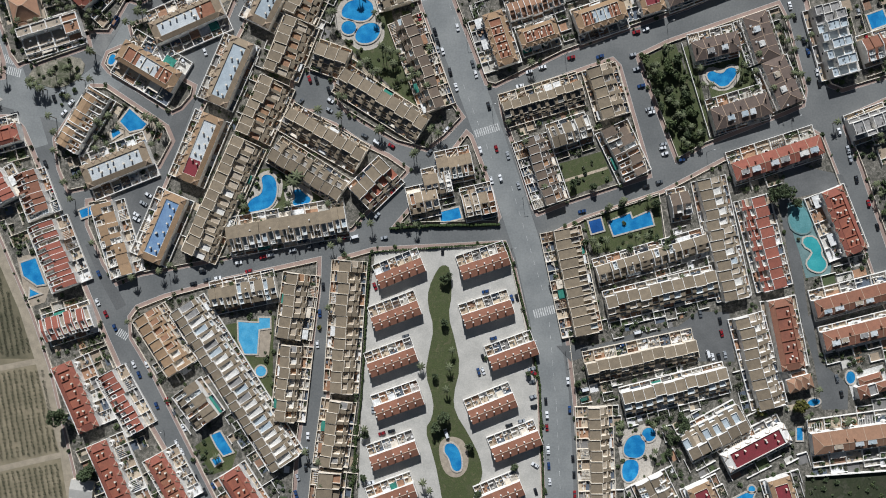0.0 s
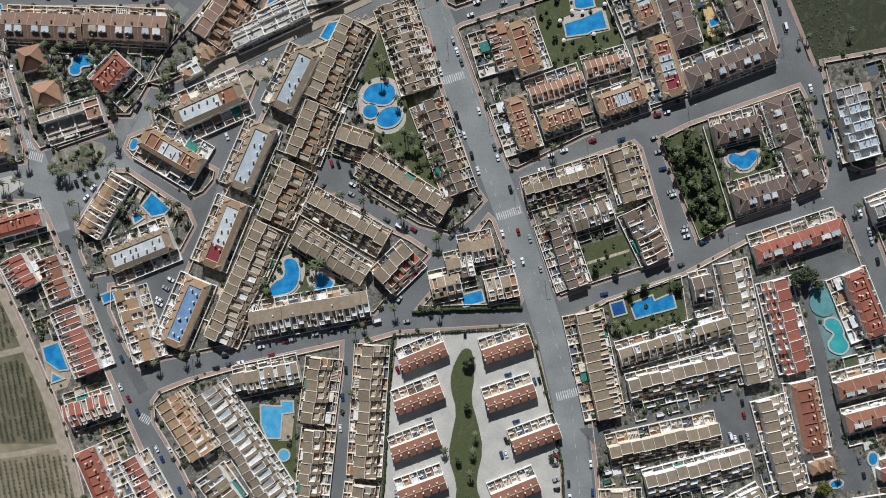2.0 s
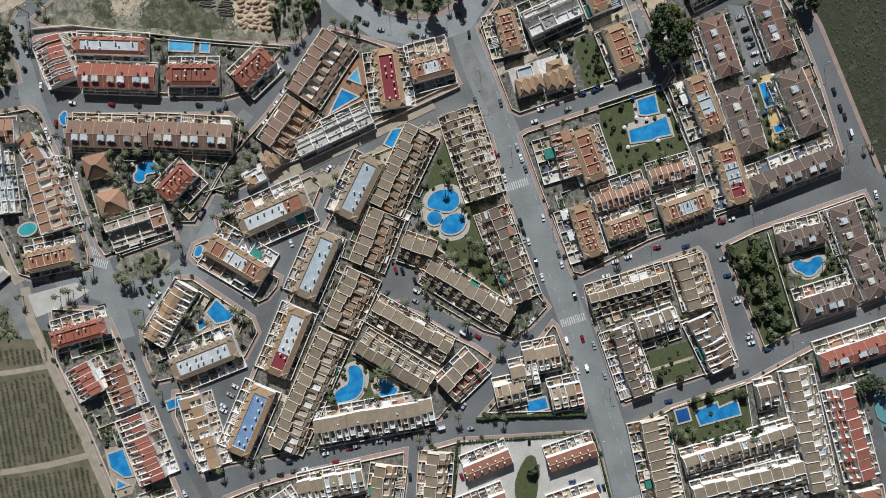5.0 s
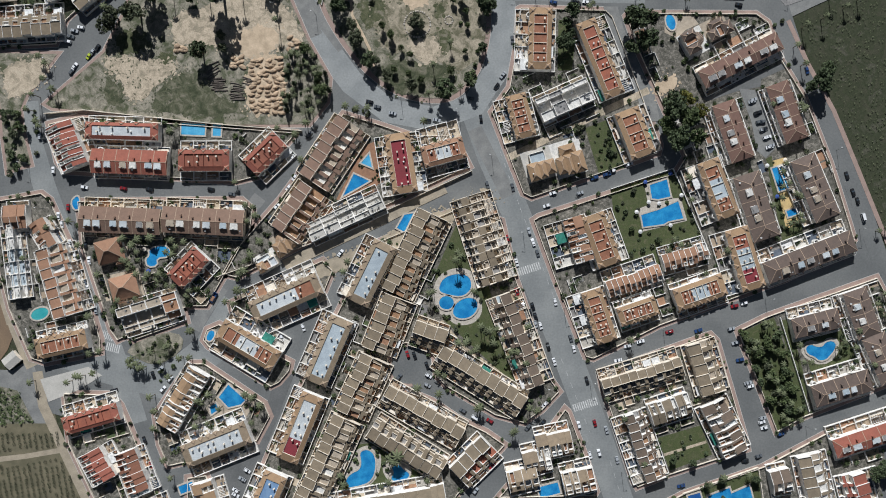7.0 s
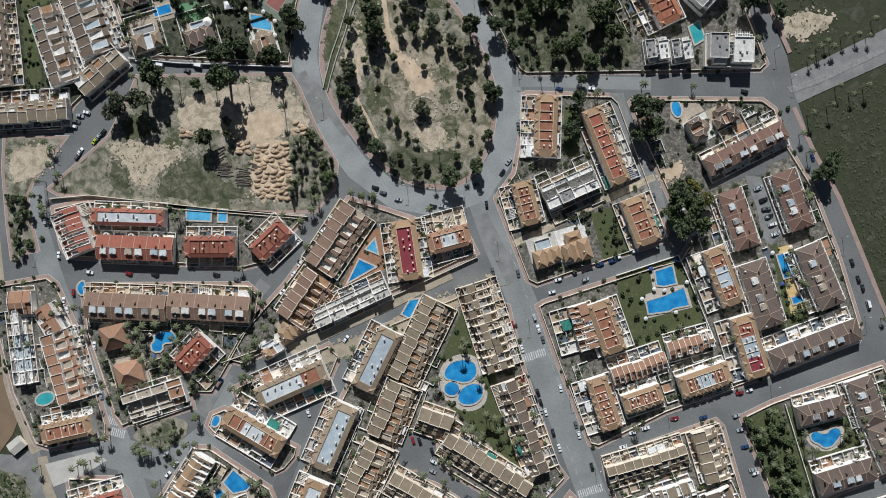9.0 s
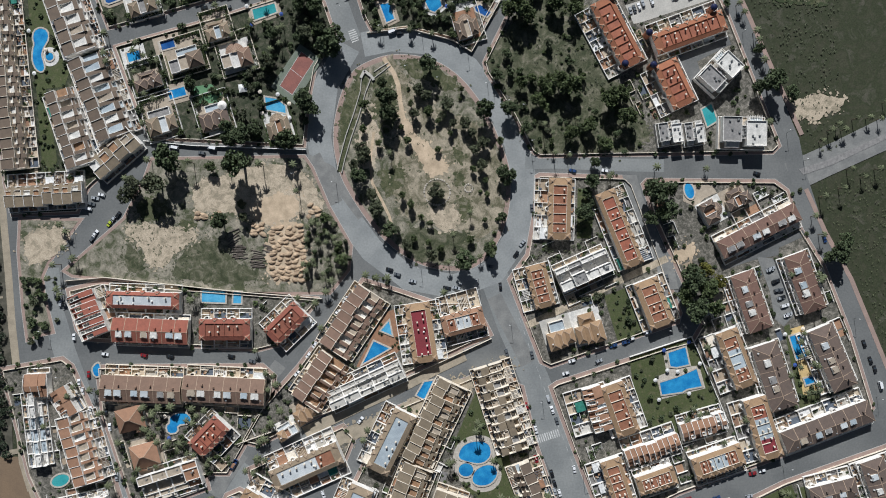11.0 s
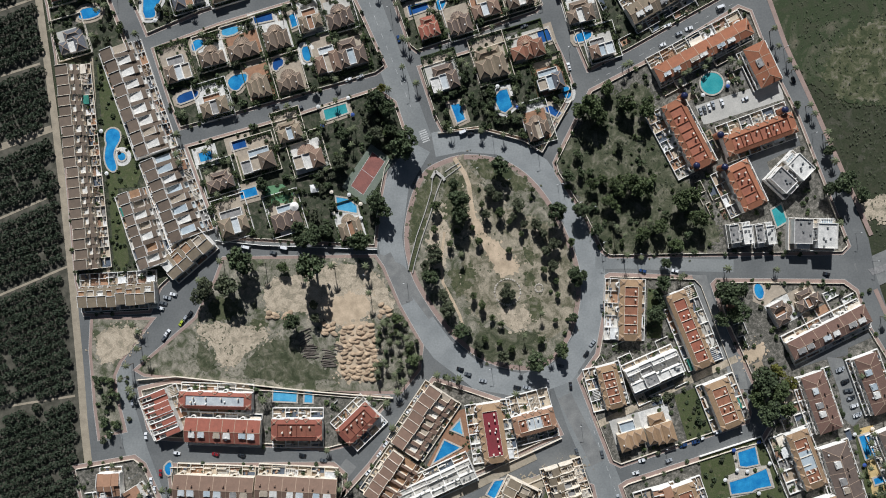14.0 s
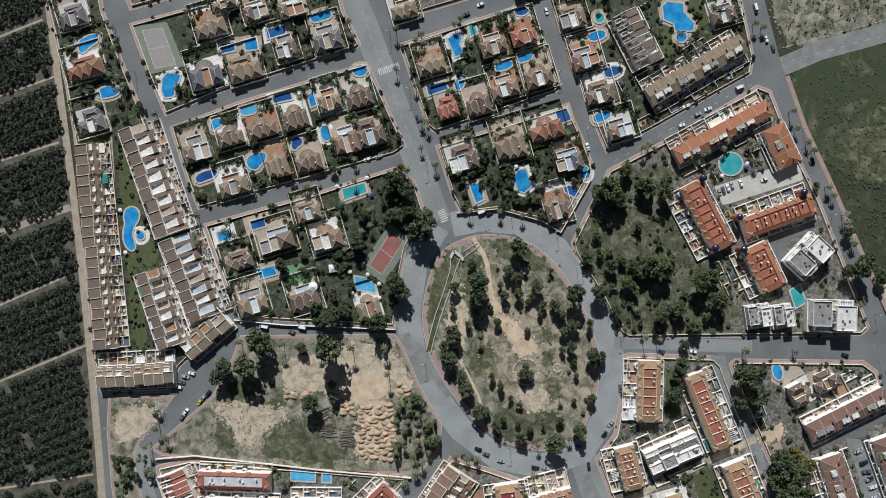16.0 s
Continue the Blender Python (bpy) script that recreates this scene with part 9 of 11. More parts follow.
# ---- villas with their gardens ----
plot(-328.3, 476.7, 16, 25.1, 23.1, "floor_beige", 287)
plot(-325.1, 445.2, 16, 19.8, 24.4, "garden_soil", 288)
plot(-335.4, 507.6, 16, 19.1, 23.1, "floor_beige", 289)
plot(-253.7, 501, 16, 21.8, 24.4, "floor_white", 290)
plot(-256.6, 472.6, 16, 21.8, 27, "garden_soil", 291)
plot(-233.8, 475.7, 16, 22.4, 25.1, "floor_beige", 292)
plot(-209.3, 488.2, 16, 15.8, 25.1, "floor_beige", 293)
plot(-184.9, 493.3, 16, 20.4, 25.1, "garden_soil", 294)
plot(-226.9, 509.8, 16, 17.8, 21.8, "floor_beige", 295)
plot(-205.8, 511.5, 16, 18.5, 21.8, "floor_white", 296)
plot(-245.9, 514.6, 16, 17.8, 17.8, "garden_soil", 297)
plot(-262.6, 428.6, 16, 19.1, 25.7, "floor_beige", 298)
plot(-242.2, 435.7, 16, 17.8, 21.8, "floor_beige", 299)
plot(-224.1, 440.9, 16, 21.1, 23.7, "garden_soil", 300)
plot(-204, 446.7, 16, 17.8, 25.1, "floor_beige", 301)
plot(-183.9, 456.5, 16, 16.5, 23.7, "floor_white", 302)
plot(-159.7, 436.9, 16, 19.8, 26.4, "garden_soil", 303)
plot(-166.5, 459, 16, 18.5, 25.1, "floor_beige", 304)
plot(-174, 432.4, 16, 17.8, 27, "floor_beige", 305)
plot(-196.5, 421.3, 16, 18.5, 25.1, "garden_soil", 306)
plot(-214.9, 419.4, 16, 15.8, 28.4, "floor_beige", 307)
plot(-241.1, 407, 16, 20.4, 23.1, "floor_white", 308)
plot(-238.1, 361.6, 16, 19.8, 20.4, "garden_soil", 309)
plot(-215.9, 374.1, 16, 24.4, 23.7, "floor_beige", 310)
plot(-196.8, 390.6, 16, 17.8, 21.1, "floor_beige", 311)
plot(-185.9, 375.1, 16, 21.8, 25.1, "garden_soil", 312)
plot(-230.3, 337.5, 16, 20.4, 25.7, "floor_beige", 313)
plot(-199.5, 339.9, 16, 21.1, 25.1, "floor_white", 314)
plot(-161.5, 334.3, 16, 17.1, 25.1, "garden_soil", 315)
plot(-123.6, 477.3, 16, 19.8, 22.4, "floor_beige", 316)
plot(-113.8, 451.2, 16, 15.2, 23.1, "floor_beige", 317)
plot(-95.8, 453.7, 16, 17.1, 25.1, "garden_soil", 318)
plot(-86.8, 488.3, 16, 19.1, 23.7, "floor_beige", 319)
plot(-69.1, 494.8, 16, 18.5, 24.4, "floor_white", 320)
plot(-80.4, 463.5, 16, 19.8, 23.7, "garden_soil", 321)
plot(-60.4, 470, 16, 19.8, 25.1, "floor_beige", 322)
plot(-139.3, 509.5, 16, 18.5, 21.8, "floor_beige", 323)
plot(-40.1, 503.8, 16, 18.5, 23.7, "garden_soil", 324)
plot(-32.3, 479.7, 16, 19.1, 23.7, "floor_beige", 325)
plot(-24.5, 459, 16, 19.1, 23.7, "floor_white", 326)
plot(-12.1, 438.2, 16, 18.5, 21.8, "garden_soil", 327)
plot(-105.4, 421.1, 16, 20.4, 25.7, "floor_beige", 328)
plot(-77.4, 429.5, 16, 21.1, 29, "floor_beige", 329)
plot(-56, 438, 16, 23.1, 23.7, "garden_soil", 330)
plot(-42.9, 419.2, 16, 19.1, 23.7, "floor_beige", 331)
plot(-50.4, 391.9, 16, 16.5, 26.4, "floor_white", 332)
plot(49, 504.9, 16, 17.8, 21.8, "garden_soil", 333)
plot(-37.2, 523.8, 16, 17.8, 23.1, "floor_beige", 334)
plot(-67.2, 522.4, 16, 17.8, 23.1, "floor_beige", 335)
villa(-326.2, 473, 16, 21.8, 13.2, "rust", 4.2, seed=336)
villa(-323.1, 441.8, 16, 16.5, 14.5, "greytile", 4.2, seed=337)
villa(-333.3, 503.5, 16, 15.8, 13.2, "greytile", 4.2, seed=338)
villa(-252.4, 497, 16, 18.5, 14.5, "tan", 4.2, fan=True, seed=339)
villa(-255.3, 468.9, 16, 18.5, 17.1, "greytile", 4.2, fan=True, seed=340)
villa(-232.7, 472, 16, 19.1, 15.2, "tan", 4.2, seed=341)
villa(-208.4, 484.3, 16, 12.5, 15.2, "brown", 4.2, plain=True, seed=342)
villa(-184.2, 489.4, 16, 17.1, 15.2, "greytile", 4.2, plain=True, seed=343)
villa(-225.8, 505.7, 16, 14.5, 11.9, "darkbrown", 4.2, plain=True, seed=344)
villa(-204.9, 507.5, 16, 15.2, 11.9, "brown", 4.2, plain=True, seed=345)
villa(-244.7, 510.5, 16, 14.5, 7.9, "brown", 4.2, seed=346)
villa(-261.2, 425.3, 16, 15.8, 15.8, "brown", 4.2, plain=True, seed=347)
villa(-241, 432.4, 16, 14.5, 11.9, "brown", 4.2, fan=True, plain=True, seed=348)
villa(-223, 437.5, 16, 17.8, 13.8, "brown", 4.2, fan=True, seed=349)
villa(-203.1, 443.3, 16, 14.5, 15.2, "brown", 4.2, fan=True, seed=350)
villa(-183.2, 453, 16, 13.2, 13.8, "tan", 4.2, seed=351)
villa(-159.2, 433.6, 16, 16.5, 16.5, "darkbrown", 4.2, plain=True, seed=352)
villa(-166, 455.5, 16, 15.2, 15.2, "darkbrown", 4.2, fan=True, seed=353)
villa(-173.5, 429.1, 16, 14.5, 17.1, "clay", 4.2, seed=354)
villa(-195.7, 418.1, 16, 15.2, 15.2, "brown", 4.2, fan=True, seed=355)
villa(-214, 416.3, 16, 12.5, 18.5, "tan", 4.2, fan=True, seed=356)
villa(-239.9, 403.9, 16, 17.1, 13.2, "tan", 4.2, plain=True, seed=357)
villa(-236.9, 359, 16, 16.5, 10.6, "darkbrown", 4.2, seed=358)
villa(-215, 371.3, 16, 21.1, 13.8, "brown", 4.2, plain=True, seed=359)
villa(-196, 387.7, 16, 14.5, 11.2, "tan", 4.2, seed=360)
villa(-185.2, 372.4, 16, 18.5, 15.2, "clay", 4.2, fan=True, plain=True, seed=361)
villa(-229.2, 335.1, 16, 17.1, 15.8, "tan", 4.2, plain=True, seed=362)
villa(-198.7, 337.5, 16, 17.8, 15.2, "darkbrown", 4.2, tower=True, seed=363)
villa(-161.1, 331.9, 16, 13.8, 15.2, "tan", 4.2, fan=True, seed=364)
villa(-123.5, 473.6, 16, 16.5, 12.5, "tan", 4.2, fan=True, seed=365)
villa(-113.9, 447.7, 16, 11.9, 13.2, "red", 4.2, seed=366)
villa(-96, 450.2, 16, 13.8, 15.2, "darkbrown", 4.2, fan=True, seed=367)
villa(-87.1, 484.4, 16, 15.8, 13.8, "brown", 4.2, seed=368)
villa(-69.6, 490.9, 16, 15.2, 14.5, "red", 4.2, fan=True, seed=369)
villa(-80.8, 459.9, 16, 16.5, 13.8, "clay", 4.2, plain=True, seed=370)
villa(-60.9, 466.3, 16, 16.5, 15.2, "brown", 4.2, fan=True, seed=371)
villa(-139.1, 505.5, 16, 15.2, 11.9, "tan", 4.2, plain=True, seed=372)
villa(-40.8, 499.8, 16, 15.2, 13.8, "tan", 4.2, plain=True, seed=373)
villa(-33.1, 476, 16, 15.8, 13.8, "clay", 4.2, plain=True, seed=374)
villa(-25.4, 455.4, 16, 15.8, 13.8, "brown", 4.2, plain=True, seed=375)
villa(-13.1, 434.8, 16, 15.2, 11.9, "clay", 4.2, plain=True, seed=376)
villa(-105.5, 417.9, 16, 17.1, 15.8, "darkbrown", 4.2, plain=True, seed=377)
villa(-77.8, 426.2, 16, 17.8, 19.1, "tan", 4.2, seed=378)
villa(-56.6, 434.6, 16, 19.8, 13.8, "rust", 4.2, fan=True, seed=379)
villa(-43.6, 416, 16, 15.8, 13.8, "greytile", 4.2, plain=True, seed=380)
villa(-51.1, 389, 16, 13.2, 16.5, "brown", 4.2, fan=True, seed=381)
villa(47.4, 500.9, 16, 14.5, 11.9, "darkbrown", 4.2, seed=382)
villa(-38, 519.6, 16, 14.5, 13.2, "brown", 4.2, seed=383)
villa(-67.7, 518.3, 16, 14.5, 13.2, "brown", 4.2, seed=384)
gazebo(-182, 354.1, 8)

# ---- courts, walls and hedges ----
sheet("tennis_court", pairs("-299.3,498.1 -279.2,500.3 -268.6,474.1 -288.8,469.6"), "court_green", "faded green surround of the tennis court", "tennis court", 0.19)
sheet("tennis_court", pairs("-293.9,495.4 -281.9,497 -274,475.1 -286.4,472.9"), "court_grey", "faded pinkish tennis court", "tennis court", 0.2)
dashes(pairs("-293.9,495.4 -281.9,497 -274,475.1 -286.4,472.9 -293.9,495.4"), solid=True, z=0.6, width=0.25)
dashes(pairs("-290.7,484.3 -277.9,486.2"), solid=True, z=0.6, width=0.25)
sheet("tennis_court", pairs("-148.5,380.1 -135.5,370.4 -152.1,344.5 -166,355"), "court_green", "green surround of the red tennis court", "tennis court", 0.19)
sheet("play_lawn", pairs("-211.9,355.6 -201.0,357.1 -194.9,352.1 -195.0,345.7 -210.3,345.9"), "play_green", "bright green artificial turf beside a villa", "lawn", 0.21)
sheet("tennis_court", pairs("-147.8,375.5 -140.5,369.7 -153.4,350.2 -160.7,355.6"), "court_red", "red tennis court with white lines", "tennis court", 0.2)
dashes(pairs("-147.8,375.5 -140.5,369.7 -153.4,350.2 -160.7,355.6 -147.8,375.5"), solid=True, z=0.6, width=0.2)
dashes(pairs("-154.2,365.5 -147,359.8"), solid=True, z=0.6, width=0.2)
wall_line(pairs("-240.7,324.2 -212.3,321 -145.6,317.8"), height=2.0)
wall_line(pairs("-109.1,385.8 -85.1,388.2 -58.5,380.7 -47.9,373.9 -30,405.1"), height=2.0, material='cream', label='cream rendered boundary wall')
hedge_line(pairs("-39.8,-1.4 -1.5,0.9 36.4,3.3 42.8,-19.9 49.2,-46.3 55.5,-79.3 57.3,-145.2"), 1.8, 1.3)
hedge_line(pairs("-42.7,-2.7 -45.3,-39 -48.3,-85.1 -52.5,-118 -54.8,-151"), 1.8, 1.3)
hedge_line(pairs("-31.1,12 -8,13.5 33.2,13.8"), 2.2, 1.8)
wall_line(pairs("210,-133.9 274.3,-129.8"), height=2.6)
wall_line(pairs("139.3,118.6 155.5,63.7"), height=1.8)
wall_line(pairs("81.7,16.7 125.6,31.6 129.7,1.9"), height=1.6, material='cream', label='cream rendered boundary wall')
wall_line(pairs("-287.7,242.6 -264.5,244.4 -185,234.9 -137.1,230.5"), height=2.2, material='cream', label='cream rendered boundary wall')
wall_line(pairs("-188.5,145.8 -132.8,164.7 -86.4,184.4 -38.3,206"), height=2.0, material='cream', label='cream rendered boundary wall')
wall_line(pairs("42.3,194.3 78.6,205.8 99.4,155.2"), height=1.8)

# ---- road markings ----
crosswalk(26, 68.9, 17, 12, 1.25, 4.5)
crosswalk(59.8, -36.8, 14, 12, 1.3, 5)
crosswalk(-249.5, 105.3, -15, 7, 1.2, 5)
crosswalk(-187.4, -48.4, -32, 6, 1.2, 4.5)
dashes(pairs("12.4,95.7 28.5,52.7"))
dashes(pairs("40,36.2 58.3,-26.6"))
dashes(pairs("61.4,-43.1 65.3,-92.6 67.2,-145.3"))
dashes(pairs("5.8,89.2 2.3,72.7"), solid=True)
crosswalk(-5.9, 148.3, 17, 11, 1.3, 4.5)
crosswalk(-252.4, 112.3, -20, 6, 1.2, 4.5)
dashes(pairs("-21.7,217.3 -10.5,184.3 8.7,131.3"))
dashes(pairs("145.5,299.6 200.9,323.7"), solid=True, width=0.2)
crosswalk(-148.3, 471.5, 17, 11, 1.2, 4.0)
crosswalk(-117.1, 384.5, -70, 6, 1.3, 4.5)
dashes(pairs("-164.1,505.8 -144.5,452.2 -124.9,401.9"))
dashes(pairs("88.5,473.8 144.4,488.6"))
dashes(pairs("65.2,460.1 51.8,453.6 -18.3,414.3"))
dashes(pairs("83.6,481.5 144.5,497.5"), solid=True, width=0.2)
lane("worn_patch", pairs("-145.7,312.1 -132.4,305.4 -122.5,292 -112.7,278.6"), 7.3, "asphalt_worn", "sun-bleached worn asphalt", 0.035)
lane("worn_patch", pairs("-141.2,314.5 -136.4,304.5 -128.3,286.2"), 7.9, "asphalt_worn", "sun-bleached worn asphalt", 0.035)
lane("worn_patch", pairs("-36.4,230.7 -26.7,210.8 -17,190.9"), 8.6, "asphalt_worn", "sun-bleached worn asphalt", 0.035)
lane("worn_patch", pairs("-202.4,146.5 -185.7,162.9 -162.3,192.4"), 7.9, "asphalt_worn", "sun-bleached worn asphalt", 0.035)
lane("worn_patch", pairs("-201.7,115.5 -195,127 -185,140.1"), 7.9, "asphalt_worn", "dusty worn asphalt", 0.035)
lane("worn_patch", pairs("-188,-32.9 -196.1,-18 -205.8,5.1"), 6.6, "asphalt_new", "darker mended asphalt", 0.035)

# ---- cars ----
cars(-75, "-13,135.2,r -9.7,128,w -5.5,122.7,k -2.3,116.1,s -7.2,116.1,w -3,103.9,g 62.5,-23.3,k 69.5,-49,g -3.9,126.6,k -2.3,120.6,k 0.5,115.1,w 4.7,103.2,k 9.2,128.9,w 8.2,94.1,w 19.7,101.6,w 27.0,83.2,k 31.3,58.2,r 33.6,41.0,w 38.0,54.1,s 28.3,39.6,w 22.0,57.3,w 44.0,36.6,s 17.9,107.8,g", 385)
cars(-88, "71.9,-77.6,w 72.8,-94.1,b 59,-89.1,k 59.6,-97.3,w 59.5,-104.5,r 60.1,-117.7,w 60.4,-126.9,b 60.9,-136.1,w 74.5,-122.7,k 75.1,-132,k 75.4,-143.5,r -73.7,-55.1,w -79.7,-108.4,w -80.4,-116.9,s -81.1,-126.5,k -70.1,-21.3,k -72.2,-37,b -0.5,-1.4,k -22.7,-138.4,s -41.7,-93.2,s", 386)
cars(-67, "-231.4,51.4,k -227.3,36.5,r -220.8,20,g -211.2,-6.4,k -200.7,-13,b -201.5,-29.5,w -196.9,-36.4,r -191.7,-44.3,b -180.7,-65.8,w -173.1,-65.9,w -177.8,-71.8,b -167.7,-89.9,b -161.4,-87.4,r -157.6,-94,g -152,-102.9,w -156,-112.1,w -153.1,-117,w -145,-132.6,k -140.1,-140.2,k -134.9,-136.9,b -251,72.9,k -39.9,-21.5,r", 387)
cars(14, "-145.8,-19,k -137.9,-16.8,g -131.6,-15.9,w -140.5,-11.8,k -119.4,-7.1,w -104.9,-3.9,r -100.9,-2.9,s -113.5,-12,r -87.7,-0.1,s -77.2,2.1,g -70.6,4.1,k -58.4,6.6,r -51.8,7.2,W -34.4,6.8,s 50.9,102.8,w 58.5,105.4,w 45.3,94.6,w 92.1,111.4,b 75.3,110.9,r 118.9,127,w 113.3,125.4,r 80.9,21.3,b 126.1,38.1,g 118.2,35.5,k 24.3,-25,b 81.6,-59.3,k 112.9,-49.3,W 104.3,-56.5,b 117.2,-54.3,s 50.9,-70.2,s", 388)
cars(14, "51.5,-77.5,g 51.5,-86.4,s 52.1,-92,k 44.8,-100.5,s 37.5,-103,k 81.4,-82.7,W 81.4,-87.9,E 28.7,-52.3,b -22.3,-50.6,g -36.6,-107.1,r -31,-105.8,k -43.4,-135.7,w -249,80.5,k 139,50.8,b 131.2,139.1,w 111.2,112.2,s 113.5,104,s 116,94.1,b 120.5,80.6,s 121.8,78.6,w 128.2,57.8,w 129.5,54.5,w 128.6,60.1,s", 389)
cars(14, "125.0,244.1,s 127.8,237.3,k 129.1,232.3,g 131.0,227.7,s 132.9,223.1,w 134.8,217.5,w", 31, 0.26)
cars(49, "-38.5,19.6,s -28.6,34,r 2.3,69.3,w 0.9,58.8,k -2.8,51.3,b -7.7,56.2,g -216,86.8,w -220.3,80.9,w -221.6,92.4,s -82.4,86.4,g", 390)
cars(-31, "-79.9,81.5,w -65,86.9,w -65.7,81.4,s -45.4,66.4,g -37.9,62.1,W -29.7,60.3,r -171.4,32.8,w -174.4,27.9,s -178.4,21.4,w -178.4,18.7,w 52.2,-72.6,r 52.5,-126.2,w", 391)
cars(-72, "-77.1,99.5,r -73.1,98.8,k -65.9,92.9,k -137.8,115.8,w -150.4,110,w -225.9,89.2,k 39.7,-29,b 42.7,-28.7,k 22.7,-63.4,k 20,-71.6,b 22.6,-71.3,w -85.8,-132.4,s -86.9,-142.2,b 52.7,-141.7,k 0.9,-107.4,W", 392)
cars(-76, "210.6,119.7,k 213.2,113.1,b 218.4,101.2,w 219.7,94.6,k 242.7,135.9,s 245.3,129.3,k 247.2,120.7,r 231,66.6,w 236.1,56,s 237.4,50.4,s 202.9,140.1,w 205.5,133.5,k 240.9,38.5,k 247.8,24.6,r 252.9,10.8,k 160.7,-43.1,k 161.6,-50.4,r 149.2,-38.8,g 153.6,-62.8,W 156.3,-64.1,w 159.9,-64.2,k 163.5,-62.9,s 228.5,-77.2,g 231.1,-86.4,k", 393)
cars(-86, "-254.3,347.7,k -13.8,282.2,g -290.8,229.4,s -283,209.5,w -274.6,187.6,r -280.3,182.7,w -278.3,177.8,w -273.8,166.5,w -264.5,165.4,k -270.9,158.9,w -262.6,156.5,w -264.1,140,w -261.5,134,g -258.9,127.4,s -32.7,236.6,k", 394)
cars(-13, "-266,292.9,w -269.7,291,s -272,287.7,g -273.7,284.8,w -223.1,320.2,W -200.9,319.6,W 10.5,303.6,b 29.5,303.4,w 118.2,300.7,k -264.9,199.4,w -242.1,198.5,r -226.8,197.7,k -190.8,197.3,k -97.5,247.1,k -93,244.1,g -84.1,240.1,s -64,235.9,k -58.4,235.8,s -178.6,194.2,g -38.5,248.2,g -206.9,316.7,g", 395)
cars(53, "-269.9,270.2,w -271.6,267.2,g -261.5,276,l -259.5,278.3,s -256.5,280.9,k -19.6,261.5,s -23.3,255.2,k -133,228.4,g -124.1,230,w -129.1,221.8,w -142.4,215.3,w -137.2,209.3,g -141.9,203.4,w -145.6,197.5,w -152.6,186.7,w -157,179.8,g -115.6,159,w", 396)
cars(-75, "-14.7,196.2,g -29.5,197.7,g -27.3,191.7,k -25.4,185.4,g -21.8,175.8,k -18.3,166.3,r -5.5,170.4,s -3.2,163.8,w -12.9,152.1,w -0.7,157.5,g 64.7,240.1,g 157.2,261.8,b 182.9,190.6,k 185.4,185.6,k 188.6,175.7,W 179.4,200.4,k", 397)
cars(16, "4.9,185.1,w 8.6,192.3,w 24.4,192.2,s 33,201,b 40.3,202.9,b 43.3,204.8,w 53.5,208.6,w 125.8,245.1,s 128.7,237.8,k 130.6,232.2,g 131.8,228.2,k 133.8,223.3,w 135.7,218.3,s", 398)
cars(-75, "-292,446.8,k -314.4,499.8,g -131.6,441.9,b -55.2,504.4,w -31.6,424.3,w 67.7,504.8,W 73.8,486.4,w 100.2,414.8,k 77.7,481.4,e -271.3,394.9,k -268.7,389.8,k -201.4,458.2,w 108.6,393.1,g 45.4,397,s 47.7,398,g 50.4,399.3,w 52.7,400.9,s 58,401.9,w", 399)
cars(19, "-161.4,418.2,w -154.7,419.8,s -57.7,448.5,g 26.7,447.7,w 39.2,445.9,w 33.2,443,s 23.6,436.4,w 52,464,s 57.9,458.3,W -204.5,401.9,k -190.5,401.8,g -94.1,386.6,W -89.8,385.6,k 73.3,369.5,g 71.6,404.1,w -102.4,503.2,g -94,508.8,w", 400)

# ---- palms ----
palms("-233.5,96.7 -230.3,94.4 -225,103.1 -223.7,69.1 -224.7,58.7 -219,40.2 -214.6,30.4 -181.4,132 -177.2,130.6 -174.5,137.7 -203.3,99.7 -197.1,73.7 -192.2,77.9 -200.4,59.5 -171.1,77.7 -161.4,70.2 -114.8,25.4 -116.4,30.3 -88.8,26.9 -64.7,2.4 -59.8,5.6 -37.3,68.6 -55.9,87.5 -59.8,88.9 -2.6,66.7 -20.8,15 -16,14 -202.5,5 -181.7,-40.5 -157.2,-8.3 -163.7,-11.5 -179.3,-15.2 -170.6,137.7 -243.6,133.4 -246.9,127 -132.1,-118.7 -41.9,15.1 -13.7,100.8 38,72.9 51.2,106.8", 7.0, 2.6, 401)
palms("47.6,61.5 58.8,35.4 -7.1,115.4 -8.9,94.3 89.3,1.2 94.2,4.4 112,5.9 116.9,6.5 95.9,23.8 104.1,27 118.7,28.5 86.1,4.4 128.2,-0.8", 7.0, 2.6, 401)
palms("-48.6,154.2 -45.6,156.3 -47.2,158.6 -34.7,116.1 -29.8,113.5 -22.4,108.5 -43.5,106.8 -61.6,136.2 -64.1,135.4 -40.6,101.3 -17.5,101.9", 11, 2.4, 527)
palms("140.0,202.4 140.7,194.1 140.2,187.5 150.1,188.2 150.5,177.5 144.6,172.6 147.9,173.4 151.2,174.2 142.5,207.3 195.8,167.9 200.8,169.5 225.6,172.5", 6.0, 2.4, 525)
palms("-170.1,187.6 -162.1,166.0 -170.5,154.6 -173.8,148.0 -175.8,200.8 -111.1,153.9 -113.6,148.2 -137.7,213.6", 6.0, 2.6, 524)
palms("-35.7,69.2 -17.0,54.6 -6.9,68.6 -59.2,77.4 -71.5,80.8", 8.0, 2.8, 523)
palms("-237.8,98.4 -232.6,94.2 -255.9,133.2 -260.6,124.2 -265.9,89.6 -273.4,86.4 -260.9,102.8 -208.2,99.7 -214.9,89.0 -198.5,74.8 -167.2,76.1 -162.3,72.0 -185.4,70.6 -202.2,115.3", 8.5, 2.7, 522)
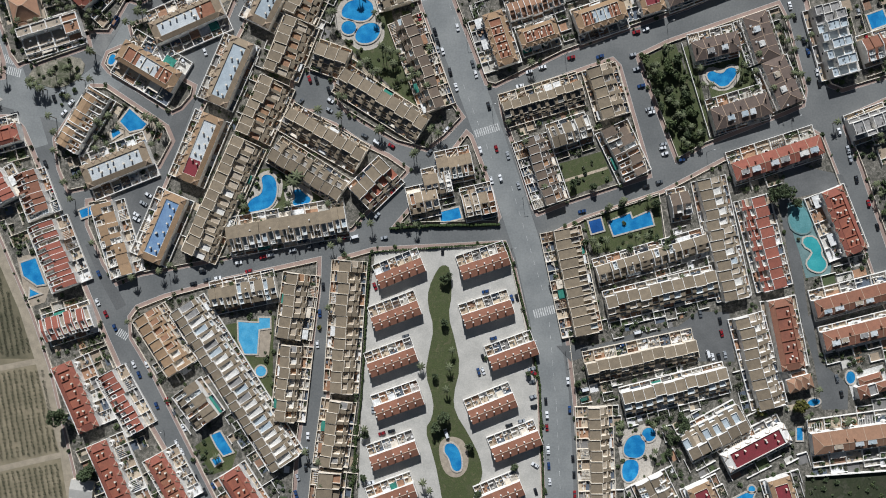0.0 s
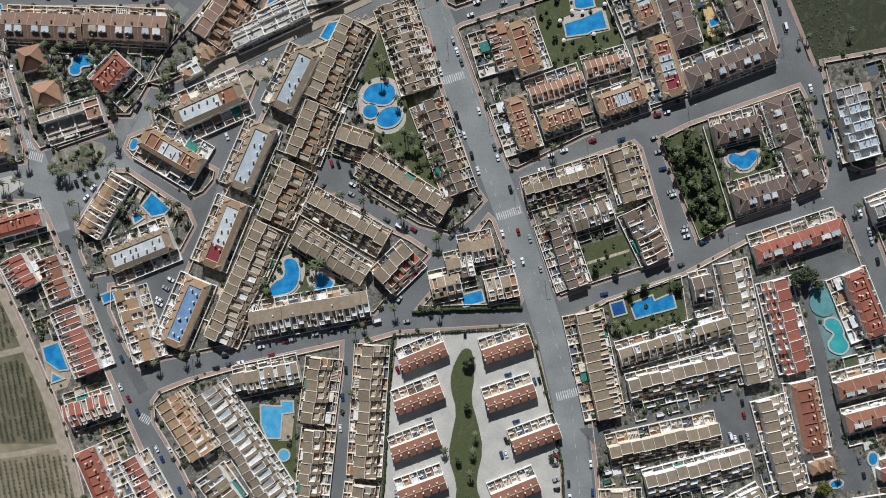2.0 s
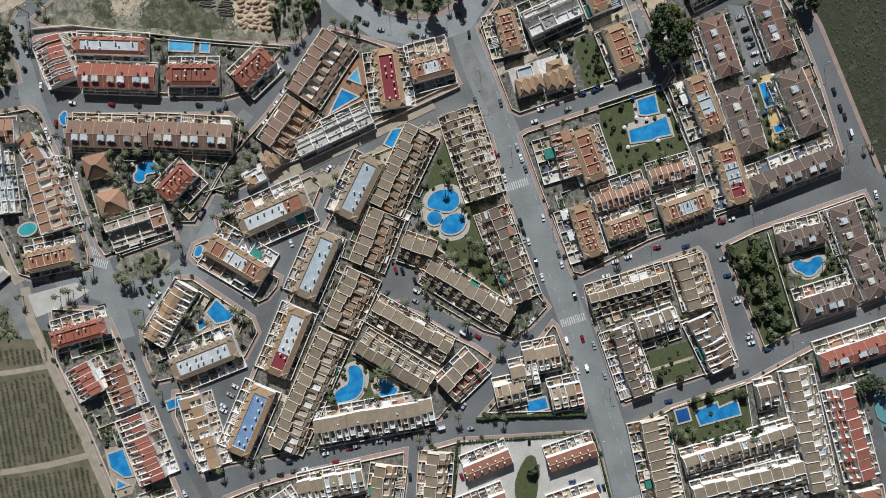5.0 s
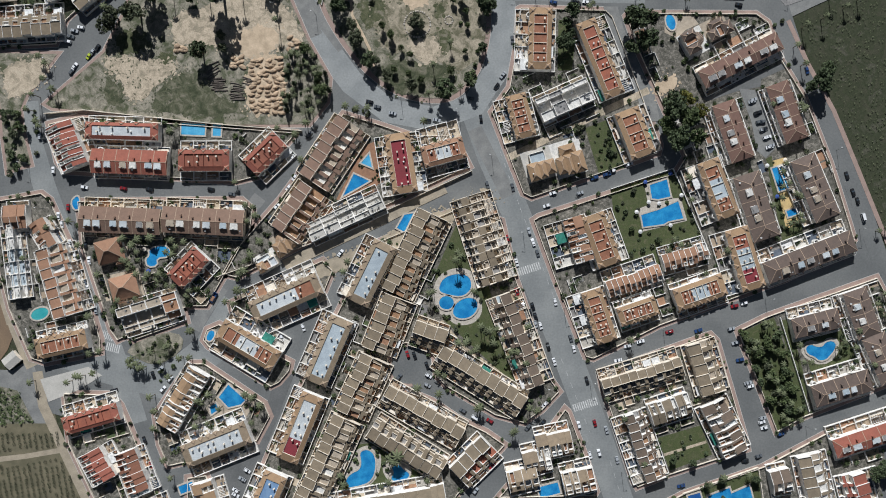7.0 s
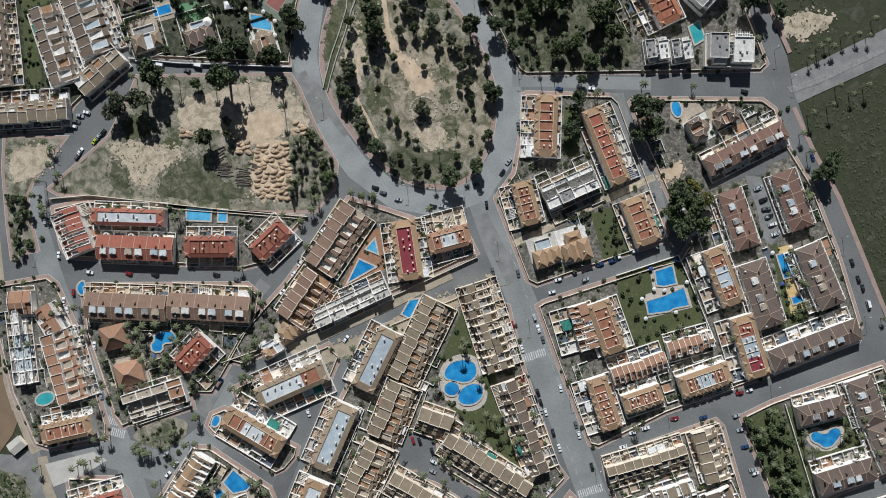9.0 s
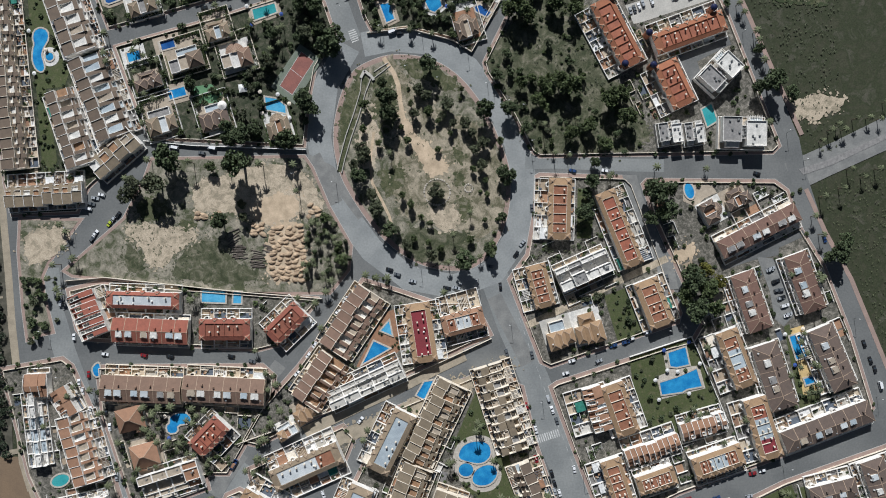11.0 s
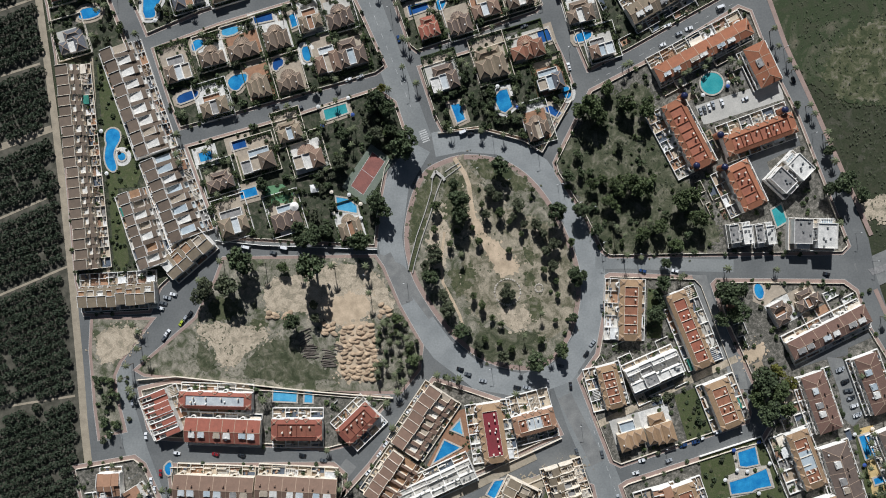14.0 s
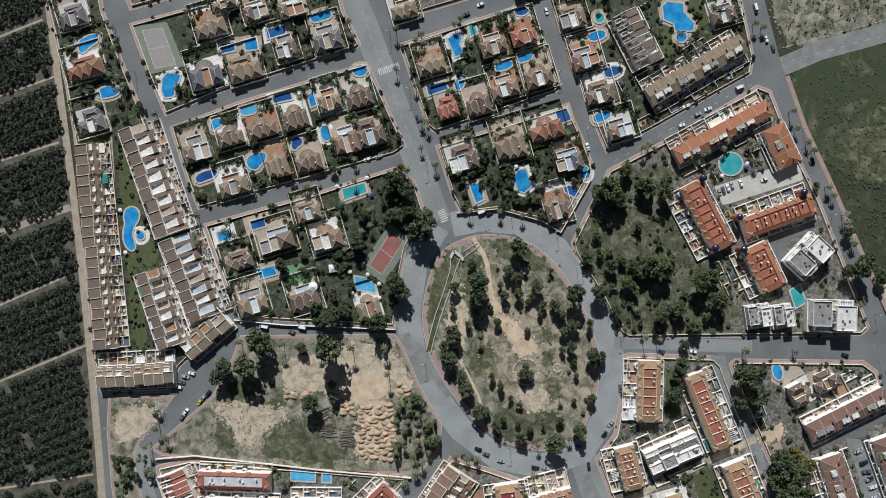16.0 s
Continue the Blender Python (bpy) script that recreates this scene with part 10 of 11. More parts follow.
palms("-240.4,169.3 -232.2,168.4 -224.7,169.2 -213.2,167.4 -241.8,161.9 -237.3,154.0 -234.0,148.3 -227.4,148.2 -212.1,159.1 -205.8,166.5 -161.3,166.0 -167.1,158.6 -171.4,149.6 -256.3,148.1 -266.8,165.5", 6.5, 3.0, 521)
palms("-47.5,106.4 -42.6,108 -32.9,114.4 -29,113.4 -27.5,106.3 -37.8,102.2", 9, 2.6, 402)
palms("-87.7,40.3 -83.4,42.2 -85.1,39", 9, 4.0, 403)
palms("-15.6,55.9 -174.7,138.7 -225.1,77.8", 9, 3, 404)
palms("150,93.1 154.8,93.1 171.1,101 174.4,104.3 180.8,101 182.5,110.7 177.5,89.6 148.4,102.8 190.5,91.2 201.9,99.2 203.6,113.7 198.9,131.6 206.7,99.1 227.6,71.4 137.8,-17 213.4,121.8 215.1,-82.5 208.5,-98.6 224.7,-100.4 231.2,-102.1 232.8,-100.4 200.3,-108.3 127.4,-104.5 101.5,-102.7 100.8,-107.5 120.8,-117.4 120.9,-102.8 -66.6,-33.3 -72.8,-122.4 -80.2,-115.9 -72.3,-135.4 -46.1,-103.2 4.5,-58.2 -13.4,-67.7 -12.9,-134.2 -9.1,-139.1 1.1,-80.8 2.8,-67.9 -2.3,-98.6 -3.9,-103.5", 7.0, 2.6, 405)
palms("-288.6,275.4 -285.3,271.4 -290.5,237.9 -288.9,234.7 -280.6,255.8 -300.7,194.1 -299.4,158.3 -295.1,86.7 -269,89.7 -259.2,91.3 -254.2,104.2 -295,106.2 -232.5,160.9 -239.1,156.1 -226.1,147.8 -219.6,147.8 -221.3,144.5 -235.7,164.2 -209.7,163.9 -216.2,160.7 -202,115.1 -216.7,105.5 -236.4,95.9 -236.3,99.2 -111.3,244.2 -104.8,242.5 -98.3,242.4 -130.8,241.1 -134.1,234.6 -165.5,186.2 -163.9,181.3 -168.8,178.1 -150.4,231.6 -140.7,228.2 -209,233.8 -212.3,230.6 -271.5,179.2 -284.6,176 -281.2,180.9 80.8,161.1", 7.0, 2.6, 406)
palms("77.6,164.3 74.3,157.9 108.2,157.6 95.2,144.7 86.1,199.9 87.6,186.9 144.2,196 147.4,189.5 134.4,183.2 151.2,241.3 151.8,238.1 154.4,239.7 135.1,241.5 30.5,299.4 32.2,301 58.1,304.6 87.3,303.6", 7.0, 2.6, 406)
palms("-285.4,262 -290.4,252.3 -294.6,244.3 -65.8,233.7", 10, 2.4, 407)
palms("-0.8,313.1 7.2,311.4 12.3,332.3 -7,329.3 -2.3,324.4 -36.7,255.8", 12, 2, 408)
palms("159.8,325.2 164.6,328.4 174.4,331.5 182.4,332 192.2,341 154.9,318.8 167.8,325.1 170.8,302.4 165.8,291.2 178.8,297.5 154.5,286.5 149.5,275.2 153.6,264.5 186.9,302.2 188.9,331.3 121.1,329.5", 8, 2.2, 409)
palms("86.6,443.6 89.7,433.7 96.2,425.5 99.4,420.6 107.3,399.2 110.5,394.3 116.9,382.8 118.5,377.9 121.7,366.4 124.5,330.4 65.8,494.6 70.7,492.9 21.7,488.4 28.2,485.1 36.4,488.3 41.5,504.6 44.8,502.9 -78.6,433.7 -101.6,430.6 -95,427.3 -91.8,424 -143.7,493.4 -129,480.1 -127.3,485 -137.8,411.3 -157.7,388.5 -159.4,378.7 -164.4,375.4 -175.7,391.9 -197,402 -243.2,381 -244.9,376.1 -259.7,369.7 -261.3,374.6 -261.2,386.1 -285.5,445.5 -308.3,483.6 -314.9,482 -306.7,467.1 -303.5,462.2", 7.0, 2.6, 410)
palms("-306.8,458.9 -68.6,456.5 -76.8,446.8 -84.8,473.1 -105.9,499.6 -109.2,496.3 -128.9,490 48.9,425.9 62,425.8 66.8,424.1 37.4,419.5 39.1,424.4 -0.1,423.1 3.2,424.7", 7.0, 2.6, 410)
palms("-132.5,460.5 -129.3,440.7 -126.1,439.1 -132.2,486.7 -143.9,470.4 -129.5,424.3 -121.4,414.4", 7, 2.4, 411)

# ---- trees and shrubs ----
scatter(pairs("114,110.7 136.2,119.5 144.9,94.7 155.5,63.3 148.9,57.8 135.7,57.9 127.6,78.3"), 66, (1.6, 3.7), ('leaf_dark', 'leaf_green', 'leaf_olive', 'leaf_green'), 412, ('broad', 'broad', 'broad', 'palm'), 1.2)
trees("-221,-95.3,5.9 -207.5,-128.3,4.6 -204.9,-125.5,3.3 -61.1,-90.9,2.6 -46.5,-107.3,3 -47.4,-132,2.3 18.7,-142.2,2.6 -0,-17.7,3 3.3,-16.1,2.6 0.5,-42.3,2.3 -5.4,-73.5,2 -0.6,-97.5,4 -5.6,-102.6,3.3 14,-114.4,2.6 40,-126.7,2.6 24.2,-63.9,1.6 48.7,-72.9,2 77.1,-78.9,2.6 190.3,29.6,5.3 198.8,31.2,4.6 204.4,24.8,3.3 103.4,25.6,2.6 105.2,14.2,1.6 95.3,22.4,2 123,25.5,2.6 87.1,35.5,2.6 75.7,37.3,2.6 82.5,43.9,1.6 81.9,2.9,2.6 108.1,-0.6,2.6", "leaf_dark", 413, 1.0)
trees("129.4,2.5,2.6 132.9,5.8,2", "leaf_dark", 413, 1.0)
trees("204.7,-91.8,4.6", "leaf_yellow", 414, 1.0)
trees("-113.7,24.1,2 -72.4,-45.1,1.6 182.6,-95.4,2.6", "leaf_yellow", 415, 1.0)
scatter(pairs("128,-93 141.1,-98.1 137.6,-119.5 126.1,-119.4"), 12, (1.6, 3.3), ('leaf_dark',), 416, ('broad',), 1.0)
scatter(pairs("99.9,-99.4 129.6,-98 129.5,-106.2 103.1,-106.7"), 8, (1.3, 2.3), ('leaf_dark', 'leaf_dark', 'leaf_green', 'leaf_olive'), 417, ('broad',), 1.0)
scatter(pairs("196.5,38.3 209.7,34.9 211.2,25 201.3,18.5"), 8, (1.6, 3.3), ('leaf_dark', 'leaf_dark', 'leaf_green', 'leaf_olive'), 418, ('broad',), 1.0)
scatter(pairs("-37.7,13.7 -31.1,15.3 -1.4,15.1 -8,12.8"), 6, (1.3, 2.0), ('leaf_dark',), 419, ('broad',), 1.0)
scatter(pairs("-226.6,91 -213.3,100.8 -208.4,94.1 -221.7,84.3"), 2, (1.0, 2.0), ('leaf_dark', 'leaf_dark', 'leaf_green', 'leaf_olive'), 420, ('broad',), 1.0)
scatter(pairs("184.1,133.9 217.1,140.3 213.4,94.2 196.9,87.7"), 16, (1.0, 2.0), ('leaf_dark', 'leaf_dark', 'leaf_green', 'leaf_olive'), 421, ('broad', 'palm'), 1.0)
scatter(pairs("210.6,150.2 259.3,149.8 258.9,97.1 229.9,94"), 14, (1.0, 2.0), ('leaf_dark', 'leaf_dark', 'leaf_green', 'leaf_olive'), 422, ('broad', 'palm'), 1.0)
scatter(pairs("239.6,74.2 258.8,83.9 258.2,4.8 249.2,34.6"), 18, (1.3, 2.6), ('leaf_dark', 'leaf_dark', 'leaf_green', 'leaf_olive'), 423, ('broad', 'palm'), 1.0)
scatter(pairs("-257.6,127.5 -237.7,147.1 -191.5,150 -198.3,127 -218.1,120.6"), 24, (1.3, 2.6), ('leaf_dark', 'leaf_dark', 'leaf_green', 'leaf_olive'), 424, ('broad', 'palm'), 1.0)
scatter(pairs("-201.8,94.1 -159.2,69 -165.9,47.7 -208.8,48 -195.3,80.8"), 22, (1.0, 2.0), ('leaf_dark', 'leaf_dark', 'leaf_green', 'leaf_olive'), 425, ('broad', 'palm'), 1.0)
scatter(pairs("-126.6,17.7 -113.2,44 -93.4,47.1 -63.9,30.4 -63.9,25.4"), 18, (1.0, 2.0), ('leaf_dark', 'leaf_dark', 'leaf_green', 'leaf_olive'), 426, ('broad', 'palm'), 1.0)
scatter(pairs("-120.5,-48.3 -100.7,-38.5 -100.4,-84.7 -110.8,-68.1"), 12, (0.7, 1.3), ('leaf_dark', 'leaf_dark', 'leaf_green', 'leaf_olive'), 427, ('broad',), 1.0)
scatter(pairs("-59.9,116 -33.2,165.3 -10.8,82.7"), 14, (1.0, 2.0), ('leaf_dark', 'leaf_dark', 'leaf_green', 'leaf_olive'), 428, ('broad', 'palm'), 1.0)
scatter(pairs("-4.9,-12.9 3.3,-16.3 4.4,-85.5 -5.5,-85.4"), 12, (0.7, 1.6), ('leaf_dark', 'leaf_dark', 'leaf_green', 'leaf_olive'), 429, ('broad',), 1.0)
scatter(pairs("1.1,-92.1 20.6,-118.6 17.2,-141.6 4,-138.2"), 14, (0.7, 2.0), ('leaf_dark', 'leaf_dark', 'leaf_green', 'leaf_olive'), 430, ('broad',), 1.0)
scatter(pairs("81,14.4 125.6,30.6 128.7,2.5 87.4,-3.7"), 24, (1.0, 2.0), ('leaf_dark', 'leaf_dark', 'leaf_green', 'leaf_olive'), 431, ('broad',), 1.0)
scatter(pairs("150.9,112.8 180.7,120.8 185.4,89.4 157.3,83.1"), 20, (1.0, 2.0), ('leaf_dark', 'leaf_dark', 'leaf_green', 'leaf_olive'), 432, ('broad',), 1.0)
trees("-211.9,356.7,4", "leaf_dark", 433, 1.15)
scatter(pairs("-312.6,246.9 -301,245.1 -294.6,213.6 -311.3,203.8"), 24, (1.6, 3.3), ('leaf_dark', 'leaf_dark', 'leaf_green', 'leaf_olive'), 435, ('broad',), 1.0)
scatter(pairs("-297.7,245.1 -287.7,243.3 -291.3,213.6 -297.8,226.9"), 6, (1.0, 1.6), ('leaf_dark', 'leaf_dark', 'leaf_green', 'leaf_olive'), 436, ('broad',), 1.0)
trees("55.7,290.5,7.9 62.5,279.4,6.6 54.8,275,4.9 64.6,291,5.3 76.1,240.3,7.9 79.3,221.9,7.3 20.9,296.4,5.3 17.9,290.2,4 15.8,278.6,5.3 19.6,283.8,3.3 162.2,254,6.6 157.3,251.2,4 166.7,260.8,4.6 23.1,308.3,3.3", "leaf_dark", 437, 1.0)
trees("86.8,233.8,6.6 73.4,229.2,5.9 89.8,222.6,5.3", "leaf_green", 439, 1.0)
trees("92.9,238.2,4.6 85.5,245.4,4.6", "leaf_yellow", 438, 1.0)
scatter(pairs("44,193.6 78.6,204.8 98.5,156.8 61.5,140.7"), 26, (1.0, 2.3), ('leaf_dark', 'leaf_dark', 'leaf_green', 'leaf_olive'), 439, ('broad',), 1.0)
scatter(pairs("29.5,228.4 41.1,233.2 49.1,208.4 36.5,203.6"), 14, (1.0, 2.0), ('leaf_dark', 'leaf_dark', 'leaf_green', 'leaf_olive'), 440, ('broad',), 1.0)
scatter(pairs("9.8,228.6 26.2,225.1 32.8,230 23,233.4"), 8, (1.3, 2.0), ('leaf_olive',), 441, ('broad',), 1.0)
scatter(pairs("-255.2,173.5 -208.8,169.7 -219.1,133.5 -235.6,143.6"), 24, (1.3, 2.3), ('leaf_dark', 'leaf_dark', 'leaf_green', 'leaf_olive'), 442, ('broad', 'palm'), 1.0)
scatter(pairs("-239.2,107.3 -206.1,111.9 -209.6,93.8 -236,94"), 3, (1.3, 2.3), ('leaf_dark', 'leaf_dark', 'leaf_green', 'leaf_olive'), 443, ('palm', 'broad'), 1.0)
scatter(pairs("134.6,210.8 153.9,174.4 150.4,162.9 140.7,169.6"), 14, (0.7, 1.6), ('leaf_dark', 'leaf_dark', 'leaf_green', 'leaf_olive'), 444, ('broad',), 1.0)
scatter(pairs("-115.6,231.5 -89.5,201.6 -99.5,188.5 -112.7,188.6"), 14, (0.7, 1.0), ('leaf_dark', 'leaf_dark', 'leaf_green', 'leaf_olive'), 445, ('broad',), 1.0)
scatter(pairs("97.7,295.2 145.4,291.4 138.7,284.8"), 8, (1.0, 2.0), ('leaf_dark', 'leaf_dark', 'leaf_green', 'leaf_olive'), 446, ('broad',), 1.0)
scatter(pairs("-112.1,248 -99,242.9 -95.7,237.9 -108.9,241.4"), 6, (1.0, 1.6), ('leaf_dark', 'leaf_dark', 'leaf_green', 'leaf_olive'), 447, ('broad',), 1.0)
weeds(pairs("153.6,291.3 224.5,316.8 222.3,142.5 209.3,149.2 195,188.8 174.4,243.3"), 1100, (0.2, 0.55), "leaf_palm", 449)
trees("-33,359.5,4 -26.9,339.8,5.3 -16.8,328.1,4 -31.6,277.1,3.3 -28.6,298.6,4 -25.1,301.7,3 -38.9,257.7,4.3", "leaf_dark", 450, 1.0)
trees("-20.4,398.6,7.3 -26.4,397.2,5.3 -15.1,393.8,5.9 2.5,354.3,5.9 8.5,351,7.3 -3.7,351.1,4.6 31.5,344.3,6.6 38.6,347.4,5.3 41.5,334.4,5.9 -10.3,344.6,4.6 -6.7,354.4,4 -19.9,354.5,4 -13.1,357.7,3.3 28.8,318,4.6 11.3,396.9,5.3 -0.4,400.2,5.9 -9.7,410.3,4.6 8.9,324.8,5.3 19.1,329.5,4.6", "leaf_green", 455, 1.0)
scatter(pairs("-35.3,367.8 -16.7,407.6 8.3,415.7 18.1,400.6 26.2,370.6 57.3,330.5 50.5,315.6 -5.9,314.3 -22.3,341.1"), 22, (1.0, 2.8), ('leaf_dark', 'leaf_dark', 'leaf_green', 'leaf_olive'), 456, ('broad',), 1.0)
weeds(pairs("-35.3,367.8 -16.7,407.6 18.1,400.6 57.3,330.5 50.5,315.6 -5.9,314.3"), 600, (0.3, 1.0), "leaf_olive", 457)
trees("-128.1,381.6,7.9 -130.8,375.1,7.3 -137.9,399.8,5.9 -144.4,406.5,5.3 -147.8,401.7,4.6 -181.2,326.4,5.9 -187.9,323.1,5.3 -174.8,329.5,4.6 -144.9,345.8,6.6 -140.1,340.7,5.3 -155.1,321.1,4.6 -160.2,322.6,3.3 -164.5,385.4,4 -148.1,383.6,4 -136.4,386.7,4.6 -191.4,331.2,4", "leaf_dark", 458, 1.0)
trees("-166.2,368.9,4.6 -144.7,385.2,4.6 -181.1,412.1,2.6", "leaf_olive", 459, 1.0)
trees("-130,380.2,2 -141.3,411.7,3", "leaf_yellow", 460, 1.0)
scatter(pairs("-294.6,497.1 -244.3,511.6 -177.2,529.3 -167.6,485.8 -248,459.8 -279.9,446.8"), 108, (1.0, 3.0), ('leaf_dark', 'leaf_dark', 'leaf_green', 'leaf_olive'), 461, ('broad', 'broad', 'broad', 'palm'), 1.0)
scatter(pairs("-276.6,437.4 -161,474 -139.7,425.4 -231.8,398.9 -261.3,390.5"), 112, (1.0, 3.0), ('leaf_dark', 'leaf_dark', 'leaf_green', 'leaf_olive'), 462, ('broad', 'broad', 'broad', 'palm'), 1.0)
scatter(pairs("-258,379.8 -144.8,412.1 -131.6,402 -143.7,345.4 -147.3,320.5 -237.4,326.2"), 88, (1.0, 3.0), ('leaf_dark', 'leaf_dark', 'leaf_green', 'leaf_olive'), 463, ('broad', 'broad', 'broad', 'palm'), 1.0)
scatter(pairs("-140.9,484.8 -67.3,508.1 -47.8,461.2 -121.3,434.6"), 68, (1.0, 3.0), ('leaf_dark', 'leaf_dark', 'leaf_green', 'leaf_olive'), 464, ('broad', 'broad', 'broad', 'palm'), 1.0)
scatter(pairs("-119.7,425.2 -42.9,447.8 -29.9,414.4 -48.6,376.3 -58.5,382 -106.7,386.8"), 88, (1.0, 3.0), ('leaf_dark', 'leaf_dark', 'leaf_green', 'leaf_olive'), 465, ('broad', 'broad', 'broad', 'palm'), 1.0)
scatter(pairs("-50.5,527.9 52.6,526.8 63.6,468.4 -19.9,422.6 -44.2,491.2"), 74, (1.0, 3.0), ('leaf_dark', 'leaf_dark', 'leaf_green', 'leaf_olive'), 466, ('broad', 'broad', 'broad', 'palm'), 1.0)
scatter(pairs("-338.1,504.2 -314.6,514 -291.7,443.6 -311.8,438.7 -333.6,437.3"), 57, (1.0, 3.0), ('leaf_dark', 'leaf_dark', 'leaf_green', 'leaf_olive'), 467, ('broad', 'broad', 'broad', 'palm'), 1.0)
scatter(pairs("-310.2,427 -303.5,430.3 -298.7,400.2 -283.9,366.6 -299,356.8"), 16, (1.0, 2.0), ('leaf_dark', 'leaf_dark', 'leaf_green', 'leaf_olive'), 468, ('broad',), 1.0)
scatter(pairs("-304,355.1 -297.3,356.7 -293.4,306.6 -299.4,300"), 14, (1.0, 2.0), ('leaf_dark', 'leaf_dark', 'leaf_green', 'leaf_olive'), 469, ('broad',), 1.0)
scatter(pairs("31.6,417.1 64.9,433.5 71.4,416.8 38.1,403.8"), 14, (1.0, 2.0), ('leaf_dark', 'leaf_dark', 'leaf_green', 'leaf_olive'), 470, ('palm', 'broad'), 1.0)
scatter(pairs("9.2,507.3 39.2,520.3 39,493.6 15.5,473.9"), 16, (1.0, 1.6), ('leaf_dark', 'leaf_dark', 'leaf_green', 'leaf_olive'), 471, ('broad',), 1.0)
trees("124.3,352.6,6.6 117.4,350,4.6 129.4,358.1,4 137,346.6,4.6 118.5,373,3.3 101.1,399.6,2.6", "leaf_dark", 472, 1.0)
scatter(pairs("-34,362 -14,398 12,410 22,378 48,330 40,318 -6,318 -22,342"), 16, (2.0, 4.0), ('leaf_dark', 'leaf_dark', 'leaf_green', 'leaf_olive'), 526, ('broad',), 1.25)
weeds(pairs("96.7,464.8 168.2,484 166.4,313 153.2,313.1 135.4,353.1 119.2,393.1 101.4,434.8"), 700, (0.3, 0.8), "leaf_olive", 473)
weeds(pairs("79.1,529.9 168.6,528.9 168.4,502.3 88.6,483.1"), 300, (0.3, 1.3), "leaf_olive", 474)
ORCHARD = pairs("-418.5,542 -356,541.3 -349.6,491 -344.2,454.1 -338.9,403.9 -332.7,327 -326.6,240.2 -324.8,213.5 -323.7,180.1 -322,140.8 -421.2,134")
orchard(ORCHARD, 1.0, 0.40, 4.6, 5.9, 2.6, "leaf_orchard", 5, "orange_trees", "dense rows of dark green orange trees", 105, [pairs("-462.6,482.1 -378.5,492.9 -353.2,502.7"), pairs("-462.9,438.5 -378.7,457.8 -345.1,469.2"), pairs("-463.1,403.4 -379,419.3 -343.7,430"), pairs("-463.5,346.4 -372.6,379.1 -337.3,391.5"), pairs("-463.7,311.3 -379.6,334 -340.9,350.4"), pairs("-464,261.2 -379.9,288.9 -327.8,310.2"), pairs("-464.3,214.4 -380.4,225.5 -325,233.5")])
orchard(pairs("-354.1,35.8 -301.2,38.4 -281.3,41.5 -274.9,30.5 -261.3,-1.6 -281.9,-9 -301.8,-12.7 -354.7,-18"), 0.17, -1.0, 2.2, 3.2, 0.85, "leaf_vine", 6, "vines", "straight rows of low trained vines", 40)
orchard(pairs("-354.8,-23 -301.8,-18.7 -258.2,-12.2 -244.4,-47.4 -238.9,-59 -355.2,-63.2"), 0.17, -1.0, 2.2, 3.2, 0.85, "leaf_vine", 6, "vines", "straight rows of low trained vines", 40)
orchard(pairs("-353.9,56.9 -282.8,56.1 -280.6,49.4 -354.1,39.1"), 0.17, -1.0, 2.2, 3.2, 0.85, "leaf_vine", 6, "vines", "straight rows of low trained vines", 40)
orchard(pairs("-311.9,-73.8 -259.1,-70.3 -233.4,-67.2 -223.9,-115 -312.4,-131.8"), 0.17, -1.0, 2.2, 3.2, 0.85, "leaf_vine", 6, "vines", "straight rows of low trained vines", 40)
orchard(pairs("-312.4,-138.4 -259.6,-128.9 -223.9,-121.6 -219.6,-157.9 -312.6,-157.2"), 0.17, -1.0, 2.2, 3.2, 0.85, "leaf_vine", 6, "vines", "straight rows of low trained vines", 40)
weeds(pairs("-368.8,78.7 -319,84.2 -305.8,80.8 -295.3,61.5 -369,62.2"), 260, (0.7, 1.6), "leaf_green", 475)
scatter(pairs("-352.2,77.9 -319,82.9 -306.4,79.5 -302.5,68.2 -352.3,65.3"), 10, (1.0, 2.0), ('leaf_olive', 'leaf_olive', 'leaf_dark'), 476, ('broad',), 1.0)

# ---- shrubs in the yards ----
scatter(pairs("-61.9,-4.2 -41.1,1.5 36.7,4.9 41.9,-8.3 50.2,-46.3 56.2,-79.3 59.2,-161.7 -77.6,-160.7 -71.6,-111.3 -66.2,-52"), 445, (0.7, 1.84), ('leaf_dark', 'leaf_dark', 'leaf_green', 'leaf_olive'), 477, ('broad',), 1.0)
scatter(pairs("-30.4,13 -12.8,33.3 2.2,54.6 13.9,70 18.1,66 27.8,39.6 34.2,18.1 31.5,13.8"), 42, (0.7, 1.84), ('leaf_dark', 'leaf_dark', 'leaf_green', 'leaf_olive'), 478, ('broad',), 1.0)
scatter(pairs("-176.3,-14.9 -126.8,-6 -51.9,10.5 -45.9,17.7 -27.6,35.7 -17.6,46.5 -30.7,55.8 -47.2,63.9 -61.9,74.2 -73.4,78.9 -83.3,81.6 -87.5,89.9 -85.4,99.8 -78.2,103.7 -68.3,102.9 -63.4,96.3 -62.8,85.7 -56.3,78.8 -27.4,61.4 -9.3,56.3 2.3,64.5 13.9,76.6 7.4,85.9 -11.9,145.3 -19.3,178.3 -44.6,187.4 -100.8,164.8 -109.1,146.1 -130.9,103.4 -142.6,80.4 -159.3,47.6 -176.1,8.2 -179.6,-8.3"), 483, (0.7, 1.84), ('leaf_dark', 'leaf_dark', 'leaf_green', 'leaf_olive'), 479, ('broad',), 1.0)
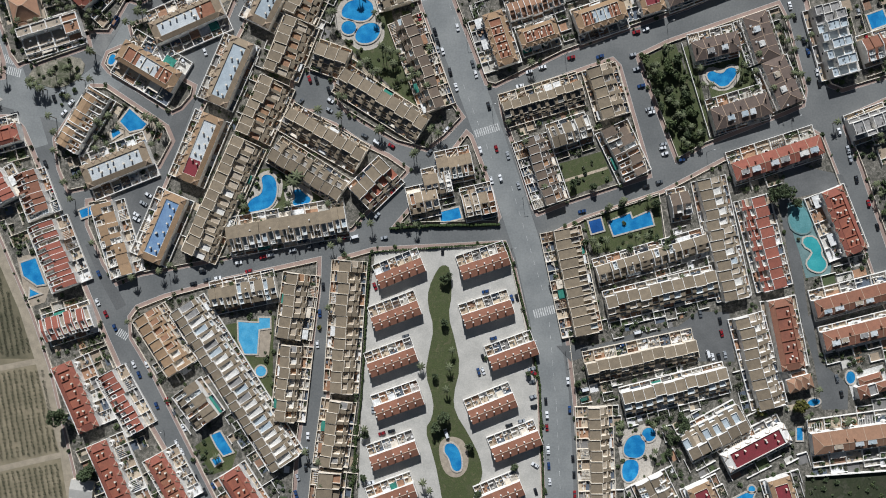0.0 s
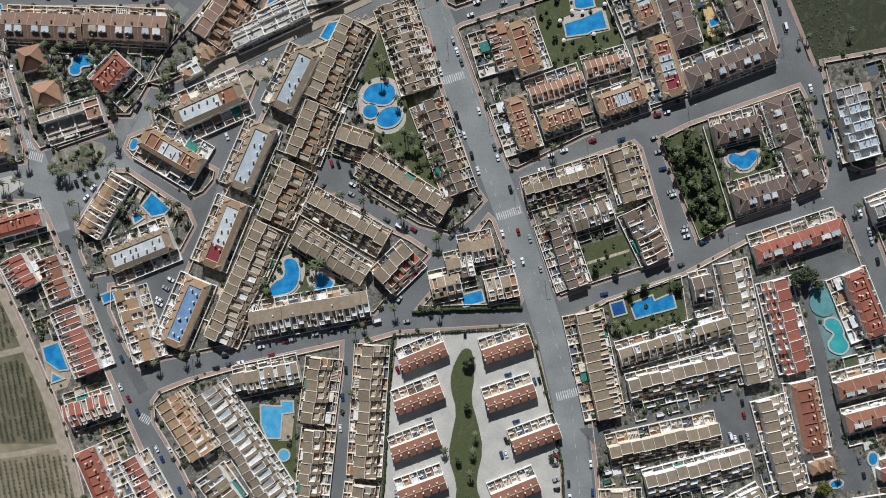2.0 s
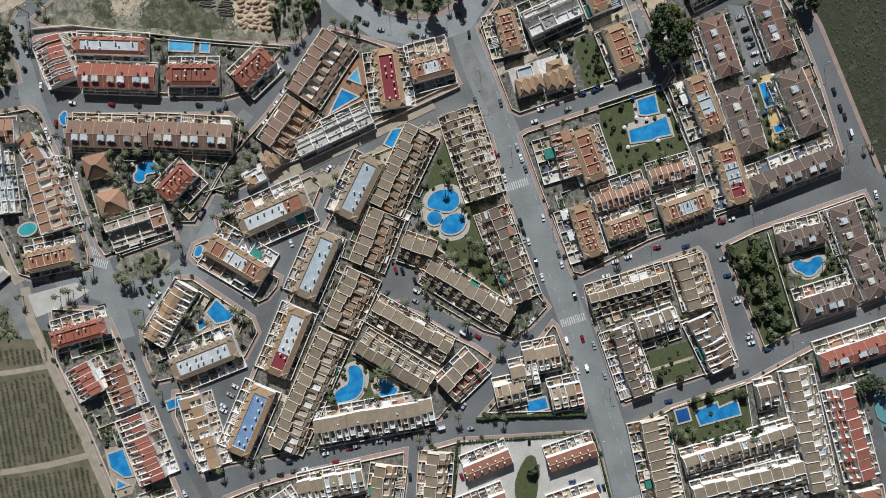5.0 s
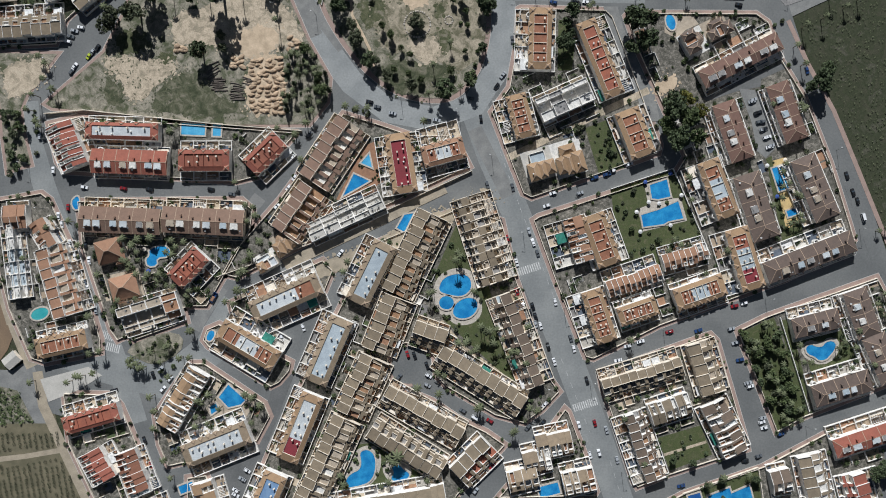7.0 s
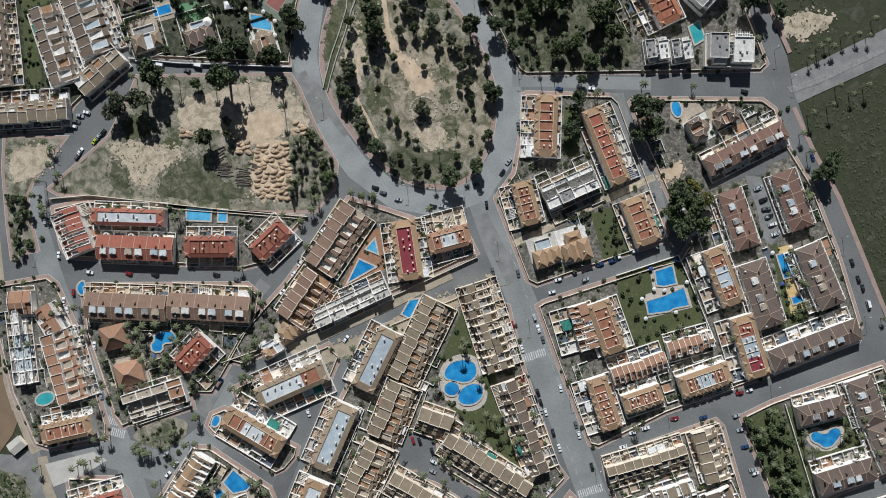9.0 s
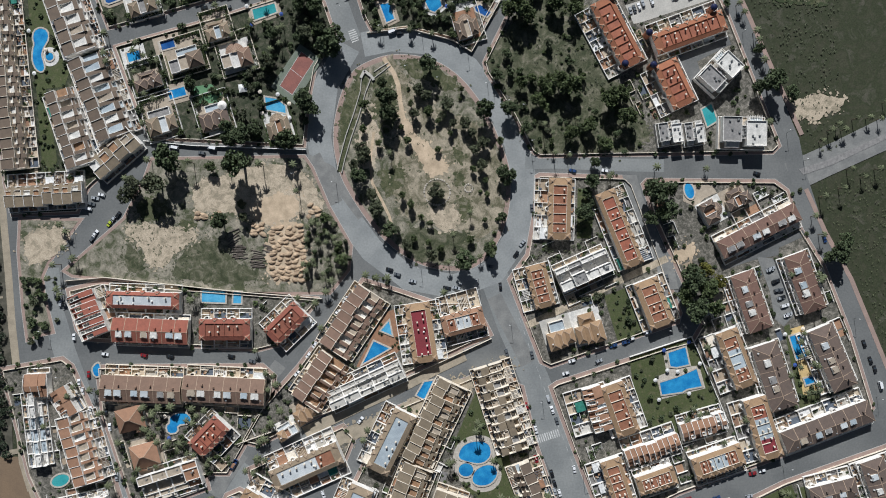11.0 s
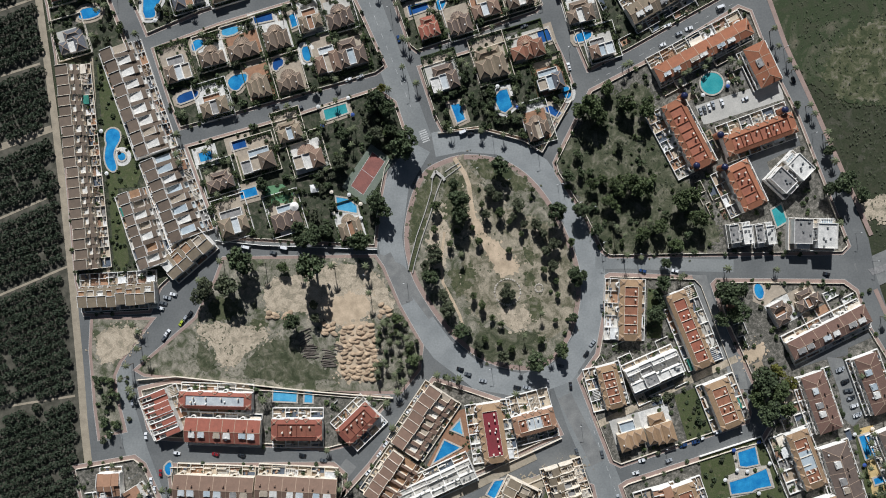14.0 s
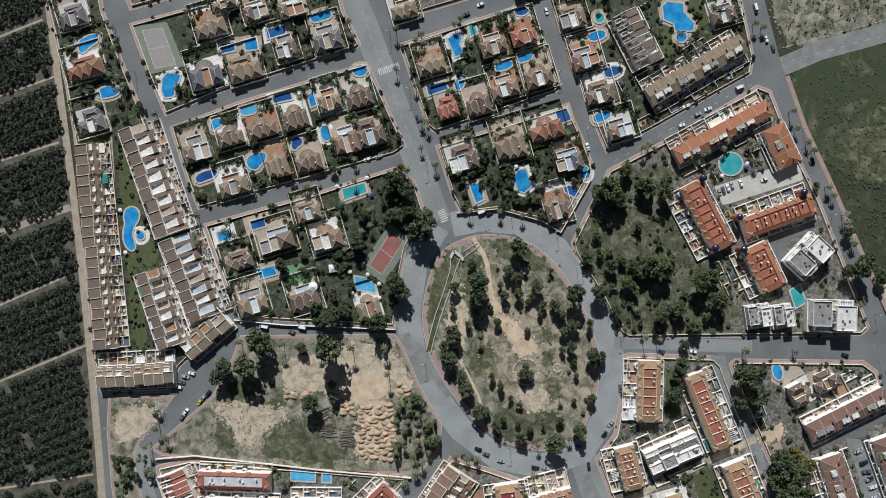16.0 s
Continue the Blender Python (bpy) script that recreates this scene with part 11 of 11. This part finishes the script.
scatter(pairs("-205.1,98.1 -195.2,98 -159.1,73.3 -155.3,64.1 -164.3,47.6 -168.6,47.7 -203.9,36.4 -219.4,33.2 -225.3,48.1 -227.7,66.3 -215.1,84.3"), 68, (0.7, 1.84), ('leaf_dark', 'leaf_dark', 'leaf_green', 'leaf_olive'), 480, ('broad',), 1.0)
scatter(pairs("-208.9,30.9 -194.1,33 -177.9,-8.3 -176.3,-14.9 -191.2,-20.7 -199.3,-8.1 -209,15"), 21, (0.7, 1.84), ('leaf_dark', 'leaf_dark', 'leaf_green', 'leaf_olive'), 481, ('broad',), 1.0)
scatter(pairs("-196,117.1 -186.8,121 -142.5,96.9 -144.2,89.7 -150.8,82.1 -157.4,78.9 -195.2,103.9 -199.1,108.9"), 25, (0.7, 1.84), ('leaf_dark', 'leaf_dark', 'leaf_green', 'leaf_olive'), 482, ('broad',), 1.0)
scatter(pairs("-183.4,131.8 -125.5,157.7 -117.4,149.4 -127.4,125.8 -148.9,118.4 -162.1,114.5 -168.7,118.5 -180.2,120.3"), 34, (0.7, 1.84), ('leaf_dark', 'leaf_dark', 'leaf_green', 'leaf_olive'), 483, ('broad',), 1.0)
scatter(pairs("-247.7,127.4 -218,137.7 -204.9,127 -203.3,118.8 -238,106.9 -242.9,110.9"), 17, (0.7, 1.84), ('leaf_dark', 'leaf_dark', 'leaf_green', 'leaf_olive'), 484, ('broad',), 1.0)
scatter(pairs("-184.7,-37.9 -179.7,-31.3 -163.2,-24.9 -126.9,-15.3 -70.8,-3.5 -71.6,-25.6 -77.8,-68.4 -84.8,-117.8 -87.8,-160.6 -128,-160.3 -150.7,-114 -170.2,-74.3 -183.8,-51.1"), 262, (0.7, 1.84), ('leaf_dark', 'leaf_dark', 'leaf_green', 'leaf_olive'), 485, ('broad',), 1.0)
scatter(pairs("-281,81.5 -249.7,80.3 -243.2,73 -238.3,61.4 -225.4,28.3 -212.5,-8 -196.3,-47.7 -183.4,-77.4 -160.6,-117.2 -141.2,-160.2 -210.4,-159.6 -231.1,-67.2 -240.8,-37.5 -258.5,5.5 -278,48.5"), 253, (0.7, 1.84), ('leaf_dark', 'leaf_dark', 'leaf_green', 'leaf_olive'), 486, ('broad',), 1.0)
scatter(pairs("-5.6,177.6 -0.6,180.9 65.4,201.6 78.6,204.8 83.7,212.9 56.4,275.9 50,295.7 53.4,299 129,297.5 137.2,291.4 145.1,268.3 158,246.7 172.3,208.7 185.9,162.5 179.9,154.4 143.6,138.3 71,112.6 31.3,93.3 24.8,95 7.2,141.2"), 490, (0.7, 1.84), ('leaf_dark', 'leaf_dark', 'leaf_green', 'leaf_olive'), 487, ('broad',), 1.0)
scatter(pairs("-29,240.5 -18,255.3 -13.4,280 -11.9,301.4 -9.2,303 41.8,300.8 46.7,295.8 73.9,219.6 72.1,213.1 -3.9,187.5 -10.4,190.8"), 182, (0.7, 1.84), ('leaf_dark', 'leaf_dark', 'leaf_green', 'leaf_olive'), 488, ('broad',), 1.0)
scatter(pairs("32.1,88.3 91.6,108.9 99.9,111.5 104.8,106.5 120.8,48.7 122.4,40.5 71.2,24.4 54.6,17.9 51.4,22.9 33.7,79.1"), 122, (0.7, 1.84), ('leaf_dark', 'leaf_dark', 'leaf_green', 'leaf_olive'), 489, ('broad',), 1.0)
scatter(pairs("112.1,112.1 131.2,121.2 154.4,129.2 197.3,143.7 202.2,133.8 213.4,90.9 211.7,81 200.1,76.1 153.8,58.4 142.2,51.9 135.6,48.6"), 131, (0.7, 1.84), ('leaf_dark', 'leaf_dark', 'leaf_green', 'leaf_olive'), 490, ('broad',), 1.0)
scatter(pairs("58.5,7 81,18.4 127.3,33.5 167,54 213.2,70.1 222.4,65.1 236,29.7 255.3,-28.1 281.2,-87.6 280.7,-163.4 79.6,-161.9 74.3,-86 70.6,-53 65.8,-26.6"), 889, (0.7, 1.84), ('leaf_dark', 'leaf_dark', 'leaf_green', 'leaf_olive'), 491, ('broad',), 1.0)
scatter(pairs("208,156.8 220.1,100.7 224.9,92.4 233.2,89.1 282.7,103.5 283.2,169.4"), 103, (0.7, 1.84), ('leaf_dark', 'leaf_dark', 'leaf_green', 'leaf_olive'), 492, ('broad',), 1.0)
scatter(pairs("236.4,76.8 258.8,86.6 282.6,93.6 281.4,-71.1 258.2,-1.8 242.7,44.5 233,69.3"), 93, (0.7, 1.84), ('leaf_dark', 'leaf_dark', 'leaf_green', 'leaf_olive'), 493, ('broad',), 1.0)
scatter(pairs("-288.4,238.4 -267.8,243.1 -138.8,231.8 -138.8,227.8 -162.2,202.3 -175.5,199.1 -278.1,206.8 -283,213.5"), 106, (0.7, 1.84), ('leaf_dark', 'leaf_dark', 'leaf_green', 'leaf_olive'), 494, ('broad',), 1.0)
scatter(pairs("-271.6,193.5 -172.2,193.2 -164,185.8 -165.8,172.6 -192.7,126.6 -204.3,126.8 -247.5,106.7 -252.4,114 -268.5,163.7"), 144, (0.7, 1.84), ('leaf_dark', 'leaf_dark', 'leaf_green', 'leaf_olive'), 495, ('broad',), 1.0)
scatter(pairs("-113.8,243.1 -92.4,236.3 -72.7,229.4 -49.6,229.2 -41.5,217.6 -36.6,207.6 -86.4,185 -132.8,164 -176,143 -188.5,146.4 -179.1,162.8 -152.4,192.3"), 137, (0.7, 1.84), ('leaf_dark', 'leaf_dark', 'leaf_green', 'leaf_olive'), 496, ('broad',), 1.0)
scatter(pairs("-328,192.4 -289.8,198.7 -283.2,193.6 -268.6,160.4 -254.1,110.7 -254.2,100.8 -289.1,94.5 -299,97.9 -312,127.8"), 108, (0.7, 1.84), ('leaf_dark', 'leaf_dark', 'leaf_green', 'leaf_olive'), 497, ('broad',), 1.0)
scatter(pairs("-346.6,494.3 -340.1,464.1 -335.3,434 -324.5,300.2 -319.7,280.1 -279.5,281.5 -272.7,296.5 -245.8,321.3 -247.3,333 -278.5,416.7 -288.4,433.5 -306.4,480.5 -316.3,507.4 -321.1,534.2 -356.4,534.6"), 359, (0.7, 1.84), ('leaf_dark', 'leaf_dark', 'leaf_green', 'leaf_olive'), 498, ('broad',), 1.0)
scatter(pairs("-301.9,499.8 -244.2,515 -180.6,532.7 -174.1,505.9 -164.2,485.7 -167.6,483.1 -248,458.2 -280.9,444.5 -290.8,468.6"), 175, (0.7, 1.84), ('leaf_dark', 'leaf_dark', 'leaf_green', 'leaf_olive'), 499, ('broad',), 1.0)
scatter(pairs("-278.3,438.4 -238,453.1 -161,475.7 -154.4,462.3 -138.1,425.4 -144.8,420.5 -231.8,396.9 -261.9,389.2 -268.5,406.6"), 186, (0.7, 1.84), ('leaf_dark', 'leaf_dark', 'leaf_green', 'leaf_olive'), 500, ('broad',), 1.0)
scatter(pairs("-259.3,380.8 -191.7,399.2 -144.8,413.8 -133.2,405.3 -126.7,385.3 -138.6,365.4 -142.7,345.4 -145.6,318.8 -237.4,324.5 -244,337.9"), 228, (0.7, 1.84), ('leaf_dark', 'leaf_dark', 'leaf_green', 'leaf_olive'), 501, ('broad',), 1.0)
scatter(pairs("-301.2,507.2 -277.7,513.6 -267.5,533.6 -311.1,534.1"), 15, (0.7, 1.84), ('leaf_dark', 'leaf_dark', 'leaf_green', 'leaf_olive'), 502, ('broad',), 1.0)
scatter(pairs("-146.7,512.3 -145.1,498.9 -77.3,518.2 -77.1,538.2 -153.8,539.1"), 48, (0.7, 1.84), ('leaf_dark', 'leaf_dark', 'leaf_green', 'leaf_olive'), 503, ('broad',), 1.0)
scatter(pairs("-142.6,486.2 -67.3,509.8 -62.4,504.7 -46.1,461.2 -49.5,456.2 -121.3,432.9 -126.3,437"), 124, (0.7, 1.84), ('leaf_dark', 'leaf_dark', 'leaf_green', 'leaf_olive'), 504, ('broad',), 1.0)
scatter(pairs("-121.4,425.9 -42.9,449.5 -33.1,427.7 -28.3,414.4 -31.7,404.4 -48.6,374.6 -58.5,380.7 -85.1,387.6 -106.7,385.1 -111.7,395.1"), 118, (0.7, 1.84), ('leaf_dark', 'leaf_dark', 'leaf_green', 'leaf_olive'), 505, ('broad',), 1.0)
scatter(pairs("-52.2,531.3 -47.5,494.5 -28,437.7 -20.9,420.3 5.2,433.4 65.2,466.1 67,476.7 55.9,530.1"), 251, (0.7, 1.84), ('leaf_dark', 'leaf_dark', 'leaf_green', 'leaf_olive'), 506, ('broad',), 1.0)
scatter(pairs("-42,367.9 -28.4,394.4 -20,411 21.8,432.2 68.5,460 76.8,456.6 88.1,426.6 104.3,393.2 133.3,316.6 128.3,311.6 -9.3,311 -14.2,314.4 -25.6,337.8 -40.4,361.2"), 380, (0.7, 1.84), ('leaf_dark', 'leaf_dark', 'leaf_green', 'leaf_olive'), 507, ('broad',), 1.0)

# ---- street lamps and odds ----
lamps("-13.1,125.6 2.4,79.3 17.9,36.4 39.7,-0.1 50.8,-52.9 57.6,-112.3 14.3,125.4 28.8,82.4 46.5,29.5 65.9,-13.5 70.5,-59.6 76.7,-119 -159.8,-13.4 -120.2,-2.8 -87.2,4.9 -212.4,5.2 -238.4,54.8 -183.3,-64.3 -163.8,-104 71.8,111.7 131.3,129.4 153.8,55.1 203.4,74.5", 9.0, 10)
lamps("-13.4,313.6 9,313.4 -35.7,354.5 -17.1,341.1 -0.7,233 -45.5,240.7 -79.1,247.7 -128.2,297.8 -151.3,303 -26.7,214.1 -9,169.4 22.6,200.4 65.5,209.8 145.6,307.8 135.9,324.4 163,254.9 174,215.3 186.6,169.1 -282.5,273.1 -297.9,213.6 -288.2,187.1 -268.6,153.8", 9.0, 170)
lamps("-38.8,354.5 -50.2,374.6 -67,358.1 -76.8,383.2 -100.1,388.4 -126.5,415.3 -136.1,458.7 -147.5,492.2 -164.4,472.4 -177.5,502.6 -262,379.8 -278.4,420 -298.1,470.4 -25.6,344.4 -12.5,321 -47.7,467.9 -31.4,434.4 21.7,427.2 51.8,443.6 94.8,433.2 110.8,383.2 -85.3,364.9", 9.0, 200)
scatter(pairs("-232,97.3 -242.6,104.6 -219.3,113.7 -209.4,110.3 -211.1,102.1"), 12, (0.8, 1.9), ('leaf_dark', 'leaf_green', 'leaf_olive'), 508, ('broad',), 1.0)
skip(-190, 134.2, 60)
# ---- vacant plot and park: trees one by one ----
trees("-223.8,312.2,8.3 -181.9,309.6,9.5 -194.4,276.6,5.3 -154.2,323.3,6.1", "leaf_dark", 433, 1.15)
trees("-230.7,298.6,7.4 -244.0,297.5,5.9 -248.2,291.2,5.3 -182.9,286.0,3.2 -181.4,278.4,3.0", "leaf_olive", 434, 1.1)
trees("-200.5,307.9,3.6 -133.7,277.9,3.8 -126.8,261.2,3.3 -125.0,253.6,3.8", "leaf_green", 448, 1.0)
palms("-236.4,312.3 -211.6,310.7 -190.4,308.9 -170.9,308.7 -151.6,308.2 -149.9,293.0 -247.2,301.2", 11, 2.5, 407)
palms("-137.9,273.6 -144.4,272.4 -145.1,264.7 -138.6,264.6 -132.8,268.4 -128.3,266.4 -123.3,255.4 -141.3,253.0 -132.3,252.9 -145.3,246.6 -126.6,246.4 -135.6,245.2", 7, 2.2, 408)
scatter(pairs("-146.3,273.7 -135.9,280.0 -130.1,276.1 -118.7,260.5 -118.8,252.8 -128.6,240.7 -147.3,240.9"), 34, (1.0, 2.2), ("leaf_green", "leaf_olive", "leaf_dark"), 451, ("palm", "broad", "cypress"), 1.1)
weeds(pairs("-244.1,291.5 -209.4,276.9 -172.2,261.1 -169.8,241.7 -233.0,242.4 -252.2,256.8 -251.9,287.7"), 420, (0.2, 0.7), "leaf_olive", 452)
trees("-72.6,365.7,5.8 -97.5,346.8,6.3 -97.6,337.6,5.9 -41.6,339.0,6.3 -100.0,355.7,3.6", "leaf_dark", 450, 1.2)
trees("-54.2,252.5,6.6 -97.6,270.6,5.0 -114.5,301.2,5.0 -30.7,302.7,4.6", "leaf_dark", 453, 1.0)
trees("-112.6,316.8,5.0 -79.0,351.8,3.6 -74.4,348.1,3.6 -81.1,337.9,3.3 -63.0,342.6,4.1 -65.5,336.5,2.8 -52.4,331.4,4.0 -48.4,326.4,3.0 -41.9,320.1,4.0 -46.8,316.5,3.3 -59.2,331.8,2.8", "leaf_olive", 514, 1.0)
trees("-111.4,313.5,5.3 -107.2,290.5,3.6 -104.8,282.5,5.0 -73.1,255.3,4.3 -87.0,261.4,3.5 -93.6,270.6,3.3 -43.0,307.3,3.6 -71.2,292.2,3.6 -66.9,290.8,3.0 -69.5,295.4,2.6 -117.0,307.9,3.6", "leaf_olive", 515, 1.0)
trees("-111.1,343.3,3.3 -111.9,329.3,2.5 -102.7,321.2,2.3 -84.0,343.8,2.3 -73.7,338.7,3.3 -85.9,322.3,2.6 -31.9,320.8,3.0 -54.2,352.0,1.8 -60.8,326.2,2.0 -68.0,333.7,2.1 -98.5,328.3,2.1 -89.4,330.3,1.8 -68.2,316.8,2.0 -85.0,352.8,1.5 -54.6,346.4,1.5", "leaf_green", 516, 1.15)
trees("-89.1,290.2,2.6 -84.2,285.1,2.8 -78.5,277.2,2.0 -73.6,273.5,2.1 -38.4,259.9,3.8 -82.8,265.3,2.1 -49.9,264.2,2.5 -74.6,262.8,2.0 -67.2,259.1,2.3 -48.0,305.1,2.1 -40.7,298.4,2.1 -39.8,290.4,1.8 -43.7,292.1,1.5 -41.5,275.6,1.8 -34.1,275.5,1.5 -36.0,267.3,1.7", "leaf_green", 517, 1.15)
palms("-96.3,314.4 -50.1,279.7 -60.2,266.9 -44.6,254.2 -62.9,250.8", 8, 2.2, 518)
weeds(pairs("-123.8,321.4 -115.0,362.9 -75.0,369.1 -50.2,350.4 -30.7,316.9 -32.8,277.0 -66.4,250.8 -96.2,267.8"), 260, (0.3, 0.8), "leaf_olive", 454)
stone_ring(-69.1, 292.1, 7.6, 34, 3)
stone_ring(-50.6, 294.2, 2.3, 12, 4)
log_pile(-188.6, 266.8, 2.9, 8.5, 6, 3, 32, 8.5)
log_pile(-185.1, 258.3, 3.1, 8.4, 11, 5, -2, 8.0)
log_pile(-174.2, 254.0, 3.4, 9.2, 12, 6, -7, 8.0)
log_pile(-167.7, 259.8, 2.7, 5.3, 6, 7, -10, 6.5)
soil_heaps(-156.9, 257.7, 5, 14, 4.2, 2.35, 4)
soil_heaps(-174.6, 271.4, 3, 3, 4.0, 2.6, 5)
soil_heaps(-202.9, 279.4, 4, 2, 4.0, 2.6, 6)
soil_heaps(-142.3, 282.0, 2, 3, 4.0, 2.6, 8)
shed(-307.9, 99, 40, 8.5, 7.0)
shed(-210.9, -138.2, -8, 13.0, 11.0)
scatter(pairs("-181.7,392.4 -131.6,405.3 -126.8,378.6 -145.3,355.4 -148.5,378.8 -165.2,372.3"), 18, (1.6, 3.3), ('leaf_dark', 'leaf_dark', 'leaf_green', 'leaf_olive'), 510, ('broad',), 1.0)
scatter(pairs("-108.2,405.1 -58.2,411.3 -50.2,381.3 -85,389.9 -106.7,387.8"), 30, (1.6, 3.0), ('leaf_dark', 'leaf_dark', 'leaf_green', 'leaf_olive'), 511, ('broad',), 1.0)
scatter(pairs("-111.3,435.2 -77.9,441.5 -58.2,411.3 -101.6,401.7"), 22, (1.6, 3.0), ('leaf_dark', 'leaf_dark', 'leaf_green', 'leaf_olive'), 512, ('broad',), 1.0)
scatter(pairs("-198.6,369.2 -165.3,365.6 -172.3,325.7 -197.3,325.9"), 22, (1.6, 3.3), ('leaf_dark', 'leaf_dark', 'leaf_green', 'leaf_olive'), 513, ('broad',), 1.0)

# ---- yards and poolsides ----
parasols(5)
yards(7)
